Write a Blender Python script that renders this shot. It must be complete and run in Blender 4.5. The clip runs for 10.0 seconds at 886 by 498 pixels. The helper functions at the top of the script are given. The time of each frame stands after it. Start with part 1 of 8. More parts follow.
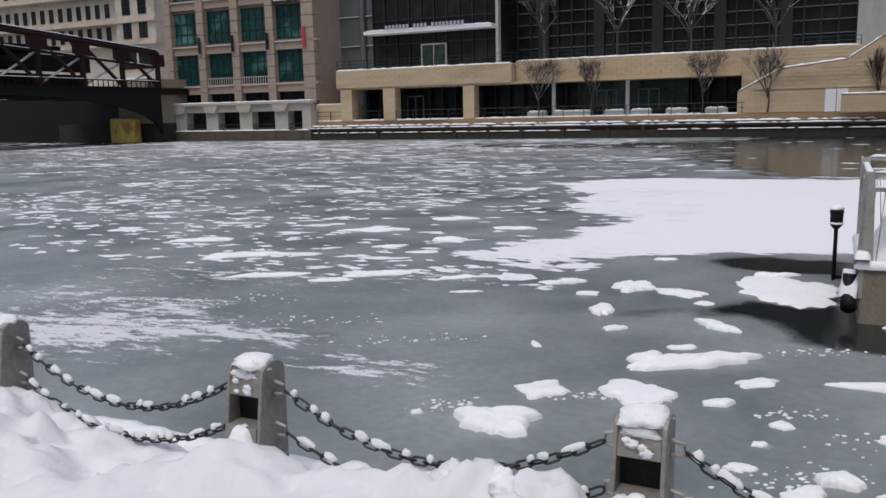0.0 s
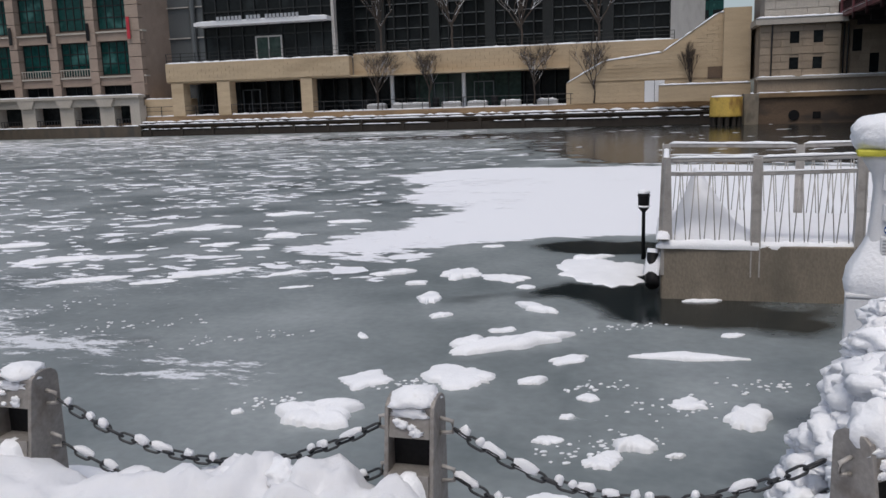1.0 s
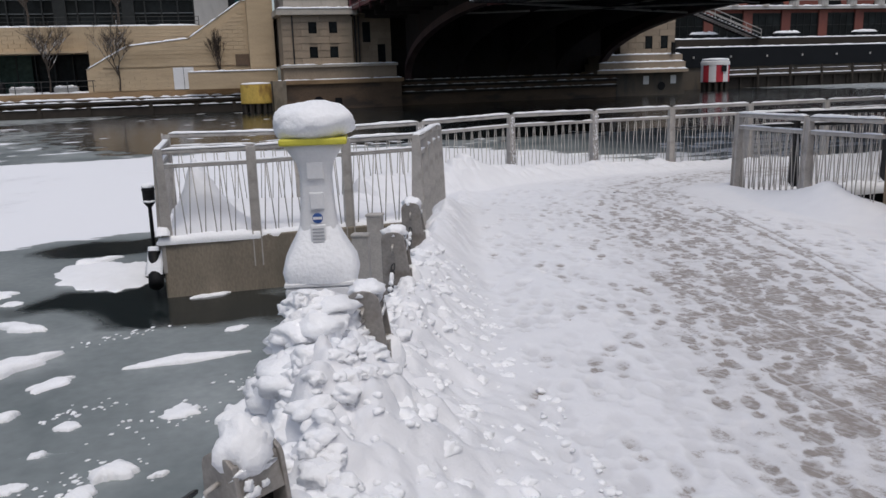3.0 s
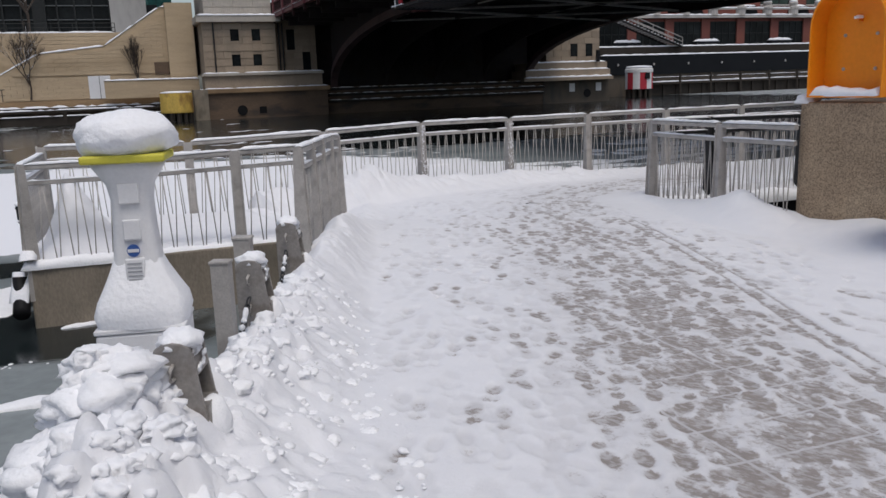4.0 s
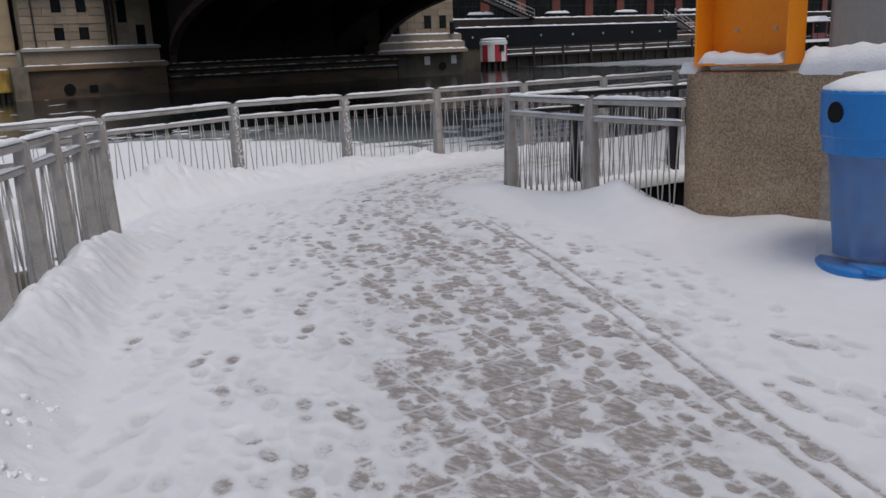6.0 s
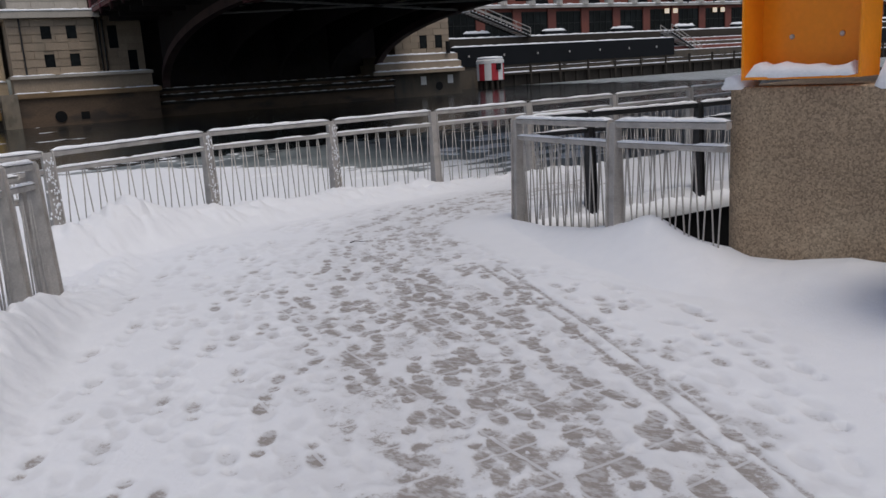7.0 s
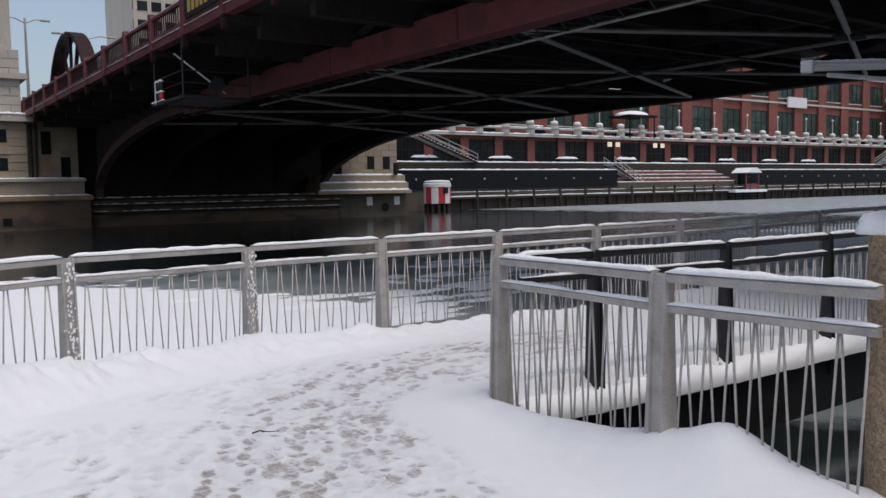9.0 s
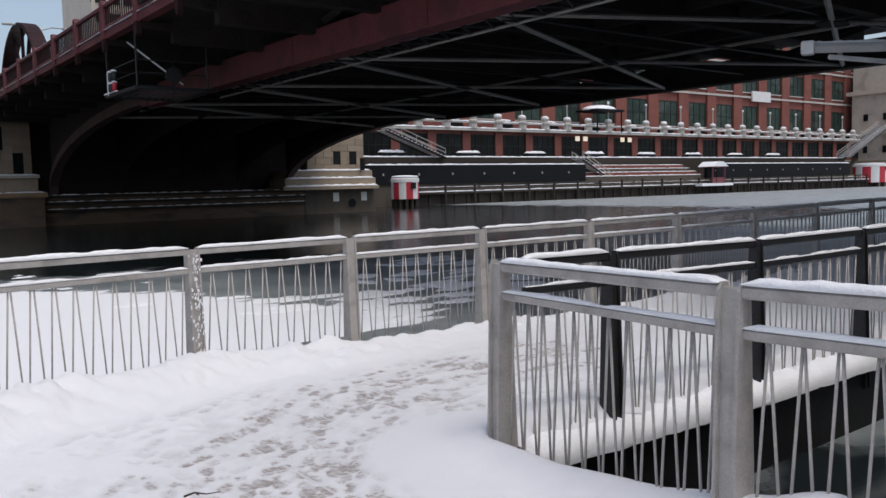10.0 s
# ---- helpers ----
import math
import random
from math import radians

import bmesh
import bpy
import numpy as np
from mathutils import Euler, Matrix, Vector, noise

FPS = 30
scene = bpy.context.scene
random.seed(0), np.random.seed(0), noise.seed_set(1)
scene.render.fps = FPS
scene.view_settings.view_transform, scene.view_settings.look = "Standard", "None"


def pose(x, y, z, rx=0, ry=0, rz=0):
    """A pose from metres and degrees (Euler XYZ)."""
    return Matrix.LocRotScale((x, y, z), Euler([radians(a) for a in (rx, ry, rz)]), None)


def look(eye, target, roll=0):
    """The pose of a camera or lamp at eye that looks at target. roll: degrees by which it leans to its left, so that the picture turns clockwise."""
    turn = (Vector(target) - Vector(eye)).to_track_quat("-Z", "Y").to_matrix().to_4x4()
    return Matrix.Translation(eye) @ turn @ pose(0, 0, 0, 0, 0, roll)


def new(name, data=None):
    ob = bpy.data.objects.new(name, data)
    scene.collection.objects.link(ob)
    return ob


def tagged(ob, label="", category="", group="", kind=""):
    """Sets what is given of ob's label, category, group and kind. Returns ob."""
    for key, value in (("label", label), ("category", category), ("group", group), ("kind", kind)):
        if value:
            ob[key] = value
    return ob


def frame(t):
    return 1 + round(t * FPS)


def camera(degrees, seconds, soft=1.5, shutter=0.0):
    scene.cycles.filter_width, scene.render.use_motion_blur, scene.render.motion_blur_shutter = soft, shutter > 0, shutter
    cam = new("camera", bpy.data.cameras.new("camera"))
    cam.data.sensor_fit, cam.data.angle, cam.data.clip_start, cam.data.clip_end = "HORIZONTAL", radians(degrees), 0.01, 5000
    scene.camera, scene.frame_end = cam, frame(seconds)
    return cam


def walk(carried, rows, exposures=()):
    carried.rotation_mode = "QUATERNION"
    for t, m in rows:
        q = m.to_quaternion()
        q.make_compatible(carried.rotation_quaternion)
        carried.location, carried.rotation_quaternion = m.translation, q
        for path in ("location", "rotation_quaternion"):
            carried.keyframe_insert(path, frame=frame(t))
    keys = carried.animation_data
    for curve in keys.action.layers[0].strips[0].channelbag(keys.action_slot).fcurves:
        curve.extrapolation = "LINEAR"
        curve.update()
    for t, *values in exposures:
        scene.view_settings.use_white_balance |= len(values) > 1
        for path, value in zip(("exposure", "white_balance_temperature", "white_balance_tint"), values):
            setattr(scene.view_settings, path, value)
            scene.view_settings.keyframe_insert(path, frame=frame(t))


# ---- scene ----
# ---------------------------------------------------------------- camera
cam = camera(56.8, 10.0)
METRES, EYE, TILT, LEAN, TURN = 9.0, 1.6, -9.4, 1.25, 0.0
ROWS = [
    (0.0, 0.0, 0.0, 0.0, 0.0, 0.0, 0.0),
    (0.5, 0.0163, -0.004, 0.0004, -5.26, -0.29, 1.28),
    (1.0, 0.0301, -0.0093, -0.0014, -10.61, -0.69, 2.3),
    (1.5, 0.0456, -0.0138, -0.0025, -23.36, -1.68, 4.62),
    (2.0, 0.0586, -0.0051, -0.0013, -31.29, -2.57, 5.4),
    (2.5, 0.0784, -0.0004, -0.0027, -37.75, -3.51, 6.66),
    (3.0, 0.1112, -0.001, 0.0006, -41.29, -4.11, 7.03),
    (4.5, 0.2387, 0.0464, 0.0039, -50.67, -5.13, 8.44),
    (5.0, 0.289, 0.0737, 0.0068, -55.91, -7.2, 8.63),
    (5.5, 0.3465, 0.1064, 0.0122, -55.65, -7.55, 9.05),
    (7.0, 0.5154, 0.2159, 0.0309, -55.8, -6.07, 10.54),
    (7.5, 0.5731, 0.2545, 0.0375, -56.38, -4.62, 9.87),
    (8.0, 0.6311, 0.2936, 0.0453, -59.58, -1.88, 9.56),
    (8.5, 0.6901, 0.3349, 0.0526, -59.67, 0.94, 8.78),
    (9.0, 0.7462, 0.3772, 0.0582, -59.85, 1.67, 8.55),
    (9.5, 0.7992, 0.4188, 0.065, -60.25, 1.46, 8.67),
    (10.0, 0.8586, 0.4545, 0.0689, -62.15, 1.01, 9.09),
]
walk(cam, [(t, pose(0, 0, EYE, TILT, LEAN, TURN) @ pose(METRES * x, METRES * y, METRES * z, 90 + pitch, roll, yaw)) for t, x, y, z, yaw, pitch, roll in ROWS],
     [(0.0, -0.04), (2.0, -0.08), (3.5, -0.12), (4.5, -0.08), (5.0, -0.18), (5.5, -0.32), (6.5, -0.3), (7.5, -0.19), (8.5, -0.04), (10.0, 0.17)])

# ---------------------------------------------------------------- light
world = bpy.data.worlds.new("winter_sky")
scene.world = world
world.use_nodes = True
wn = world.node_tree
wn.nodes.clear()
sky = wn.nodes.new("ShaderNodeTexSky")
sky.sky_type = 'NISHITA'
sky.sun_disc = False
sky.sun_elevation, sky.sun_rotation = radians(67), radians(205)
sky.dust_density, sky.air_density = 3.0, 1.0
sat = wn.nodes.new("ShaderNodeHueSaturation")
sat.inputs["Saturation"].default_value = 0.8
bg = wn.nodes.new("ShaderNodeBackground")
bg.inputs["Strength"].default_value = 0.14
wo = wn.nodes.new("ShaderNodeOutputWorld")
wn.links.new(sky.outputs[0], sat.inputs["Color"])
wn.links.new(sat.outputs[0], bg.inputs[0])
wn.links.new(bg.outputs[0], wo.inputs[0])

sun_data = bpy.data.lights.new("sun", 'SUN')
sun_data.energy, sun_data.angle, sun_data.color = 1.05, radians(25), (1.0, 0.96, 0.9)
sun_ob = new("sun", sun_data)
sun_ob.matrix_world = look((-4, -9, 24), (0, 0, 0))

# ---------------------------------------------------------------- materials


def mat(name, base, rough=0.7, metal=0.0, scale=6.0, vary=0.25, fine=60.0, bump=0.2, stain=None, stain_amt=0.0, stain_scale=1.2, stretch=(1, 1, 1), isl=0.0):
    """A surface with coarse and fine mottling, optional stains of another colour and fine relief."""
    m = bpy.data.materials.new(name)
    m.use_nodes = True
    nt = m.node_tree
    n, l = nt.nodes, nt.links
    b = n["Principled BSDF"]
    b.inputs["Metallic"].default_value = metal
    if max(base) < 0.06:
        b.inputs["Specular IOR Level"].default_value = 0.12
    tc = n.new("ShaderNodeTexCoord")
    mp = n.new("ShaderNodeMapping")
    mp.inputs["Scale"].default_value = stretch
    l.new(tc.outputs["Object"], mp.inputs[0])
    big = n.new("ShaderNodeTexNoise")
    big.inputs["Scale"].default_value, big.inputs["Detail"].default_value = scale, 5
    l.new(mp.outputs[0], big.inputs["Vector"])
    small = n.new("ShaderNodeTexNoise")
    small.inputs["Scale"].default_value, small.inputs["Detail"].default_value = fine, 3
    l.new(mp.outputs[0], small.inputs["Vector"])
    add = n.new("ShaderNodeMath")
    add.operation = 'ADD'
    l.new(big.outputs[0], add.inputs[0])
    l.new(small.outputs[0], add.inputs[1])
    rng = n.new("ShaderNodeMapRange")
    rng.inputs["From Min"].default_value, rng.inputs["From Max"].default_value = 0.6, 1.4
    rng.inputs["To Min"].default_value, rng.inputs["To Max"].default_value = 1 - vary, 1 + vary
    l.new(add.outputs[0], rng.inputs["Value"])
    col = n.new("ShaderNodeMix")
    col.data_type, col.blend_type = 'RGBA', 'MULTIPLY'
    col.inputs[0].default_value = 1.0
    col.inputs[6].default_value = (*base, 1)
    l.new(rng.outputs[0], col.inputs[7])
    out = col.outputs[2]
    if isl:
        inf = n.new("ShaderNodeObjectInfo")
        r2 = n.new("ShaderNodeMapRange")
        r2.inputs["To Min"].default_value, r2.inputs["To Max"].default_value = 1 - isl, 1 + isl
        l.new(inf.outputs["Random"], r2.inputs["Value"])
        c2 = n.new("ShaderNodeMix")
        c2.data_type, c2.blend_type = 'RGBA', 'MULTIPLY'
        c2.inputs[0].default_value = 1.0
        l.new(out, c2.inputs[6])
        l.new(r2.outputs[0], c2.inputs[7])
        out = c2.outputs[2]
    if stain:
        sn_ = n.new("ShaderNodeTexNoise")
        sn_.inputs["Scale"].default_value, sn_.inputs["Detail"].default_value = stain_scale, 6
        l.new(mp.outputs[0], sn_.inputs["Vector"])
        sr = n.new("ShaderNodeMapRange")
        sr.inputs["From Min"].default_value, sr.inputs["From Max"].default_value = 0.52, 0.66
        sr.inputs["To Max"].default_value = stain_amt
        l.new(sn_.outputs[0], sr.inputs["Value"])
        sm = n.new("ShaderNodeMix")
        sm.data_type = 'RGBA'
        l.new(sr.outputs[0], sm.inputs[0])
        l.new(out, sm.inputs[6])
        sm.inputs[7].default_value = (*stain, 1)
        out = sm.outputs[2]
    l.new(out, b.inputs["Base Color"])
    rr = n.new("ShaderNodeMapRange")
    rr.inputs["To Min"].default_value, rr.inputs["To Max"].default_value = max(0.02, rough - 0.12), min(1, rough + 0.12)
    l.new(big.outputs[0], rr.inputs["Value"])
    l.new(rr.outputs[0], b.inputs["Roughness"])
    if bump:
        bp = n.new("ShaderNodeBump")
        bp.inputs["Strength"].default_value, bp.inputs["Distance"].default_value = bump, 0.02
        l.new(add.outputs[0], bp.inputs["Height"])
        l.new(bp.outputs[0], b.inputs["Normal"])
    return m


SNOW = mat("snow", (0.86, 0.868, 0.89), 0.75, 0, 5, 0.05, 45, 0.35)
SNOW_FAR = mat("far_snow", (0.80, 0.81, 0.84), 0.8, 0, 2, 0.06, 12, 0.1)
STEEL = mat("galvanised_steel", (0.43, 0.405, 0.38), 0.55, 0.1, 9, 0.2, 80, 0.08, (0.22, 0.2, 0.18), 0.5, 5)
BOLLARD = mat("stainless_bollard", (0.30, 0.28, 0.26), 0.5, 0.4, 7, 0.25, 60, 0.1, (0.14, 0.11, 0.09), 0.7, 6)
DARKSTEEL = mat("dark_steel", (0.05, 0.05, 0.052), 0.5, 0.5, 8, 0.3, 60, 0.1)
CHAIN = mat("chain_iron", (0.06, 0.062, 0.065), 0.45, 0.7, 20, 0.3, 90, 0.1)
BLACK = mat("black_iron", (0.015, 0.015, 0.016), 0.5, 0.2, 8, 0.3, 60, 0.1)
CONC = mat("river_concrete", (0.235, 0.20, 0.155), 0.85, 0, 3, 0.25, 40, 0.4, (0.13, 0.115, 0.09), 0.7, 1.6, (1, 1, 0.5))
BEIGE = mat("beige_stone", (0.52, 0.45, 0.38), 0.85, 0, 0.8, 0.15, 9, 0.2, (0.24, 0.2, 0.16), 0.5, 0.4)
CONC_DARK = mat("wet_concrete", (0.085, 0.068, 0.05), 0.75, 0, 2, 0.3, 25, 0.3, (0.05, 0.045, 0.04), 0.8, 0.9, (1, 1, 0.4))
CONC_GREY = mat("grey_concrete", (0.33, 0.325, 0.315), 0.85, 0, 2, 0.15, 50, 0.25, (0.22, 0.22, 0.21), 0.5, 1.5, (1, 1, 0.3))
STONE = mat("pier_limestone", (0.31, 0.245, 0.18), 0.85, 0, 1.2, 0.2, 14, 0.3, (0.24, 0.2, 0.15), 0.7, 0.6, (1, 1, 0.35), isl=0.14)
STONE_PALE = mat("pale_limestone", (0.42, 0.38, 0.33), 0.85, 0, 0.8, 0.15, 9, 0.2, (0.35, 0.31, 0.26), 0.5, 0.4, (1, 1, 0.5))
TAN = mat("tan_brick", (0.47, 0.36, 0.235), 0.85, 0, 1.5, 0.14, 14, 0.2, (0.30, 0.22, 0.13), 0.5, 0.35, (0.35, 0.35, 2.0))
TERRA = mat("pinkish_terracotta", (0.32, 0.245, 0.195), 0.8, 0, 1.2, 0.2, 12, 0.3, (0.3, 0.22, 0.18), 0.5, 0.5)
REDBRICK = mat("red_brick", (0.20, 0.066, 0.05), 0.85, 0, 0.9, 0.22, 8, 0.2, (0.13, 0.042, 0.036), 0.5, 0.3)
QUAY = mat("stained_quay", (0.12, 0.08, 0.052), 0.8, 0, 0.6, 0.3, 9, 0.3, (0.05, 0.04, 0.035), 0.85, 0.4, (1, 1, 2.5))
MULLION = mat("dark_mullion", (0.03, 0.032, 0.032), 0.5, 0.3, 4, 0.2, 30, 0.0)
GREYPANEL = mat("grey_metal_panel", (0.11, 0.12, 0.125), 0.5, 0.3, 0.6, 0.15, 8, 0.05)
WHITEPAINT = mat("white_paint", (0.72, 0.72, 0.73), 0.45, 0, 6, 0.06, 60, 0.06)
# paler maroon for the curved ribs, the light on them put into it
RIBPAINT = mat("lit_rib_paint", (0.085, 0.05, 0.048), 0.7, 0, 1.2, 0.35, 14, 0.1, (0.03, 0.02, 0.02), 0.6, 0.5)
DULL_MAROON = mat("dull_maroon_paint", (0.032, 0.015, 0.016), 0.6, 0, 1.2, 0.3, 14, 0.1)
RUST = mat("rust_stained_stone", (0.27, 0.18, 0.10), 0.85, 0, 0.8, 0.25, 9, 0.2, (0.10, 0.06, 0.035), 0.7, 0.5, (0.4, 1, 3))
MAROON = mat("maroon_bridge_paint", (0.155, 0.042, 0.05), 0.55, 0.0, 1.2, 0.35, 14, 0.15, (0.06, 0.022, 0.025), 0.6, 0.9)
# near-black: the shade under the bridge is put into this steel's colour
BRIDGE_DARK = mat("shaded_bridge_steel", (0.034, 0.029, 0.029), 0.8, 0.0, 1.2, 0.4, 14, 0.1, (0.03, 0.02, 0.016), 0.5, 0.9)
BRACE = mat("grey_brace_steel", (0.40, 0.38, 0.36), 0.6, 0.2, 2, 0.3, 20, 0.1)
ORANGE = mat("orange_fibreglass", (0.92, 0.295, 0.012), 0.35, 0, 3, 0.07, 30, 0.03)
BLUE = mat("blue_plastic", (0.012, 0.20, 0.58), 0.38, 0, 4, 0.1, 40, 0.03)
BLUEBAG = mat("blue_liner", (0.010, 0.125, 0.38), 0.5, 0, 5, 0.25, 20, 0.1)
YELLOW = mat("rusty_yellow_paint", (0.62, 0.42, 0.09), 0.7, 0, 1.5, 0.2, 12, 0.15, (0.22, 0.1, 0.035), 0.8, 1.1, (1, 1, 0.5))
BAND = mat("yellow_band", (0.60, 0.55, 0.06), 0.5, 0, 6, 0.12, 40, 0.05)
WHITESTRIPE = mat("white_stripe_paint", (0.7, 0.69, 0.68), 0.6, 0, 2, 0.1, 15, 0.05)
REDSTRIPE = mat("red_stripe_paint", (0.45, 0.025, 0.04), 0.6, 0, 2, 0.2, 15, 0.05)
TIMBER = mat("dark_piles", (0.045, 0.038, 0.032), 0.8, 0, 2, 0.3, 20, 0.3)
BALUSTER = mat("pale_cast_stone", (0.47, 0.44, 0.41), 0.8, 0, 0.8, 0.15, 9, 0.2, (0.4, 0.38, 0.36), 0.5, 0.5)
BLACKWALL = mat("black_dock_wall", (0.009, 0.010, 0.012), 0.6, 0, 0.7, 0.3, 6, 0.1)
BARK = mat("winter_bark", (0.06, 0.045, 0.035), 0.9, 0, 8, 0.3, 40, 0.3)
GOLD = mat("gold_lettering", (0.55, 0.38, 0.10), 0.5, 0.2, 4, 0.1, 30, 0.0)
SIGNBLUE = mat("blue_sticker", (0.03, 0.09, 0.3), 0.5, 0, 6, 0.1, 40, 0.0)
INK = mat("grey_print", (0.35, 0.36, 0.38), 0.6, 0, 6, 0.1, 40, 0.0)
TWIG = mat("twig_bark", (0.05, 0.04, 0.035), 0.9, 0, 8, 0.3, 40, 0.2)


def glass(name, tint, rough=0.06, stain=None):
    """Window glazing of a lit-from-outside facade: dark, reflecting, faintly tinted; paler blotches painted as
    reflections.
    """
    return mat(name, tint, rough, 0.0, 0.25, 0.55, 3.0, 0.0, stain, 0.7, 0.35)


GLASS_TEAL = glass("teal_glazing", (0.010, 0.05, 0.046), 0.15, (0.10, 0.24, 0.22))
GLASS_DARK = glass("dark_glazing", (0.010, 0.012, 0.013), 0.22, (0.028, 0.033, 0.034))
GLASS_GREEN = glass("greenish_glazing", (0.03, 0.05, 0.042), 0.2, (0.09, 0.11, 0.10))
WARM = bpy.data.materials.new("lamp_glow")
WARM.use_nodes = True
WARM.node_tree.nodes["Principled BSDF"].inputs["Emission Color"].default_value = (1, 0.75, 0.45, 1)
WARM.node_tree.nodes["Principled BSDF"].inputs["Emission Strength"].default_value = 0.5

CLEAR = bpy.data.materials.new("scuffed_clear_plastic")
CLEAR.use_nodes = True
cn = CLEAR.node_tree
cb = cn.nodes["Principled BSDF"]
cb.inputs["Base Color"].default_value = (0.62, 0.70, 0.76, 1)
cb.inputs["Roughness"].default_value = 0.15
ctr = cn.nodes.new("ShaderNodeBsdfTransparent")
cno = cn.nodes.new("ShaderNodeTexNoise")
cno.inputs["Scale"].default_value = 7
crg = cn.nodes.new("ShaderNodeMapRange")
crg.inputs["To Min"].default_value, crg.inputs["To Max"].default_value = 0.04, 0.20
cmx = cn.nodes.new("ShaderNodeMixShader")
cn.links.new(cno.outputs[0], crg.inputs["Value"])
cn.links.new(crg.outputs[0], cmx.inputs[0])
cn.links.new(ctr.outputs[0], cmx.inputs[1])
cn.links.new(cb.outputs[0], cmx.inputs[2])
cn.links.new(cmx.outputs[0], cn.nodes["Material Output"].inputs[0])

AGG = mat("exposed_aggregate", (0.32, 0.235, 0.155), 0.9, 0, 2.5, 0.25, 40, 0.3, (0.40, 0.31, 0.21), 0.5, 2.0)
nt = AGG.node_tree
vor = nt.nodes.new("ShaderNodeTexVoronoi")
vor.inputs["Scale"].default_value = 84
tcx = nt.nodes.new("ShaderNodeTexCoord")
nt.links.new(tcx.outputs["Object"], vor.inputs["Vector"])
vr = nt.nodes.new("ShaderNodeMapRange")
vr.inputs["To Min"].default_value, vr.inputs["To Max"].default_value = 0.68, 1.42
sepc = nt.nodes.new("ShaderNodeSeparateColor")
nt.links.new(vor.outputs["Color"], sepc.inputs[0])
nt.links.new(sepc.outputs[0], vr.inputs["Value"])
mx = nt.nodes.new("ShaderNodeMix")
mx.data_type, mx.blend_type = 'RGBA', 'MULTIPLY'
mx.inputs[0].default_value = 1.0
bsdf = nt.nodes["Principled BSDF"]
nt.links.new(bsdf.inputs["Base Color"].links[0].from_socket, mx.inputs[6])
nt.links.new(vr.outputs[0], mx.inputs[7])
nt.links.new(mx.outputs[2], bsdf.inputs["Base Color"])
vb = nt.nodes.new("ShaderNodeBump")
vb.inputs["Strength"].default_value, vb.inputs["Distance"].default_value = 0.6, 0.006
vb.invert = True
nt.links.new(vor.outputs["Distance"], vb.inputs["Height"])
nt.links.new(vb.outputs[0], bsdf.inputs["Normal"])

# ---------------------------------------------------------------- mesh tools
UX, UY = 0.906, -0.423            # the river's direction in plan
FAR = Matrix(((UX, -UY, 0, 0), (UY, UX, 0, 0), (0, 0, 1, 0), (0, 0, 0, 1)))   # along river, across river, up
WATER_Z = -0.97


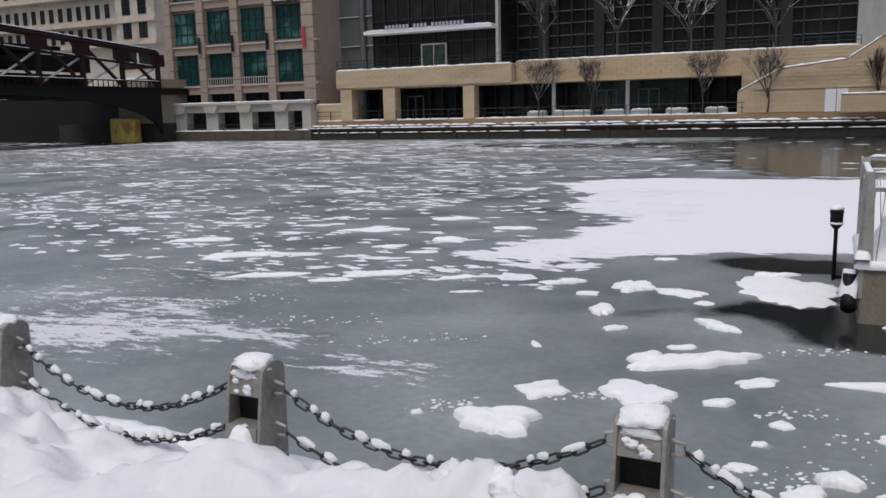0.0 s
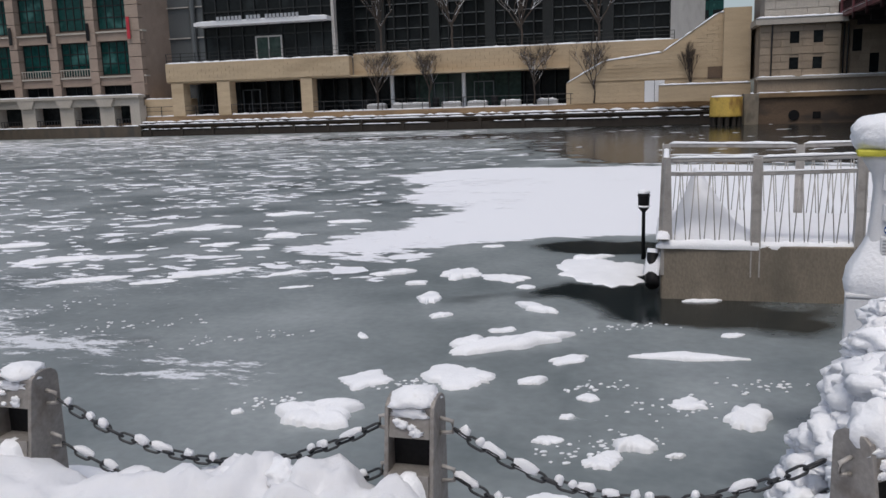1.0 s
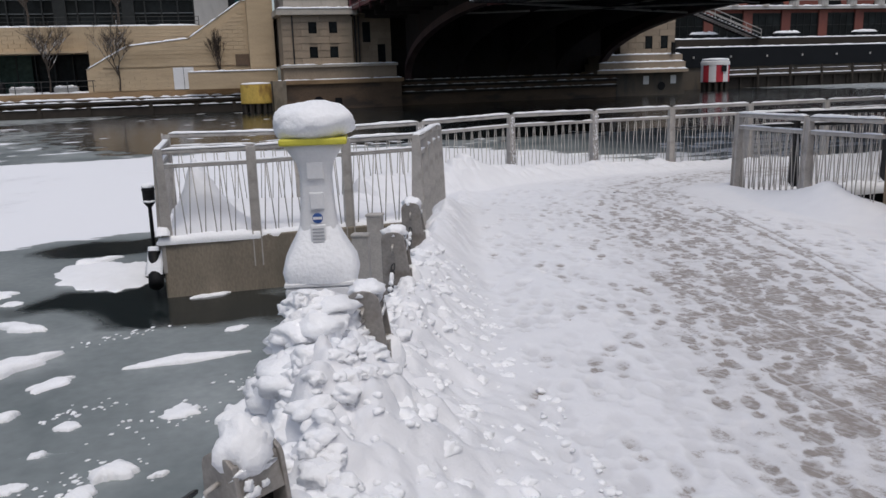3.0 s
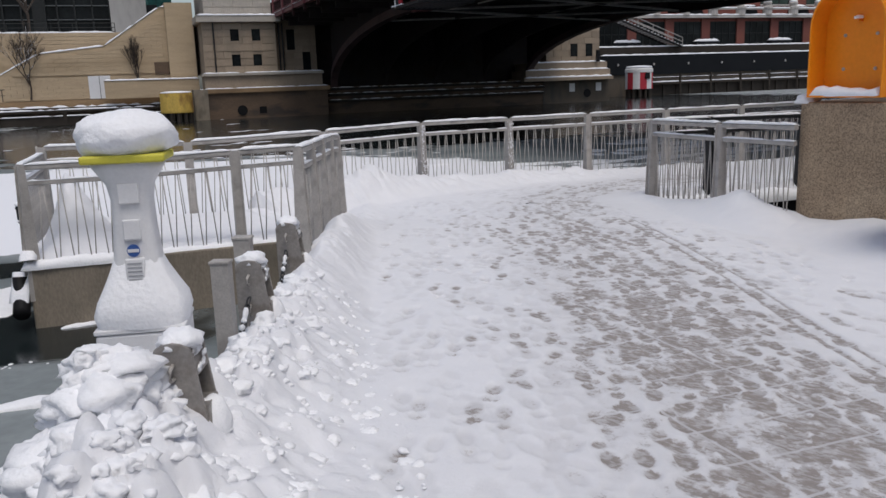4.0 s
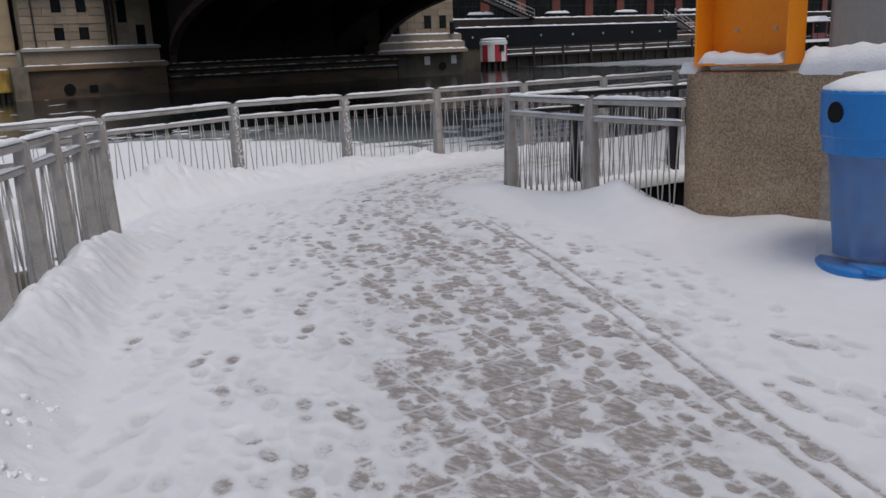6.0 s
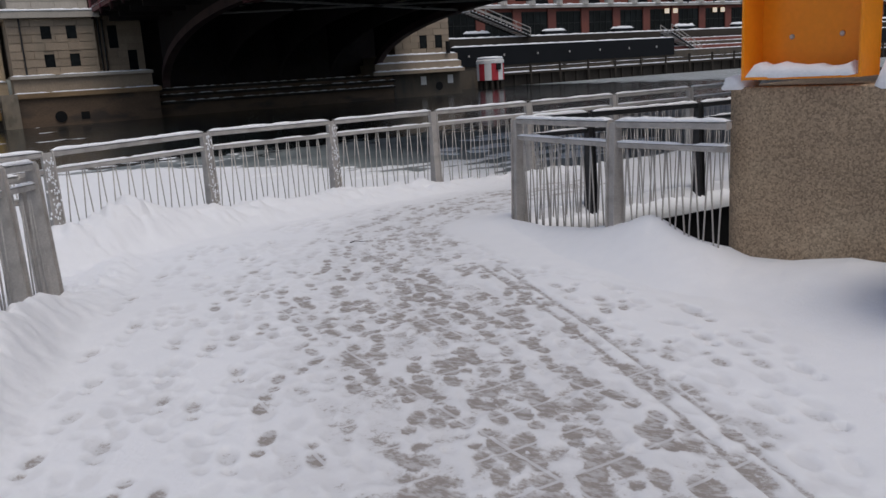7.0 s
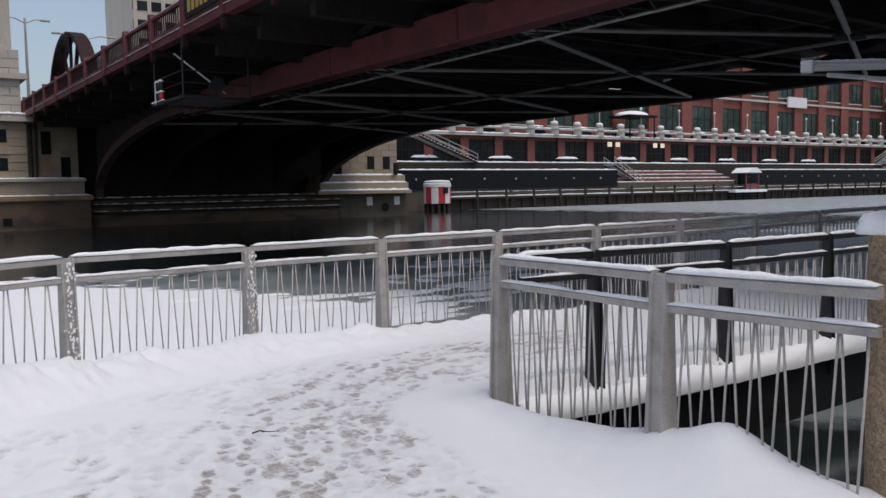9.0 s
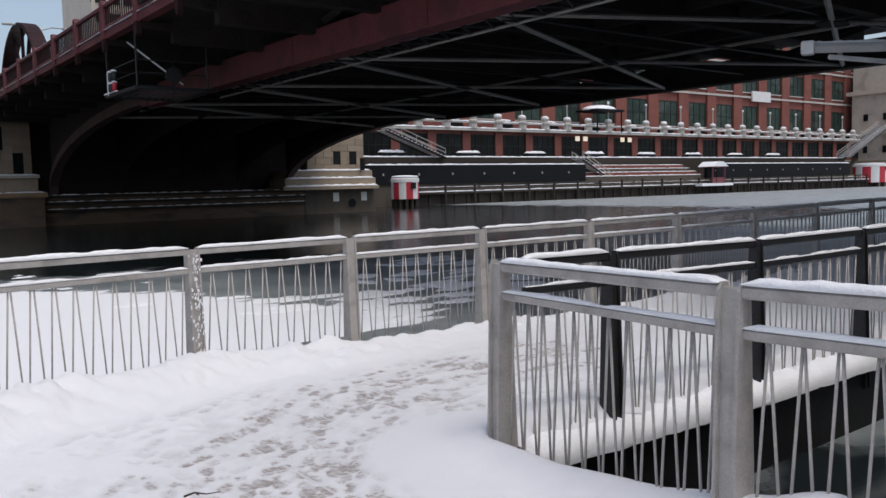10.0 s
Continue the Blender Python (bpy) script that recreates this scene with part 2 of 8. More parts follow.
class Geo:
    """Gathers vertices and faces for one mesh."""

    def __init__(self):
        self.v, self.f = [], []

    def add(self, verts, faces, m=None):
        k = len(self.v)
        if m is not None:
            verts = [m @ Vector(p) for p in verts]
        self.v += [tuple(p) for p in verts]
        self.f += [tuple(i + k for i in f) for f in faces]
        return self

    def box(self, x0, x1, y0, y1, z0, z1, m=None):
        return self.add([(x0, y0, z0), (x1, y0, z0), (x1, y1, z0), (x0, y1, z0), (x0, y0, z1), (x1, y0, z1), (x1, y1, z1), (x0, y1, z1)],
                        [(0, 3, 2, 1), (4, 5, 6, 7), (0, 1, 5, 4), (1, 2, 6, 5), (2, 3, 7, 6), (3, 0, 4, 7)], m)

    def prism(self, poly, a, b, axis="z", m=None):
        """A plan polygon (anticlockwise) drawn out along an axis from a to b."""
        k = len(poly)
        put = {"z": lambda p, h: (p[0], p[1], h), "y": lambda p, h: (p[0], h, p[1]), "x": lambda p, h: (h, p[0], p[1])}[axis]
        v = [put(p, a) for p in poly] + [put(p, b) for p in poly]
        f = [tuple(range(k - 1, -1, -1)), tuple(range(k, 2 * k))] + [(i, (i + 1) % k, (i + 1) % k + k, i + k) for i in range(k)]
        return self.add(v, f, m)

    def tube(self, pts, r, n=8, r1=None):
        """A round bar along points, tapering to r1."""
        pts = [Vector(p) for p in pts]
        k = len(self.v)
        for i, p in enumerate(pts):
            d = (pts[min(i + 1, len(pts) - 1)] - pts[max(i - 1, 0)]).normalized()
            a = d.orthogonal().normalized() if abs(d.z) > 0.99 else d.cross(Vector((0, 0, 1))).normalized()
            b = d.cross(a)
            rr = r if r1 is None else r + (r1 - r) * i / max(1, len(pts) - 1)
            for j in range(n):
                t = 2 * math.pi * j / n
                self.v.append(tuple(p + rr * (math.cos(t) * a + math.sin(t) * b)))
        for i in range(len(pts) - 1):
            for j in range(n):
                q = k + i * n
                self.f.append((q + j, q + (j + 1) % n, q + n + (j + 1) % n, q + n + j))
        self.f.append(tuple(k + j for j in range(n - 1, -1, -1)))
        self.f.append(tuple(k + (len(pts) - 1) * n + j for j in range(n)))
        return self

    def beam(self, p0, p1, w, h):
        """A flat bar from p0 to p1, chamfered along its edges."""
        p0, p1 = Vector(p0), Vector(p1)
        d = (p1 - p0).normalized()
        side = Vector((-d.y, d.x, 0)).normalized()
        up = d.cross(side) * -1
        if up.z < 0:
            up = -up
        c = 0.2 * min(w, h)
        prof = [(-w / 2 + c, -h / 2), (w / 2 - c, -h / 2), (w / 2, -h / 2 + c), (w / 2, h / 2 - c), (w / 2 - c, h / 2), (-w / 2 + c, h / 2), (-w / 2, h / 2 - c), (-w / 2, -h / 2 + c)]
        v = [p + side * a + up * b for p in (p0, p1) for a, b in prof]
        return self.add(v, [tuple(range(7, -1, -1)), tuple(range(8, 16))] + [(i, (i + 1) % 8, (i + 1) % 8 + 8, i + 8) for i in range(8)])

    def lathe(self, prof, n=24, m=None):
        """A turned shape from (radius, height) pairs."""
        v, f = [], []
        for r, z in prof:
            v += [(r * math.cos(2 * math.pi * j / n), r * math.sin(2 * math.pi * j / n), z) for j in range(n)]
        for i in range(len(prof) - 1):
            f += [(i * n + j, i * n + (j + 1) % n, (i + 1) * n + (j + 1) % n, (i + 1) * n + j) for j in range(n)]
        f += [tuple(range(n - 1, -1, -1)), tuple((len(prof) - 1) * n + j for j in range(n))]
        return self.add(v, f, m)

    def blob(self, c, r, rough=0.2, freq=2.0, lo=-1.0, sub=3):
        """A lumpy, snow-like mass; below lo (in radii) it is cut flat."""
        v = []
        c, off = Vector(c), Vector((random.random() * 50, random.random() * 50, 0))
        for p in ICO[sub][0]:
            k = 1 + rough * noise.noise(p * freq + off) + rough * 0.5 * noise.noise(p * freq * 2.7 + off)
            q = p * k
            v.append((c.x + q.x * r[0], c.y + q.y * r[1], c.z + max(q.z, lo) * r[2]))
        return self.add(v, ICO[sub][1])

    def snow_strip(self, p0, p1, w, h, step=0.06, gaps=0.0, rough=1.0):
        """Snow lying along a rail: an uneven rounded ridge."""
        p0, p1 = Vector(p0), Vector(p1)
        d = p1 - p0
        k = max(3, int(d.length / step))
        side = Vector((-d.y, d.x, 0)).normalized() * w / 2
        off = Vector((random.random() * 90, 3.1, 7.7))
        n0 = len(self.v)
        for i in range(k + 1):
            p = p0 + d * i / k
            a = noise.noise(off + Vector((i * step * 3.1, 0, 0)))
            hh = h * (1 + rough * (0.45 * a + 0.35 * noise.noise(off + Vector((i * step * 13, 9, 0)))))
            if gaps and a < -0.5 + gaps or i in (0, k):
                hh = 0.004
            ww = 1 + 0.15 * noise.noise(off + Vector((i * step * 9, 4, 1)))
            for sx, sz in ((-1, -0.1), (-1.06, 0.35), (-0.72, 0.85), (0, 1), (0.72, 0.85), (1.06, 0.35), (1, -0.1)):
                self.v.append(tuple(p + side * sx * ww + Vector((0, 0, sz * hh))))
        for i in range(k):
            for j in range(6):
                q = n0 + i * 7 + j
                self.f.append((q, q + 1, q + 8, q + 7))
        return self

    def mesh(self, name, material, smooth=False):
        me = bpy.data.meshes.new(name)
        me.from_pydata(self.v, [], self.f)
        me.materials.append(material)
        bm = bmesh.new()
        bm.from_mesh(me)
        bmesh.ops.recalc_face_normals(bm, faces=bm.faces)
        bm.to_mesh(me)
        bm.free()
        if smooth:
            me.shade_smooth()
        return me


ICO = {}
for sub_ in (2, 3, 4):
    bm_ = bmesh.new()
    bmesh.ops.create_icosphere(bm_, subdivisions=sub_, radius=1)
    bm_.verts.ensure_lookup_table()
    ICO[sub_] = ([v.co.copy() for v in bm_.verts], [tuple(v.index for v in f.verts) for f in bm_.faces])
    bm_.free()


def thing(name, m=None, label="", category="", group="", kind=""):
    """An Empty at a thing's base, which carries its parts."""
    ob = new(name)
    ob.empty_display_size = 0.1
    if m is not None:
        ob.matrix_world = m
    return tagged(ob, label, category, group, kind)


def part(name, geo, material, parent, label="", smooth=False, bevel=0.0, m=None):
    """One mesh object under a thing or a part."""
    ob = new(name, geo if isinstance(geo, bpy.types.Mesh) else geo.mesh(name, material, smooth))
    ob.parent = parent
    if m is not None:
        ob.matrix_local = m
    if bevel:
        md = ob.modifiers.new("bevel", 'BEVEL')
        md.width, md.segments, md.limit_method = bevel, 2, 'ANGLE'
    return tagged(ob, label)


def single(name, geo, material, label, category, m=None, group="", kind="", smooth=False, bevel=0.0):
    """A thing that is one mesh."""
    ob = part(name, geo, material, None, label, smooth, bevel)
    if m is not None:
        ob.matrix_world = m
    return tagged(ob, label, category, group, kind)


def at(x, y, z=0.0, rz=0.0):
    return pose(x, y, z, 0, 0, rz)


def far(s, n, z=0.0):
    """A base on the river's axes: metres along it and across it."""
    return FAR @ Matrix.Translation((s, n, z))


def deck_z(x, y):
    """The promenade falls gently towards the bridge, then runs level."""
    x, y = np.asarray(x, float), np.asarray(y, float)
    step = np.clip((10.0 - x) / 2.0, 0, 1) * np.clip(((x - 8.05) * 1.35 + (y - 8.0) * 3.07 + 0.1) / 0.4, 0, 1)
    return np.maximum(0.07 - 0.019 * x - 0.008 * y, -0.25) - 0.12 * step

# ---------------------------------------------------------------- river
def water_material():
    m = bpy.data.materials.new("river_ice_and_water")
    m.use_nodes = True
    n, l = m.node_tree.nodes, m.node_tree.links
    b = n["Principled BSDF"]
    att = n.new("ShaderNodeAttribute")
    att.attribute_name = "ice"
    tc = n.new("ShaderNodeTexCoord")
    edge = n.new("ShaderNodeTexNoise")
    edge.inputs["Scale"].default_value, edge.inputs["Detail"].default_value = 0.7, 6
    l.new(tc.outputs["Object"], edge.inputs["Vector"])
    s = n.new("ShaderNodeMath")
    s.operation = 'ADD'
    l.new(att.outputs["Fac"], s.inputs[0])
    l.new(edge.outputs[0], s.inputs[1])
    icef = n.new("ShaderNodeMapRange")
    icef.inputs["From Min"].default_value, icef.inputs["From Max"].default_value = 0.92, 1.12
    l.new(s.outputs[0], icef.inputs["Value"])
    cloud = n.new("ShaderNodeTexNoise")
    cloud.inputs["Scale"].default_value, cloud.inputs["Detail"].default_value = 0.4, 7
    l.new(tc.outputs["Object"], cloud.inputs["Vector"])
    ramp = n.new("ShaderNodeMix")
    ramp.data_type = 'RGBA'
    cr = n.new("ShaderNodeMapRange")
    cr.inputs["From Min"].default_value, cr.inputs["From Max"].default_value = 0.32, 0.72
    l.new(cloud.outputs[0], cr.inputs["Value"])
    l.new(cr.outputs[0], ramp.inputs[0])
    ramp.inputs[6].default_value, ramp.inputs[7].default_value = (0.122, 0.145, 0.149, 1), (0.325, 0.355, 0.36, 1)
    grain = n.new("ShaderNodeTexNoise")
    grain.inputs["Scale"].default_value, grain.inputs["Detail"].default_value = 9, 6
    l.new(tc.outputs["Object"], grain.inputs["Vector"])
    g2 = n.new("ShaderNodeMapRange")
    g2.inputs["To Min"].default_value, g2.inputs["To Max"].default_value = 0.75, 1.25
    l.new(grain.outputs[0], g2.inputs["Value"])
    mul = n.new("ShaderNodeMix")
    mul.data_type, mul.blend_type = 'RGBA', 'MULTIPLY'
    mul.inputs[0].default_value = 1.0
    l.new(ramp.outputs[2], mul.inputs[6])
    l.new(g2.outputs[0], mul.inputs[7])
    # wind-blown crusts of white frost on the ice
    mp = n.new("ShaderNodeMapping")
    mp.inputs["Rotation"].default_value = (0, 0, radians(-35))
    mp.inputs["Scale"].default_value = (0.9, 2.4, 1)
    l.new(tc.outputs["Object"], mp.inputs[0])
    fr = n.new("ShaderNodeTexNoise")
    fr.inputs["Scale"].default_value, fr.inputs["Detail"].default_value, fr.inputs["Roughness"].default_value = 2.0, 12, 0.8
    l.new(mp.outputs[0], fr.inputs["Vector"])
    frost = n.new("ShaderNodeAttribute")
    frost.attribute_name = "frost"
    fs = n.new("ShaderNodeMath")
    fs.operation = 'ADD'
    l.new(fr.outputs[0], fs.inputs[0])
    l.new(frost.outputs["Fac"], fs.inputs[1])
    fm = n.new("ShaderNodeMapRange")
    fm.inputs["From Min"].default_value, fm.inputs["From Max"].default_value = 0.62, 0.66
    l.new(fs.outputs[0], fm.inputs["Value"])
    frc = n.new("ShaderNodeMix")
    frc.data_type = 'RGBA'
    l.new(fm.outputs[0], frc.inputs[0])
    l.new(mul.outputs[2], frc.inputs[6])
    frc.inputs[7].default_value = (0.62, 0.64, 0.67, 1)
    # the broad sheet of snow: a smooth attribute with a ragged, noisy rim
    sha = n.new("ShaderNodeAttribute")
    sha.attribute_name = "sheet"
    acc = sha.outputs["Fac"]
    for sc_, am_ in ((0.5, 1.1), (1.6, 0.7), (6.0, 0.35)):
        mq = n.new("ShaderNodeMapping")
        mq.inputs["Rotation"].default_value, mq.inputs["Scale"].default_value = (0, 0, radians(-25)), (0.6, 1.5, 1)
        l.new(tc.outputs["Object"], mq.inputs[0])
        nq = n.new("ShaderNodeTexNoise")
        nq.inputs["Scale"].default_value, nq.inputs["Detail"].default_value = sc_, 5
        l.new(mq.outputs[0], nq.inputs["Vector"])
        md_ = n.new("ShaderNodeMath")
        md_.operation = 'MULTIPLY_ADD'
        l.new(nq.outputs[0], md_.inputs[0])
        md_.inputs[1].default_value = am_
        l.new(acc, md_.inputs[2])
        acc = md_.outputs[0]
    shf = n.new("ShaderNodeMapRange")
    shf.inputs["From Min"].default_value, shf.inputs["From Max"].default_value = 1.06, 1.12
    l.new(acc, shf.inputs["Value"])
    fin = n.new("ShaderNodeMix")
    fin.data_type = 'RGBA'
    l.new(icef.outputs[0], fin.inputs[0])
    frc.inputs[7].default_value = (0.70, 0.72, 0.75, 1)
    fin.inputs[6].default_value = (0.012, 0.017, 0.018, 1)
    l.new(frc.outputs[2], fin.inputs[7])
    top = n.new("ShaderNodeMix")
    top.data_type = 'RGBA'
    l.new(shf.outputs[0], top.inputs[0])
    l.new(fin.outputs[2], top.inputs[6])
    top.inputs[7].default_value = (0.80, 0.81, 0.84, 1)
    l.new(top.outputs[2], b.inputs["Base Color"])
    ro = n.new("ShaderNodeMapRange")
    ro.inputs["To Min"].default_value, ro.inputs["To Max"].default_value = 0.15, 0.45
    l.new(icef.outputs[0], ro.inputs["Value"])
    rmx = n.new("ShaderNodeMath")
    rmx.operation = 'MAXIMUM'
    l.new(ro.outputs[0], rmx.inputs[0])
    l.new(shf.outputs[0], rmx.inputs[1])
    l.new(rmx.outputs[0], b.inputs["Roughness"])
    rip = n.new("ShaderNodeTexNoise")
    rip.inputs["Scale"].default_value, rip.inputs["Detail"].default_value = 1.6, 4
    l.new(tc.outputs["Object"], rip.inputs["Vector"])
    bp = n.new("ShaderNodeBump")
    bp.inputs["Strength"].default_value, bp.inputs["Distance"].default_value = 0.12, 0.05
    l.new(rip.outputs[0], bp.inputs["Height"])
    l.new(bp.outputs[0], b.inputs["Normal"])
    return m


def spaced(*runs):
    """Coordinates from (start, stop, step) runs joined end to end."""
    out = []
    for a, b, st in runs:
        out += list(np.arange(a, b - 1e-6, st))
    return np.array(out + [runs[-1][1]])


def grid_mesh(name, xs, ys, zf, keep=None):
    X, Y = np.meshgrid(xs, ys)
    Z = zf(X, Y)
    nx, ny = len(xs), len(ys)
    idx = np.arange(nx * ny).reshape(ny, nx)
    q = np.stack([idx[:-1, :-1], idx[:-1, 1:], idx[1:, 1:], idx[1:, :-1]], -1).reshape(-1, 4)
    if keep is not None:
        k = keep(X, Y)
        ok = k[:-1, :-1] & k[:-1, 1:] & k[1:, 1:] & k[1:, :-1]
        q = q[ok.reshape(-1)]
    used = np.unique(q)
    remap = np.full(nx * ny, -1)
    remap[used] = np.arange(len(used))
    q = remap[q]
    co = np.stack([X, Y, Z], -1).reshape(-1, 3)[used]
    me = bpy.data.meshes.new(name)
    me.vertices.add(len(co))
    me.vertices.foreach_set("co", co.astype(np.float32).ravel())
    me.loops.add(q.size)
    me.loops.foreach_set("vertex_index", q.astype(np.int32).ravel())
    me.polygons.add(len(q))
    me.polygons.foreach_set("loop_start", (np.arange(len(q)) * 4).astype(np.int32))
    me.update(calc_edges=True)
    me.shade_smooth()
    return me, co


def set_attr(me, name, values):
    a = me.attributes.new(name, 'FLOAT', 'POINT')
    a.data.foreach_set("value", np.asarray(values, np.float32))


rs = spaced((-2500, -300, 400), (-300, -100, 20), (-100, -20, 1.0), (-20, 25, 0.4), (25, 120, 1.5), (120, 300, 20), (300, 2500, 400))
rn = spaced((-2500, -100, 400), (-100, -10, 15), (-10, 30, 0.4), (30, 100, 1.2), (100, 300, 25), (300, 2500, 400))
river_me, rc = grid_mesh("river", rs, rn, lambda s, n: np.zeros_like(s))
S_, N_ = rc[:, 0], rc[:, 1]


def bump2(s, n, cs, cn, ws, wn_):
    return np.exp(-((s - cs) / ws) ** 2 - ((n - cn) / wn_) ** 2)


ice = np.full(len(rc), 0.75)
east = 1 / (1 + np.exp(-np.clip((S_ - 62) / 4, -50, 50)))
ice -= 0.9 / (1 + np.exp(-(S_ + 4) / 2.5)) / (1 + np.exp(-(N_ - 33.5 - np.maximum(0, (-1 - S_)) * 1.5) / 1.8)) * (1 - east) - 0.1 * east
ice -= 0.9 * bump2(S_, N_, -0.1, 14.2, 1.5, 0.55)
ice -= 0.8 * bump2(S_, N_, 0.3, 10.8, 1.3, 0.5)
ice -= 0.8 * bump2(S_, N_, 0.9, 9.8, 1.2, 0.45)
ice -= 0.7 * bump2(S_, N_, 1.0, 12.3, 0.8, 0.9)
ice -= 0.55 * bump2(S_, N_, 10, 9.3, 3.5, 1.4)
ice -= 0.30 * bump2(S_, N_, 2.2, 6.2, 1.2, 1.2)
ice -= 0.5 * bump2(S_, N_, -10, 60, 18, 5)
# dark patch in the ice mask, painted as the truss bridge's reflection
ice -= 0.8 * bump2(S_, N_, -84, 68, 14, 6)
frost = -0.07 + 0.02 * east + 0.10 * np.clip((N_ - 12) / 25, 0, 1) + 0.05 * np.clip((N_ - 30) / 20, 0, 1)
frost += 0.27 * bump2(S_, N_, -8.4, 6.9, 2.0, 1.15) + 0.20 * bump2(S_, N_, -6.0, 7.75, 1.8, 0.42) + 0.24 * bump2(S_, N_, -4.1, 7.0, 1.2, 0.42) + 0.18 * bump2(S_, N_, -8.0, 8.6, 0.9, 0.45)
frost += 0.17 * bump2(S_, N_, -10.5, 8.6, 2.0, 0.9) + 0.18 * bump2(S_, N_, -9.0, 10.6, 4.0, 1.1) + 0.17 * bump2(S_, N_, -5.6, 11.9, 2.0, 0.7) + 0.15 * bump2(S_, N_, -0.4, 6.3, 0.5, 0.3)
set_attr(river_me, "ice", np.clip(ice, 0, 1))
set_attr(river_me, "frost", frost)
river_me.materials.append(water_material())
river = new("water", river_me)
river.matrix_world = far(0, 0, WATER_Z)
tagged(river, "grey-green river skinned with thin ice and open dark water", "river", kind="structure")


def ice_floe(x, y, lx, ly, rz, h, rough=0.38):
    """A lump of snow-covered ice that lies on the frozen river."""
    x, y = x * 0.973, y * 0.973
    lx, ly, h = lx * 0.92, ly * 0.98, h * 0.62
    g = Geo()
    k, rings = 72, 8
    off = Vector((x * 3.7, y * 2.9, lx))
    v, f = [], []
    rq = random.Random(int(x * 131 + y * 977))
    m = rq.choice((5, 6, 7, 8))
    ca = [2 * math.pi * (i + rq.uniform(-0.32, 0.32)) / m for i in range(m)]
    cr = [rq.uniform(0.72, 1.25) for _ in range(m)]

    def rim_at(t):
        """Radius of a broken, straight-sided outline at an angle."""
        for i in range(m):
            a0, a1 = ca[i], ca[(i + 1) % m] + (2 * math.pi if i == m - 1 else 0)
            tt = t if t >= ca[0] else t + 2 * math.pi
            if a0 <= tt <= a1:
                r0, r1 = cr[i], cr[(i + 1) % m]
                return r0 * r1 * math.sin(a1 - a0) / max(1e-3, r0 * math.sin(tt - a0) + r1 * math.sin(a1 - tt))
        return 1.0

    for i in range(rings):
        r = 1 - (i / rings) ** 1.25
        for j in range(k):
            t = 2 * math.pi * j / k
            u = Vector((math.cos(t), math.sin(t), 0))
            rad = (rim_at(t) + rough * 0.7 * noise.noise(u * 1.7 + off) + rough * 0.4 * noise.noise(u * 4 + off) + rough * 0.2 * noise.noise(u * 11 + off)) * (0.97 if i == 0 else 1.0)
            px, py = u.x * rad * r * lx / 2, u.y * rad * r * ly / 2
            dome = h * (1 - r ** 4.5) ** 0.7 * (1 + 0.55 * noise.noise(Vector((px * 3, py * 3, lx)) + off) + 0.25 * noise.noise(Vector((px * 11, py * 11, lx)) + off))
            v.append((px, py, -0.02 if i == 0 else max(0.01, dome)))
    v.append((0, 0, h))
    for i in range(rings - 1):
        f += [(i * k + j, i * k + (j + 1) % k, (i + 1) * k + (j + 1) % k, (i + 1) * k + j) for j in range(k)]
    f += [((rings - 1) * k + j, (rings - 1) * k + (j + 1) % k, rings * k) for j in range(k)]
    g.add(v, f)
    return single("ice_floe", g, SNOW, "snow-covered ice lump frozen into the river surface", "ice floe", at(x, y, WATER_Z, rz), "ice floes on the river", smooth=True)


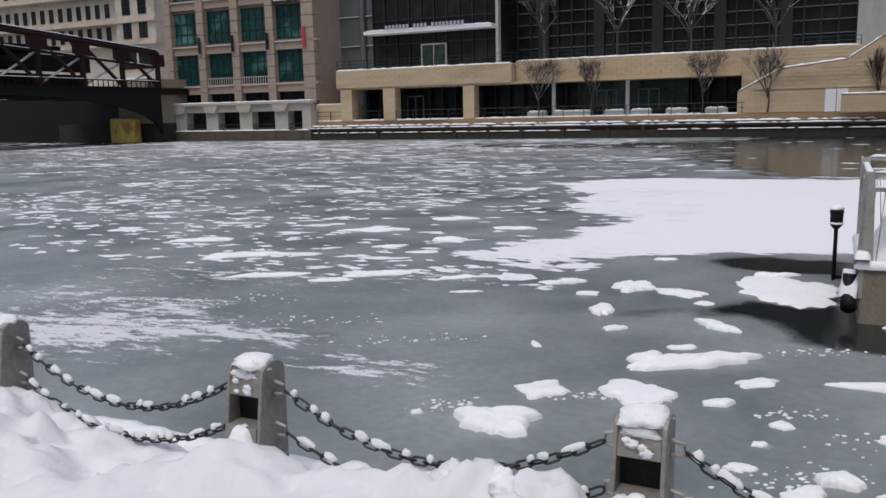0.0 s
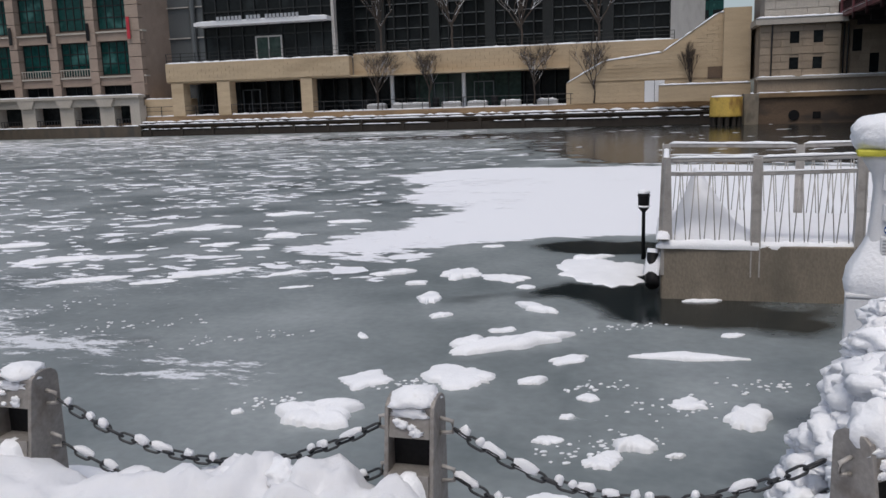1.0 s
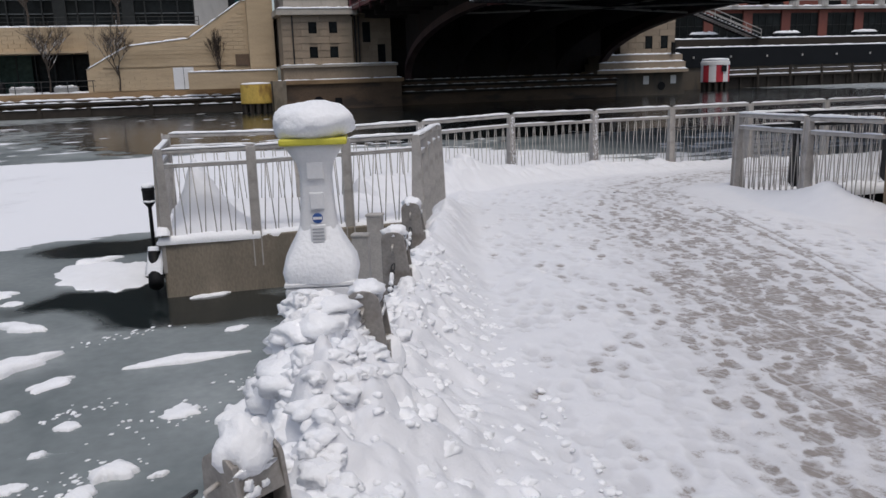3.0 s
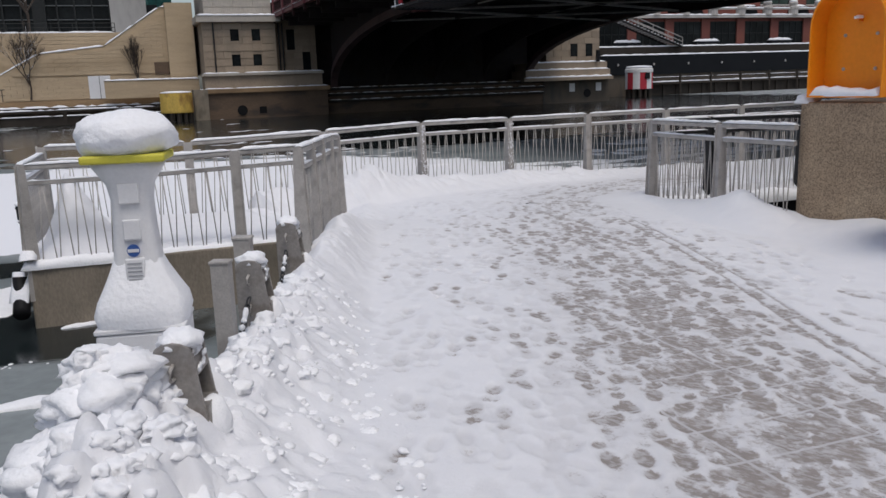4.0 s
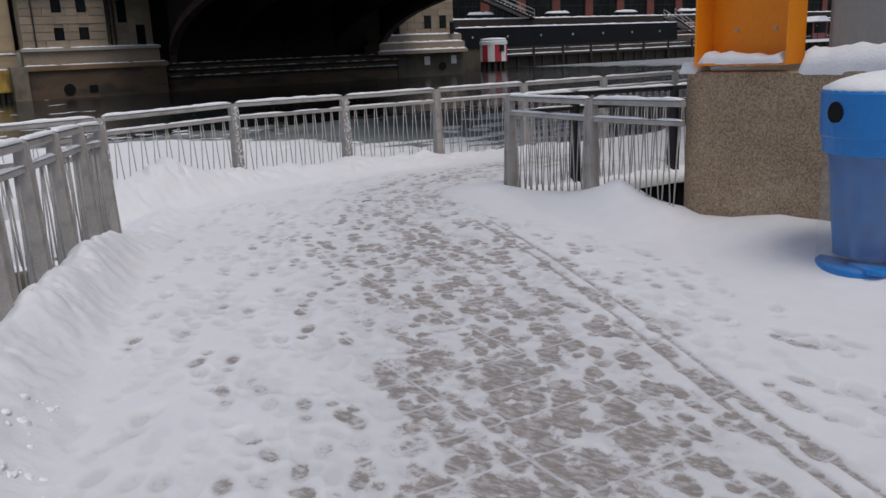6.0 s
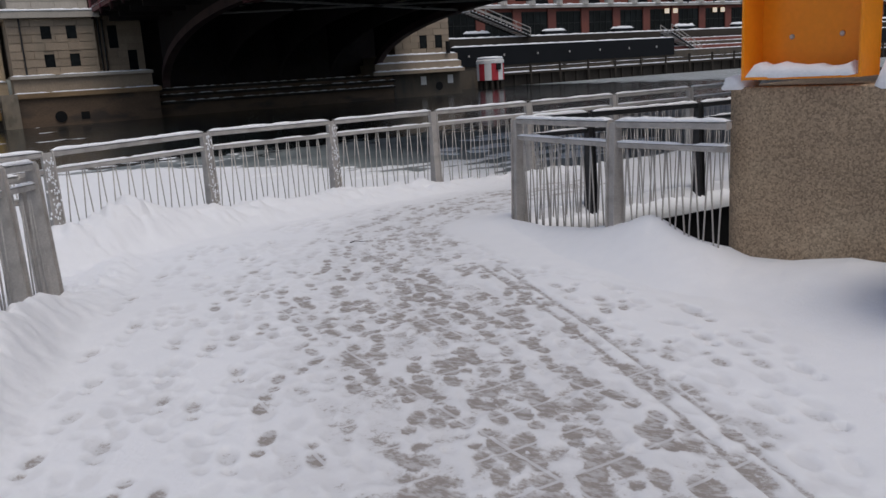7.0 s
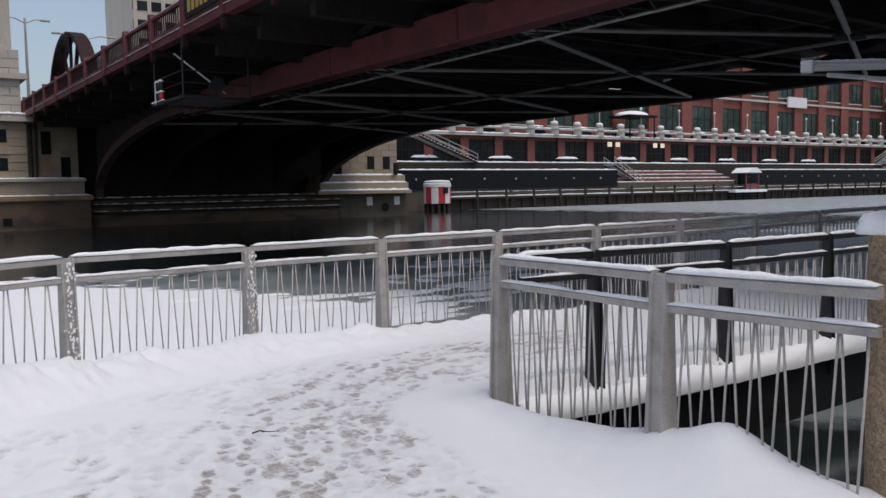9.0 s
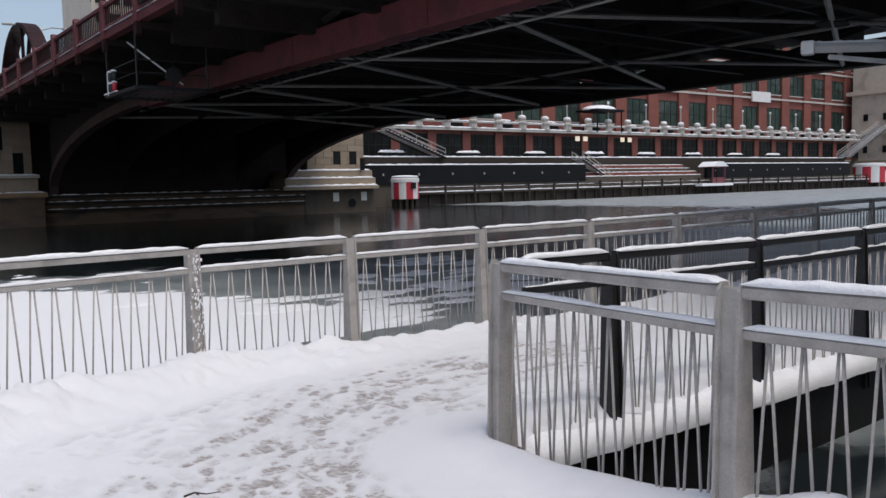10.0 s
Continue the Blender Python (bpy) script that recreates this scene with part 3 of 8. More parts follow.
for fx in ((0.41, 6.72, 0.98, 0.74, -4, 0.15), (0.85, 7.53, 0.58, 0.5, -10, 0.07), (2.62, 8.27, 1.72, 0.46, 12, 0.12), (2.08, 8.42, 0.5, 0.3, 8, 0.12), (2.95, 7.6, 0.6, 0.26, 12, 0.05),
           (2.42, 7.05, 0.3, 0.22, 0, 0.07), (1.78, 7.35, 0.85, 0.66, -38, 0.09), (3.31, 9.66, 0.8, 0.3, -62, 0.08), (2.06, 9.72, 0.38, 0.22, 0, 0.06),
           (2.06, 10.65, 0.32, 0.75, -12, 0.09), (2.06, 11.65, 0.4, 0.25, 0, 0.06), (2.8, 12.05, 0.75, 0.95, -25, 0.09), (3.4, 11.6, 0.95, 0.6, -28, 0.06),
           (1.8, 12.5, 0.9, 0.35, 10, 0.07), (5.05, 11.5, 1.75, 2.3, -12, 0.045), (5.15, 12.65, 0.7, 0.4, 0, 0.1), (2.72, 5.45, 0.4, 0.28, -15, 0.09),
           (2.78, 6.5, 0.2, 0.16, 0, 0.05), (4.18, 7.3, 1.15, 0.26, -22, 0.07), (2.15, 5.72, 0.3, 0.22, 0, 0.05), (2.62, 8.85, 0.4, 0.2, 0, 0.05),
           (3.82, 5.7, 0.62, 0.4, 40, 0.11), (3.54, 6.13, 0.38, 0.3, 0, 0.06), (2.4, 5.25, 0.42, 0.3, 20, 0.08), (2.75, 6.52, 0.2, 0.14, 0, 0.04),
           (2.96, 5.19, 0.14, 0.1, 0, 0.04), (2.45, 6.13, 0.15, 0.12, 0, 0.04), (5.44, 9.42, 0.55, 0.18, -10, 0.05), (4.98, 7.9, 0.34, 0.16, 0, 0.04),
           (0.0, 17.1, 0.9, 0.6, 0, 0.09), (-5.2, 17.8, 1.4, 0.5, 0, 0.08), (-3.85, 15.7, 1.7, 0.55, 8, 0.08), (-1.7, 18.8, 2.6, 0.5, -4, 0.08),
           (-1.2, 13.5, 1.6, 0.5, 10, 0.07), (-3.0, 13.6, 1.6, 0.35, 6, 0.06), (-1.9, 13.1, 0.9, 0.3, 0, 0.05), (1.25, 4.55, 0.9, 0.5, -10, 0.12), (1.85, 4.75, 0.35, 0.25, 0, 0.06),
           (-0.3, 7.0, 0.14, 0.1, 0, 0.04), (1.0, 9.1, 0.12, 0.3, 10, 0.03), (3.5, 10.9, 0.3, 0.2, 0, 0.04), (0.3, 12.0, 0.5, 0.12, 0, 0.03), (0.2, 13.1, 0.9, 0.25, 8, 0.05),
           (-1.1, 16.4, 0.8, 0.3, 0, 0.06), (-0.4, 15.6, 0.7, 0.25, 0, 0.05), (1.6, 18.6, 1.1, 0.35, -15, 0.07), (0.2, 20.6, 1.2, 0.5, 0, 0.07), (3.9, 14.3, 0.5, 0.2, 0, 0.04)):
    ice_floe(*fx)
rnd = random.Random(77)
for i in range(64):
    u = rnd.random()
    ice_floe(20.6 + 11.5 * u + rnd.uniform(-0.5, 0.5), 11.6 - 1.2 * u + rnd.uniform(0, 7.0), rnd.uniform(0.7, 2.6), rnd.uniform(0.35, 1.0), rnd.uniform(-40, 0), rnd.uniform(0.02, 0.045), 0.5)


def ice_crumbs():
    """Small broken bits lying in swarms beside some of the floes."""
    g = Geo()
    rq = random.Random(31)
    for cx, cy, wx, wy, k in ((2.4, 5.35, 0.45, 0.22, 60), (2.9, 6.6, 0.3, 0.12, 30), (0.0, 7.0, 0.25, 0.12, 30), (1.3, 7.15, 0.35, 0.12, 34), (3.3, 5.9, 0.3, 0.2, 30), (4.3, 6.2, 0.35, 0.14, 30), (0.2, 5.2, 0.3, 0.1, 18),
                              (-0.6, 9.2, 0.8, 0.2, 40), (3.9, 8.3, 0.5, 0.15, 30), (-2.0, 10.2, 1.2, 0.25, 50), (-3.6, 11.4, 1.6, 0.3, 60)):
        for _ in range(k):
            px, py = rq.gauss(cx, wx * 0.6), rq.gauss(cy, wy * 0.6)
            L = rq.uniform(0.006, 0.019)
            g.blob((px, py, 0.004), (L * rq.uniform(0.9, 1.8), L, L * 0.5), 0.5, 1.5, -0.4, 2)
    me = g.mesh("ice_crumbs", SNOW, True)
    ob = new("ice_crumbs", me)
    ob.matrix_world = at(0, 0, WATER_Z)
    tagged(ob, "swarms of small white ice crumbs on the river", "ice", kind="stuff")


ice_crumbs()


def ice_chips():
    """Countless small wind-drifted crusts of snow farther out on the ice."""
    g = Geo()
    rnd = random.Random(5)
    made = 0
    while made < 4200:
        n = 11 + 61 * rnd.random() ** 0.95
        s = rnd.uniform(-92, 12) if n > 26 else rnd.uniform(-1.25 * n - 9, -4 + 0.05 * n)
        if s > -14 and n > 33.5 + 1.5 * max(0.0, -1 - s) and rnd.random() < 0.93:
            continue
        c = noise.noise(Vector((s * 0.11, n * 0.2, 3))) + 0.5 * noise.noise(Vector((s * 0.5, n * 0.9, 8)))
        if c < rnd.uniform(-0.35, 0.35):
            continue
        L = rnd.uniform(0.08, 0.38) * (0.35 + n / 34)
        if rnd.random() < 0.08:
            L *= 2.2
        W = L * rnd.uniform(0.3, 0.7)
        a0 = rnd.uniform(-0.4, 0.6)
        v = [(s, n, 0.014)]
        for j in range(11):
            t = 2 * math.pi * j / 11
            r = rnd.uniform(0.3, 1.2)
            px, py = math.cos(t) * r * L, math.sin(t) * r * W
            v.append((s + px * math.cos(a0) - py * math.sin(a0), n + px * math.sin(a0) + py * math.cos(a0), 0.0))
        g.add(v, [(0, 1 + j, 1 + (j + 1) % 11) for j in range(11)])
        made += 1
    me = bpy.data.meshes.new("snow_crusts")
    me.from_pydata(g.v, [], g.f)
    me.materials.append(SNOW_FAR)
    me.shade_smooth()
    ob = new("snow_crusts", me)
    ob.matrix_world = far(0, 0, WATER_Z + 0.004)
    tagged(ob, "scattered white crusts of snow over river ice", "snow", kind="stuff")


ice_chips()

# ---------------------------------------------------------------- promenade
CORNER = (1.98, 2.2)
EDGE_W = (-14.0, 9.9)
EDGE_N = (7.98, 8.1)
FENCE_A = [(5.95, 11.6), (7.5, 10.55), (9.2, 9.72), (11.1, 9.62), (13.0, 9.35), (14.5, 8.72), (16.1, 8.02), (17.75, 7.28), (19.5, 6.55), (21.6, 5.78), (23.9, 5.0), (26.5, 4.1), (29.0, 3.2), (31.5, 2.3), (34.0, 1.4)]
FENCE_B = [(12.12, 6.06), (11.18, 4.62), (10.66, 3.5)]
FENCE_D = [(12.3, 6.02), (13.05, 5.66), (14.6, 4.93), (16.2, 4.2), (17.9, 3.45), (19.7, 2.65), (21.6, 1.8), (24.0, 0.7)]
DECK = [EDGE_W, CORNER, EDGE_N, (4.9, 9.5), (6.0, 11.75)] + FENCE_A[1:] + [(36.0, 0.6), (34.0, -2.5)] + FENCE_D[::-1] + [(12.12, 6.06), (10.95, 3.72), (12.6, 2.4), (22, -2.0), (14, -9.5), (-22, 5)]


def inside(x, y, poly):
    hit = np.zeros(x.shape, bool)
    for (ax, ay), (bx, by) in zip(poly, poly[1:] + poly[:1]):
        cross = ((ay > y) != (by > y)) & (x < (bx - ax) * (y - ay) / ((by - ay) if by != ay else 1e-9) + ax)
        hit ^= cross
    return hit


def seg_dist(x, y, pts):
    d = np.full(np.shape(x), 1e9)
    for (ax, ay), (bx, by) in zip(pts, pts[1:]):
        t = np.clip(((x - ax) * (bx - ax) + (y - ay) * (by - ay)) / ((bx - ax) ** 2 + (by - ay) ** 2), 0, 1)
        d = np.minimum(d, np.hypot(x - ax - t * (bx - ax), y - ay - t * (by - ay)))
    return d


def value_noise(x, y, freq, seed):
    """Smooth value noise on plain arrays."""
    rs_ = np.random.RandomState(seed)
    tab = rs_.rand(256, 256)
    u, w = x * freq + 50.3, y * freq + 71.9
    i, j = np.floor(u).astype(int), np.floor(w).astype(int)
    fu, fw = u - i, w - j
    fu, fw = fu * fu * (3 - 2 * fu), fw * fw * (3 - 2 * fw)
    a, b, c, d = (tab[(j + q) % 256, (i + p) % 256] for p, q in ((0, 0), (1, 0), (0, 1), (1, 1)))
    return (a * (1 - fu) + b * fu) * (1 - fw) + (c * (1 - fu) + d * fu) * fw - 0.5


def clods(x, y, freq, seed, fill=1.0):
    """Rounded lumps of broken snow: a dome of its own height in every cell."""
    rq = np.random.RandomState(seed)
    jx, jy, hh = rq.rand(128, 128), rq.rand(128, 128), rq.rand(128, 128)
    u, w = x * freq + 40.0, y * freq + 40.0
    i, j = np.floor(u).astype(int), np.floor(w).astype(int)
    out = np.zeros(np.shape(x))
    for a in (-1, 0, 1):
        for b in (-1, 0, 1):
            p_, q_ = (i + a) % 128, (j + b) % 128
            du, dw = u - (i + a + jx[q_, p_]), w - (j + b + jy[q_, p_])
            r = 0.45 + 0.45 * hh[p_, q_]
            dome = np.sqrt(np.clip(1 - (du * du + dw * dw) / (r * r), 0, 1)) * r
            out = np.maximum(out, dome * (hh[q_, p_] < fill))
    return out / freq


SHEET = [(0.1, 14.7), (1.5, 13.5), (3.1, 14.2), (4.8, 14.5), (6.8, 14.1), (9.0, 13.2), (12.0, 12.8), (16.1, 11.7), (20.6, 11.0), (21.2, 15.0), (21.5, 18.5), (20.5, 23.4), (15.6, 27.8), (7.8, 30.7), (3.6, 29.6), (4.6, 25.8), (3.3, 22.4), (4.2, 19.5), (2.5, 16.9)]


def sheet_depth(x, y):
    """How far inside the rim of the broad snow sheet a place lies."""
    d = seg_dist(x, y, SHEET + SHEET[:1]) * np.where(inside(x, y, SHEET), 1, -1)
    return d


wx_, wy_ = S_ * UX - N_ * UY, S_ * UY + N_ * UX
set_attr(river_me, "sheet", np.clip(sheet_depth(wx_, wy_) / 2.2, -1.5, 1.5))

ROW_W = [(-5.5, 5.5), (-3.95, 4.76), (-2.22, 3.98), (-0.80, 3.28), (0.66, 2.64), (2.0, 2.02)]
QUAY_EDGE = [EDGE_W, CORNER, EDGE_N]
RIM = QUAY_EDGE + [(4.9, 9.5), (6.0, 11.75)] + FENCE_A[1:]
HOLE = FENCE_D[::-1] + [(12.12, 6.06), (10.95, 3.72), (12.4, 2.4)]
PATH_LINE = [(-0.5, -3.5), (3.0, -0.6), (5.2, 1.55), (7.5, 3.7), (9.6, 5.7), (11.3, 7.1), (13.2, 7.6), (15.5, 6.9), (20, 4.9), (28, 2.0)]


def ramp_to(v, lo, hi):
    """A smooth fall from 1 at lo to 0 at hi."""
    t = np.clip((v - lo) / (hi - lo), 0, 1)
    return 1 - t * t * (3 - 2 * t)


def along_quay(x, y):
    """Metres along the north quay edge from the corner, and metres inland of it."""
    ex, ey = 0.713, 0.701
    return (x - CORNER[0]) * ex + (y - CORNER[1]) * ey, (x - CORNER[0]) * ey - (y - CORNER[1]) * ex


def snow_z(x, y):
    """Height of the snow on the promenade, with its ploughed banks."""
    inn = inside(x, y, DECK)
    base = deck_z(x, y)
    z = base + 0.03
    xr, yr = 0.8 * x - 0.6 * y, 0.6 * x + 0.8 * y
    lump = 0.5 * value_noise(x, y, 2.3, 1) + 0.55 * value_noise(xr, yr, 5.3, 2) + 0.3 * value_noise(x, y, 8.7, 3) + 0.16 * value_noise(xr, yr, 15, 8) + 0.07 * value_noise(x, y, 27, 7)
    soft = value_noise(x, y, 0.9, 4) + 0.5 * value_noise(x, y, 2.1, 5)
    d1 = seg_dist(x, y, [EDGE_W, CORNER])
    d2 = seg_dist(x, y, [CORNER, EDGE_N])
    b1 = np.exp(-((d1 - 0.5) / 0.42) ** 2) * (0.06 + 0.17 * lump) * np.clip((1.3 - x) / 1.5, 0.1, 1) - 0.11 * np.exp(-(d1 / 0.22) ** 2) * (x < 1.3)
    b1 = b1 + 0.15 * np.exp(-((x - 0.15) / 0.4) ** 2 - ((y - 2.75) / 0.3) ** 2)
    for px, py in ROW_W[2:5]:
        b1 = b1 + 0.12 * np.exp(-((x - px + 0.10) / 0.24) ** 2 - ((y - py + 0.20) / 0.24) ** 2)
    # the bank shovelled against the bollards, with a heap at the corner
    s, q = along_quay(x, y)
    crest = np.interp(s, [-0.9, -0.3, 0.5, 1.5, 2.6, 6, 8.4], [0.0, 0.24, 0.29, 0.22, 0.235, 0.265, 0.255])
    crest = crest * (0.25 + 0.75 * ramp_to(s, 7.0, 8.3))
    foot = np.interp(s, [-0.3, 0.6, 1.4, 2.1, 3.3, 6, 8.4], [1.15, 1.2, 1.0, 0.82, 0.74, 0.66, 0.58])
    outer = np.clip(0.25 + 0.75 * q / 0.30, 0.1, 1)
    near_ = ramp_to(s, 1.4, 3.2)
    b2 = crest * outer * ramp_to(q + 0.10 * soft, 0.28, foot + 0.06) * (1 + 0.25 * soft)
    heap = 0.36 * np.exp(-((s - 1.5) / 0.48) ** 2 - ((q - 0.03) / 0.18) ** 2) + 0.32 * np.exp(-((s - 0.7) / 0.45) ** 2 - ((q - 0.0) / 0.24) ** 2)
    heap = heap * (1 + 0.35 * lump)
    # along the river railing
    dA = seg_dist(x, y, FENCE_A)
    lev = np.interp(x, [8.2, 9.2, 10.1, 11.1, 12, 13, 14.5, 16, 18], [0.08, 0.15, 0.20, 0.04, -0.025, -0.08, -0.13, -0.20, -0.22])
    b3 = (lev - base) * ramp_to(dA + 0.08 * soft, 0.1, 0.95) * (x > 8.2) * (1 + 0.10 * lump) + 0.16 * np.exp(-(dA / 0.9) ** 2) * (x <= 8.2)
    # along the inlet railing and round the column
    dB = seg_dist(x, y, FENCE_B + [(10.6, 3.3), (10.2, 2.2), (9.9, 1.2), (10.5, -1.5)])
    levb = np.interp(y, [1.2, 1.8, 2.7, 3.1, 3.4, 3.7, 4.0, 4.2, 4.6, 4.95, 5.56, 6.1], [0.05, 0.06, 0.06, -0.02, -0.03, 0.05, 0.09, 0.10, 0.06, -0.03, -0.10, -0.09])
    wide = np.interp(y, [1.2, 2.6, 3.6, 4.8, 6.1], [1.3, 1.25, 1.0, 0.75, 0.42])
    b4 = (levb - base) * ramp_to(dB + 0.10 * soft, 0.05, wide) * (1 + 0.10 * soft)
    b4 = b4 + 0.24 * np.exp(-((x - 9.65) / 0.42) ** 2 - ((y - 1.42) / 0.27) ** 2)
    b4 = b4 + 0.09 * np.exp(-((x - 10.98) / 0.22) ** 2 - ((y - 4.25) / 0.22) ** 2)
    dD = seg_dist(x, y, FENCE_D)
    b5 = np.exp(-(dD / 0.5) ** 2) * 0.10
    z = z + np.maximum.reduce([b1, b2, b3 - 0.03, b4 - 0.03, b5]) + heap
    # soft broken clods where the snow was thrown
    bx_, by_ = x + 0.07 * value_noise(x, y, 8, 15), y + 0.07 * value_noise(x, y, 8, 16)
    pat = np.clip(0.55 + 1.8 * value_noise(x, y, 1.7, 17), 0.15, 1.1)
    clod = pat * (0.55 * clods(bx_, by_, 5.2, 21, 0.75) + 0.95 * clods(bx_ + 0.3, by_ - 0.2, 9.3, 22, 0.75) + 0.95 * clods(bx_ - 0.1, by_ + 0.4, 17.0, 23, 0.7))
    clod = clod + 0.08 * value_noise(x, y, 3.1, 41) + 0.08 * value_noise(xr, yr, 6.3, 42) + 0.06 * value_noise(x, y, 12.0, 43) + 0.024 * value_noise(xr, yr, 23.0, 44)
    thrown = np.clip(0.8 * np.exp(-(d1 / 1.1) ** 2) * ramp_to(x, 1.2, 2.2) + (0.5 + 0.6 * near_) * ramp_to(q, 0.5 * foot, 1.15 * foot) * ramp_to(-s, 0.3, 1.0) * ramp_to(-q, 0.3, 0.6) + 0.45 * ramp_to(dA, 0.2, 0.9) * (x > 8), 0, 1.1)
    z = z + clod * thrown + 0.75 * np.exp(-((x - 5.6) / 0.34) ** 2 - ((y - 10.05) / 0.6) ** 2) * (1 + 0.4 * lump) * np.clip(seg_dist(x, y, RIM) / 0.4, 0, 1)
    dp = seg_dist(x, y, PATH_LINE)
    z = z + 0.006 * lump * np.clip((dp - 0.6) / 0.5, 0, 1) - 0.02 * np.exp(-(dp / 1.0) ** 2) + 0.016 * soft * np.clip((dp - 1) / 1.0, 0, 1)
    rim = np.minimum(seg_dist(x, y, RIM), seg_dist(x, y, HOLE))
    hang = np.exp(-((s - 1.25) / 0.65) ** 4) * (q < 0.5)
    z = base + (z - base) * np.maximum(0.3 + 0.7 * np.sqrt(np.clip(np.minimum(d1, d2) / 0.2, 0, 1)), hang)
    fall = -0.09 * np.exp(-(rim / 0.08) ** 2) * (1 - hang) - np.where(inn, 0, (1.6 - 0.3 * hang) * rim)
    return z + fall


def keep_snow(x, y):
    inn = inside(x, y, DECK)
    rim = np.minimum(seg_dist(x, y, RIM), seg_dist(x, y, HOLE))
    s, q = along_quay(x, y)
    return inn | (rim < 0.05 + 0.26 * np.exp(-((s - 1.25) / 0.55) ** 4) * (q < 0.2))


gx = spaced((-22, -4, 0.3), (-4, -2.4, 0.06), (-2.4, 2.0, 0.03), (2.0, 11.0, 0.019), (11.0, 13.5, 0.03), (13.5, 18, 0.05), (18, 25, 0.1), (25, 36, 0.25))
gy = spaced((-9.5, -1.6, 0.25), (-1.6, -0.3, 0.04), (-0.3, 7.0, 0.019), (7.0, 8.6, 0.03), (8.6, 11.3, 0.05))
snow_me, sc = grid_mesh("snow_cover", gx, gy, snow_z, keep_snow)
sx_, sy_ = sc[:, 0], sc[:, 1]
dpath = seg_dist(sx_, sy_, PATH_LINE)
wet = np.zeros(len(sc))
dent = np.zeros(len(sc))
rnd = random.Random(11)
cell = {}
ci = np.floor(sx_ / 0.5).astype(int) * 1000 + np.floor(sy_ / 0.5).astype(int)
order = np.argsort(ci)
keys, starts = np.unique(ci[order], return_index=True)
ends = list(starts[1:]) + [len(order)]
for kx, a_, b_ in zip(keys, starts, ends):
    cell[int(kx)] = order[a_:b_]


def near(px, py):
    out = [cell[k] for dx in (-1, 0, 1) for dy in (-1, 0, 1) for k in [(math.floor(px / 0.5) + dx) * 1000 + math.floor(py / 0.5) + dy] if k in cell]
    return np.concatenate(out) if out else None


def tread(px, py, ang, depth, strength):
    """One shoe print: sole and heel pressed through the snow."""
    ids = near(px, py)
    if ids is None:
        return
    u = (sx_[ids] - px) * math.cos(ang) + (sy_[ids] - py) * math.sin(ang)
    w = -(sx_[ids] - px) * math.sin(ang) + (sy_[ids] - py) * math.cos(ang)
    sole = np.clip(2.6 - 2.6 * np.sqrt(((u - 0.05) / 0.105) ** 2 + (w / 0.052) ** 2), 0, 1)
    heel = np.clip(2.6 - 2.6 * np.sqrt(((u + 0.10) / 0.05) ** 2 + (w / 0.042) ** 2), 0, 1)
    k = np.maximum(sole, heel)
    wet[ids] = np.maximum(wet[ids], k * strength)
    dent[ids] = np.maximum(dent[ids], k * depth)


legs = []
for (ax, ay), (bx, by) in zip(PATH_LINE, PATH_LINE[1:]):
    legs.append((ax, ay, bx, by, math.hypot(bx - ax, by - ay)))
total = sum(q[4] for q in legs[:7])
for i in range(2300):
    t = rnd.random() * total
    for ax, ay, bx, by, ln in legs:
        if t < ln:
            break
        t -= ln
    ux, uy = (bx - ax) / ln, (by - ay) / ln
    o = rnd.gauss(-0.1, 0.66)
    px, py = ax + ux * t - uy * o, ay + uy * t + ux * o
    ang = math.atan2(uy, ux) + rnd.gauss(0, 0.22) + (math.pi if rnd.random() < 0.5 else 0)
    tread(px, py, ang, 0.012, rnd.choice((0.3, 0.5, 0.7, 0.9, 1.0)))
for i in range(700):
    t = rnd.random() * total
    for ax, ay, bx, by, ln in legs:
        if t < ln:
            break
        t -= ln
    ux, uy = (bx - ax) / ln, (by - ay) / ln
    o = rnd.gauss(0.7, 1.0)
    tread(ax + ux * t - uy * o, ay + uy * t + ux * o, math.atan2(uy, ux) + rnd.gauss(0, 0.3), 0.014, rnd.uniform(0.15, 0.7))
for i in range(2400):
    t = rnd.random() * total
    for ax, ay, bx, by, ln in legs:
        if t < ln:
            break
        t -= ln
    ux, uy = (bx - ax) / ln, (by - ay) / ln
    o = rnd.gauss(0.35, 0.95)
    tread(ax + ux * t - uy * o, ay + uy * t + ux * o, math.atan2(uy, ux) + rnd.gauss(0, 0.35), 0.006, rnd.uniform(0.1, 0.4))
for lane, gap in ((1.3, 0.1), (1.6, 0.0), (2.05, 0.3), (-1.5, 0.2)):
    t = gap
    foot = 1
    while t < total - 1:
        q = t
        for ax, ay, bx, by, ln in legs:
            if q < ln:
                break
            q -= ln
        ux, uy = (bx - ax) / ln, (by - ay) / ln
        o = lane + foot * 0.09 + rnd.gauss(0, 0.05)
        tread(ax + ux * q - uy * o, ay + uy * q + ux * o, math.atan2(uy, ux) + rnd.gauss(0, 0.1), 0.022, rnd.uniform(0.6, 1.0))
        foot, t = -foot, t + rnd.uniform(0.45, 0.75)
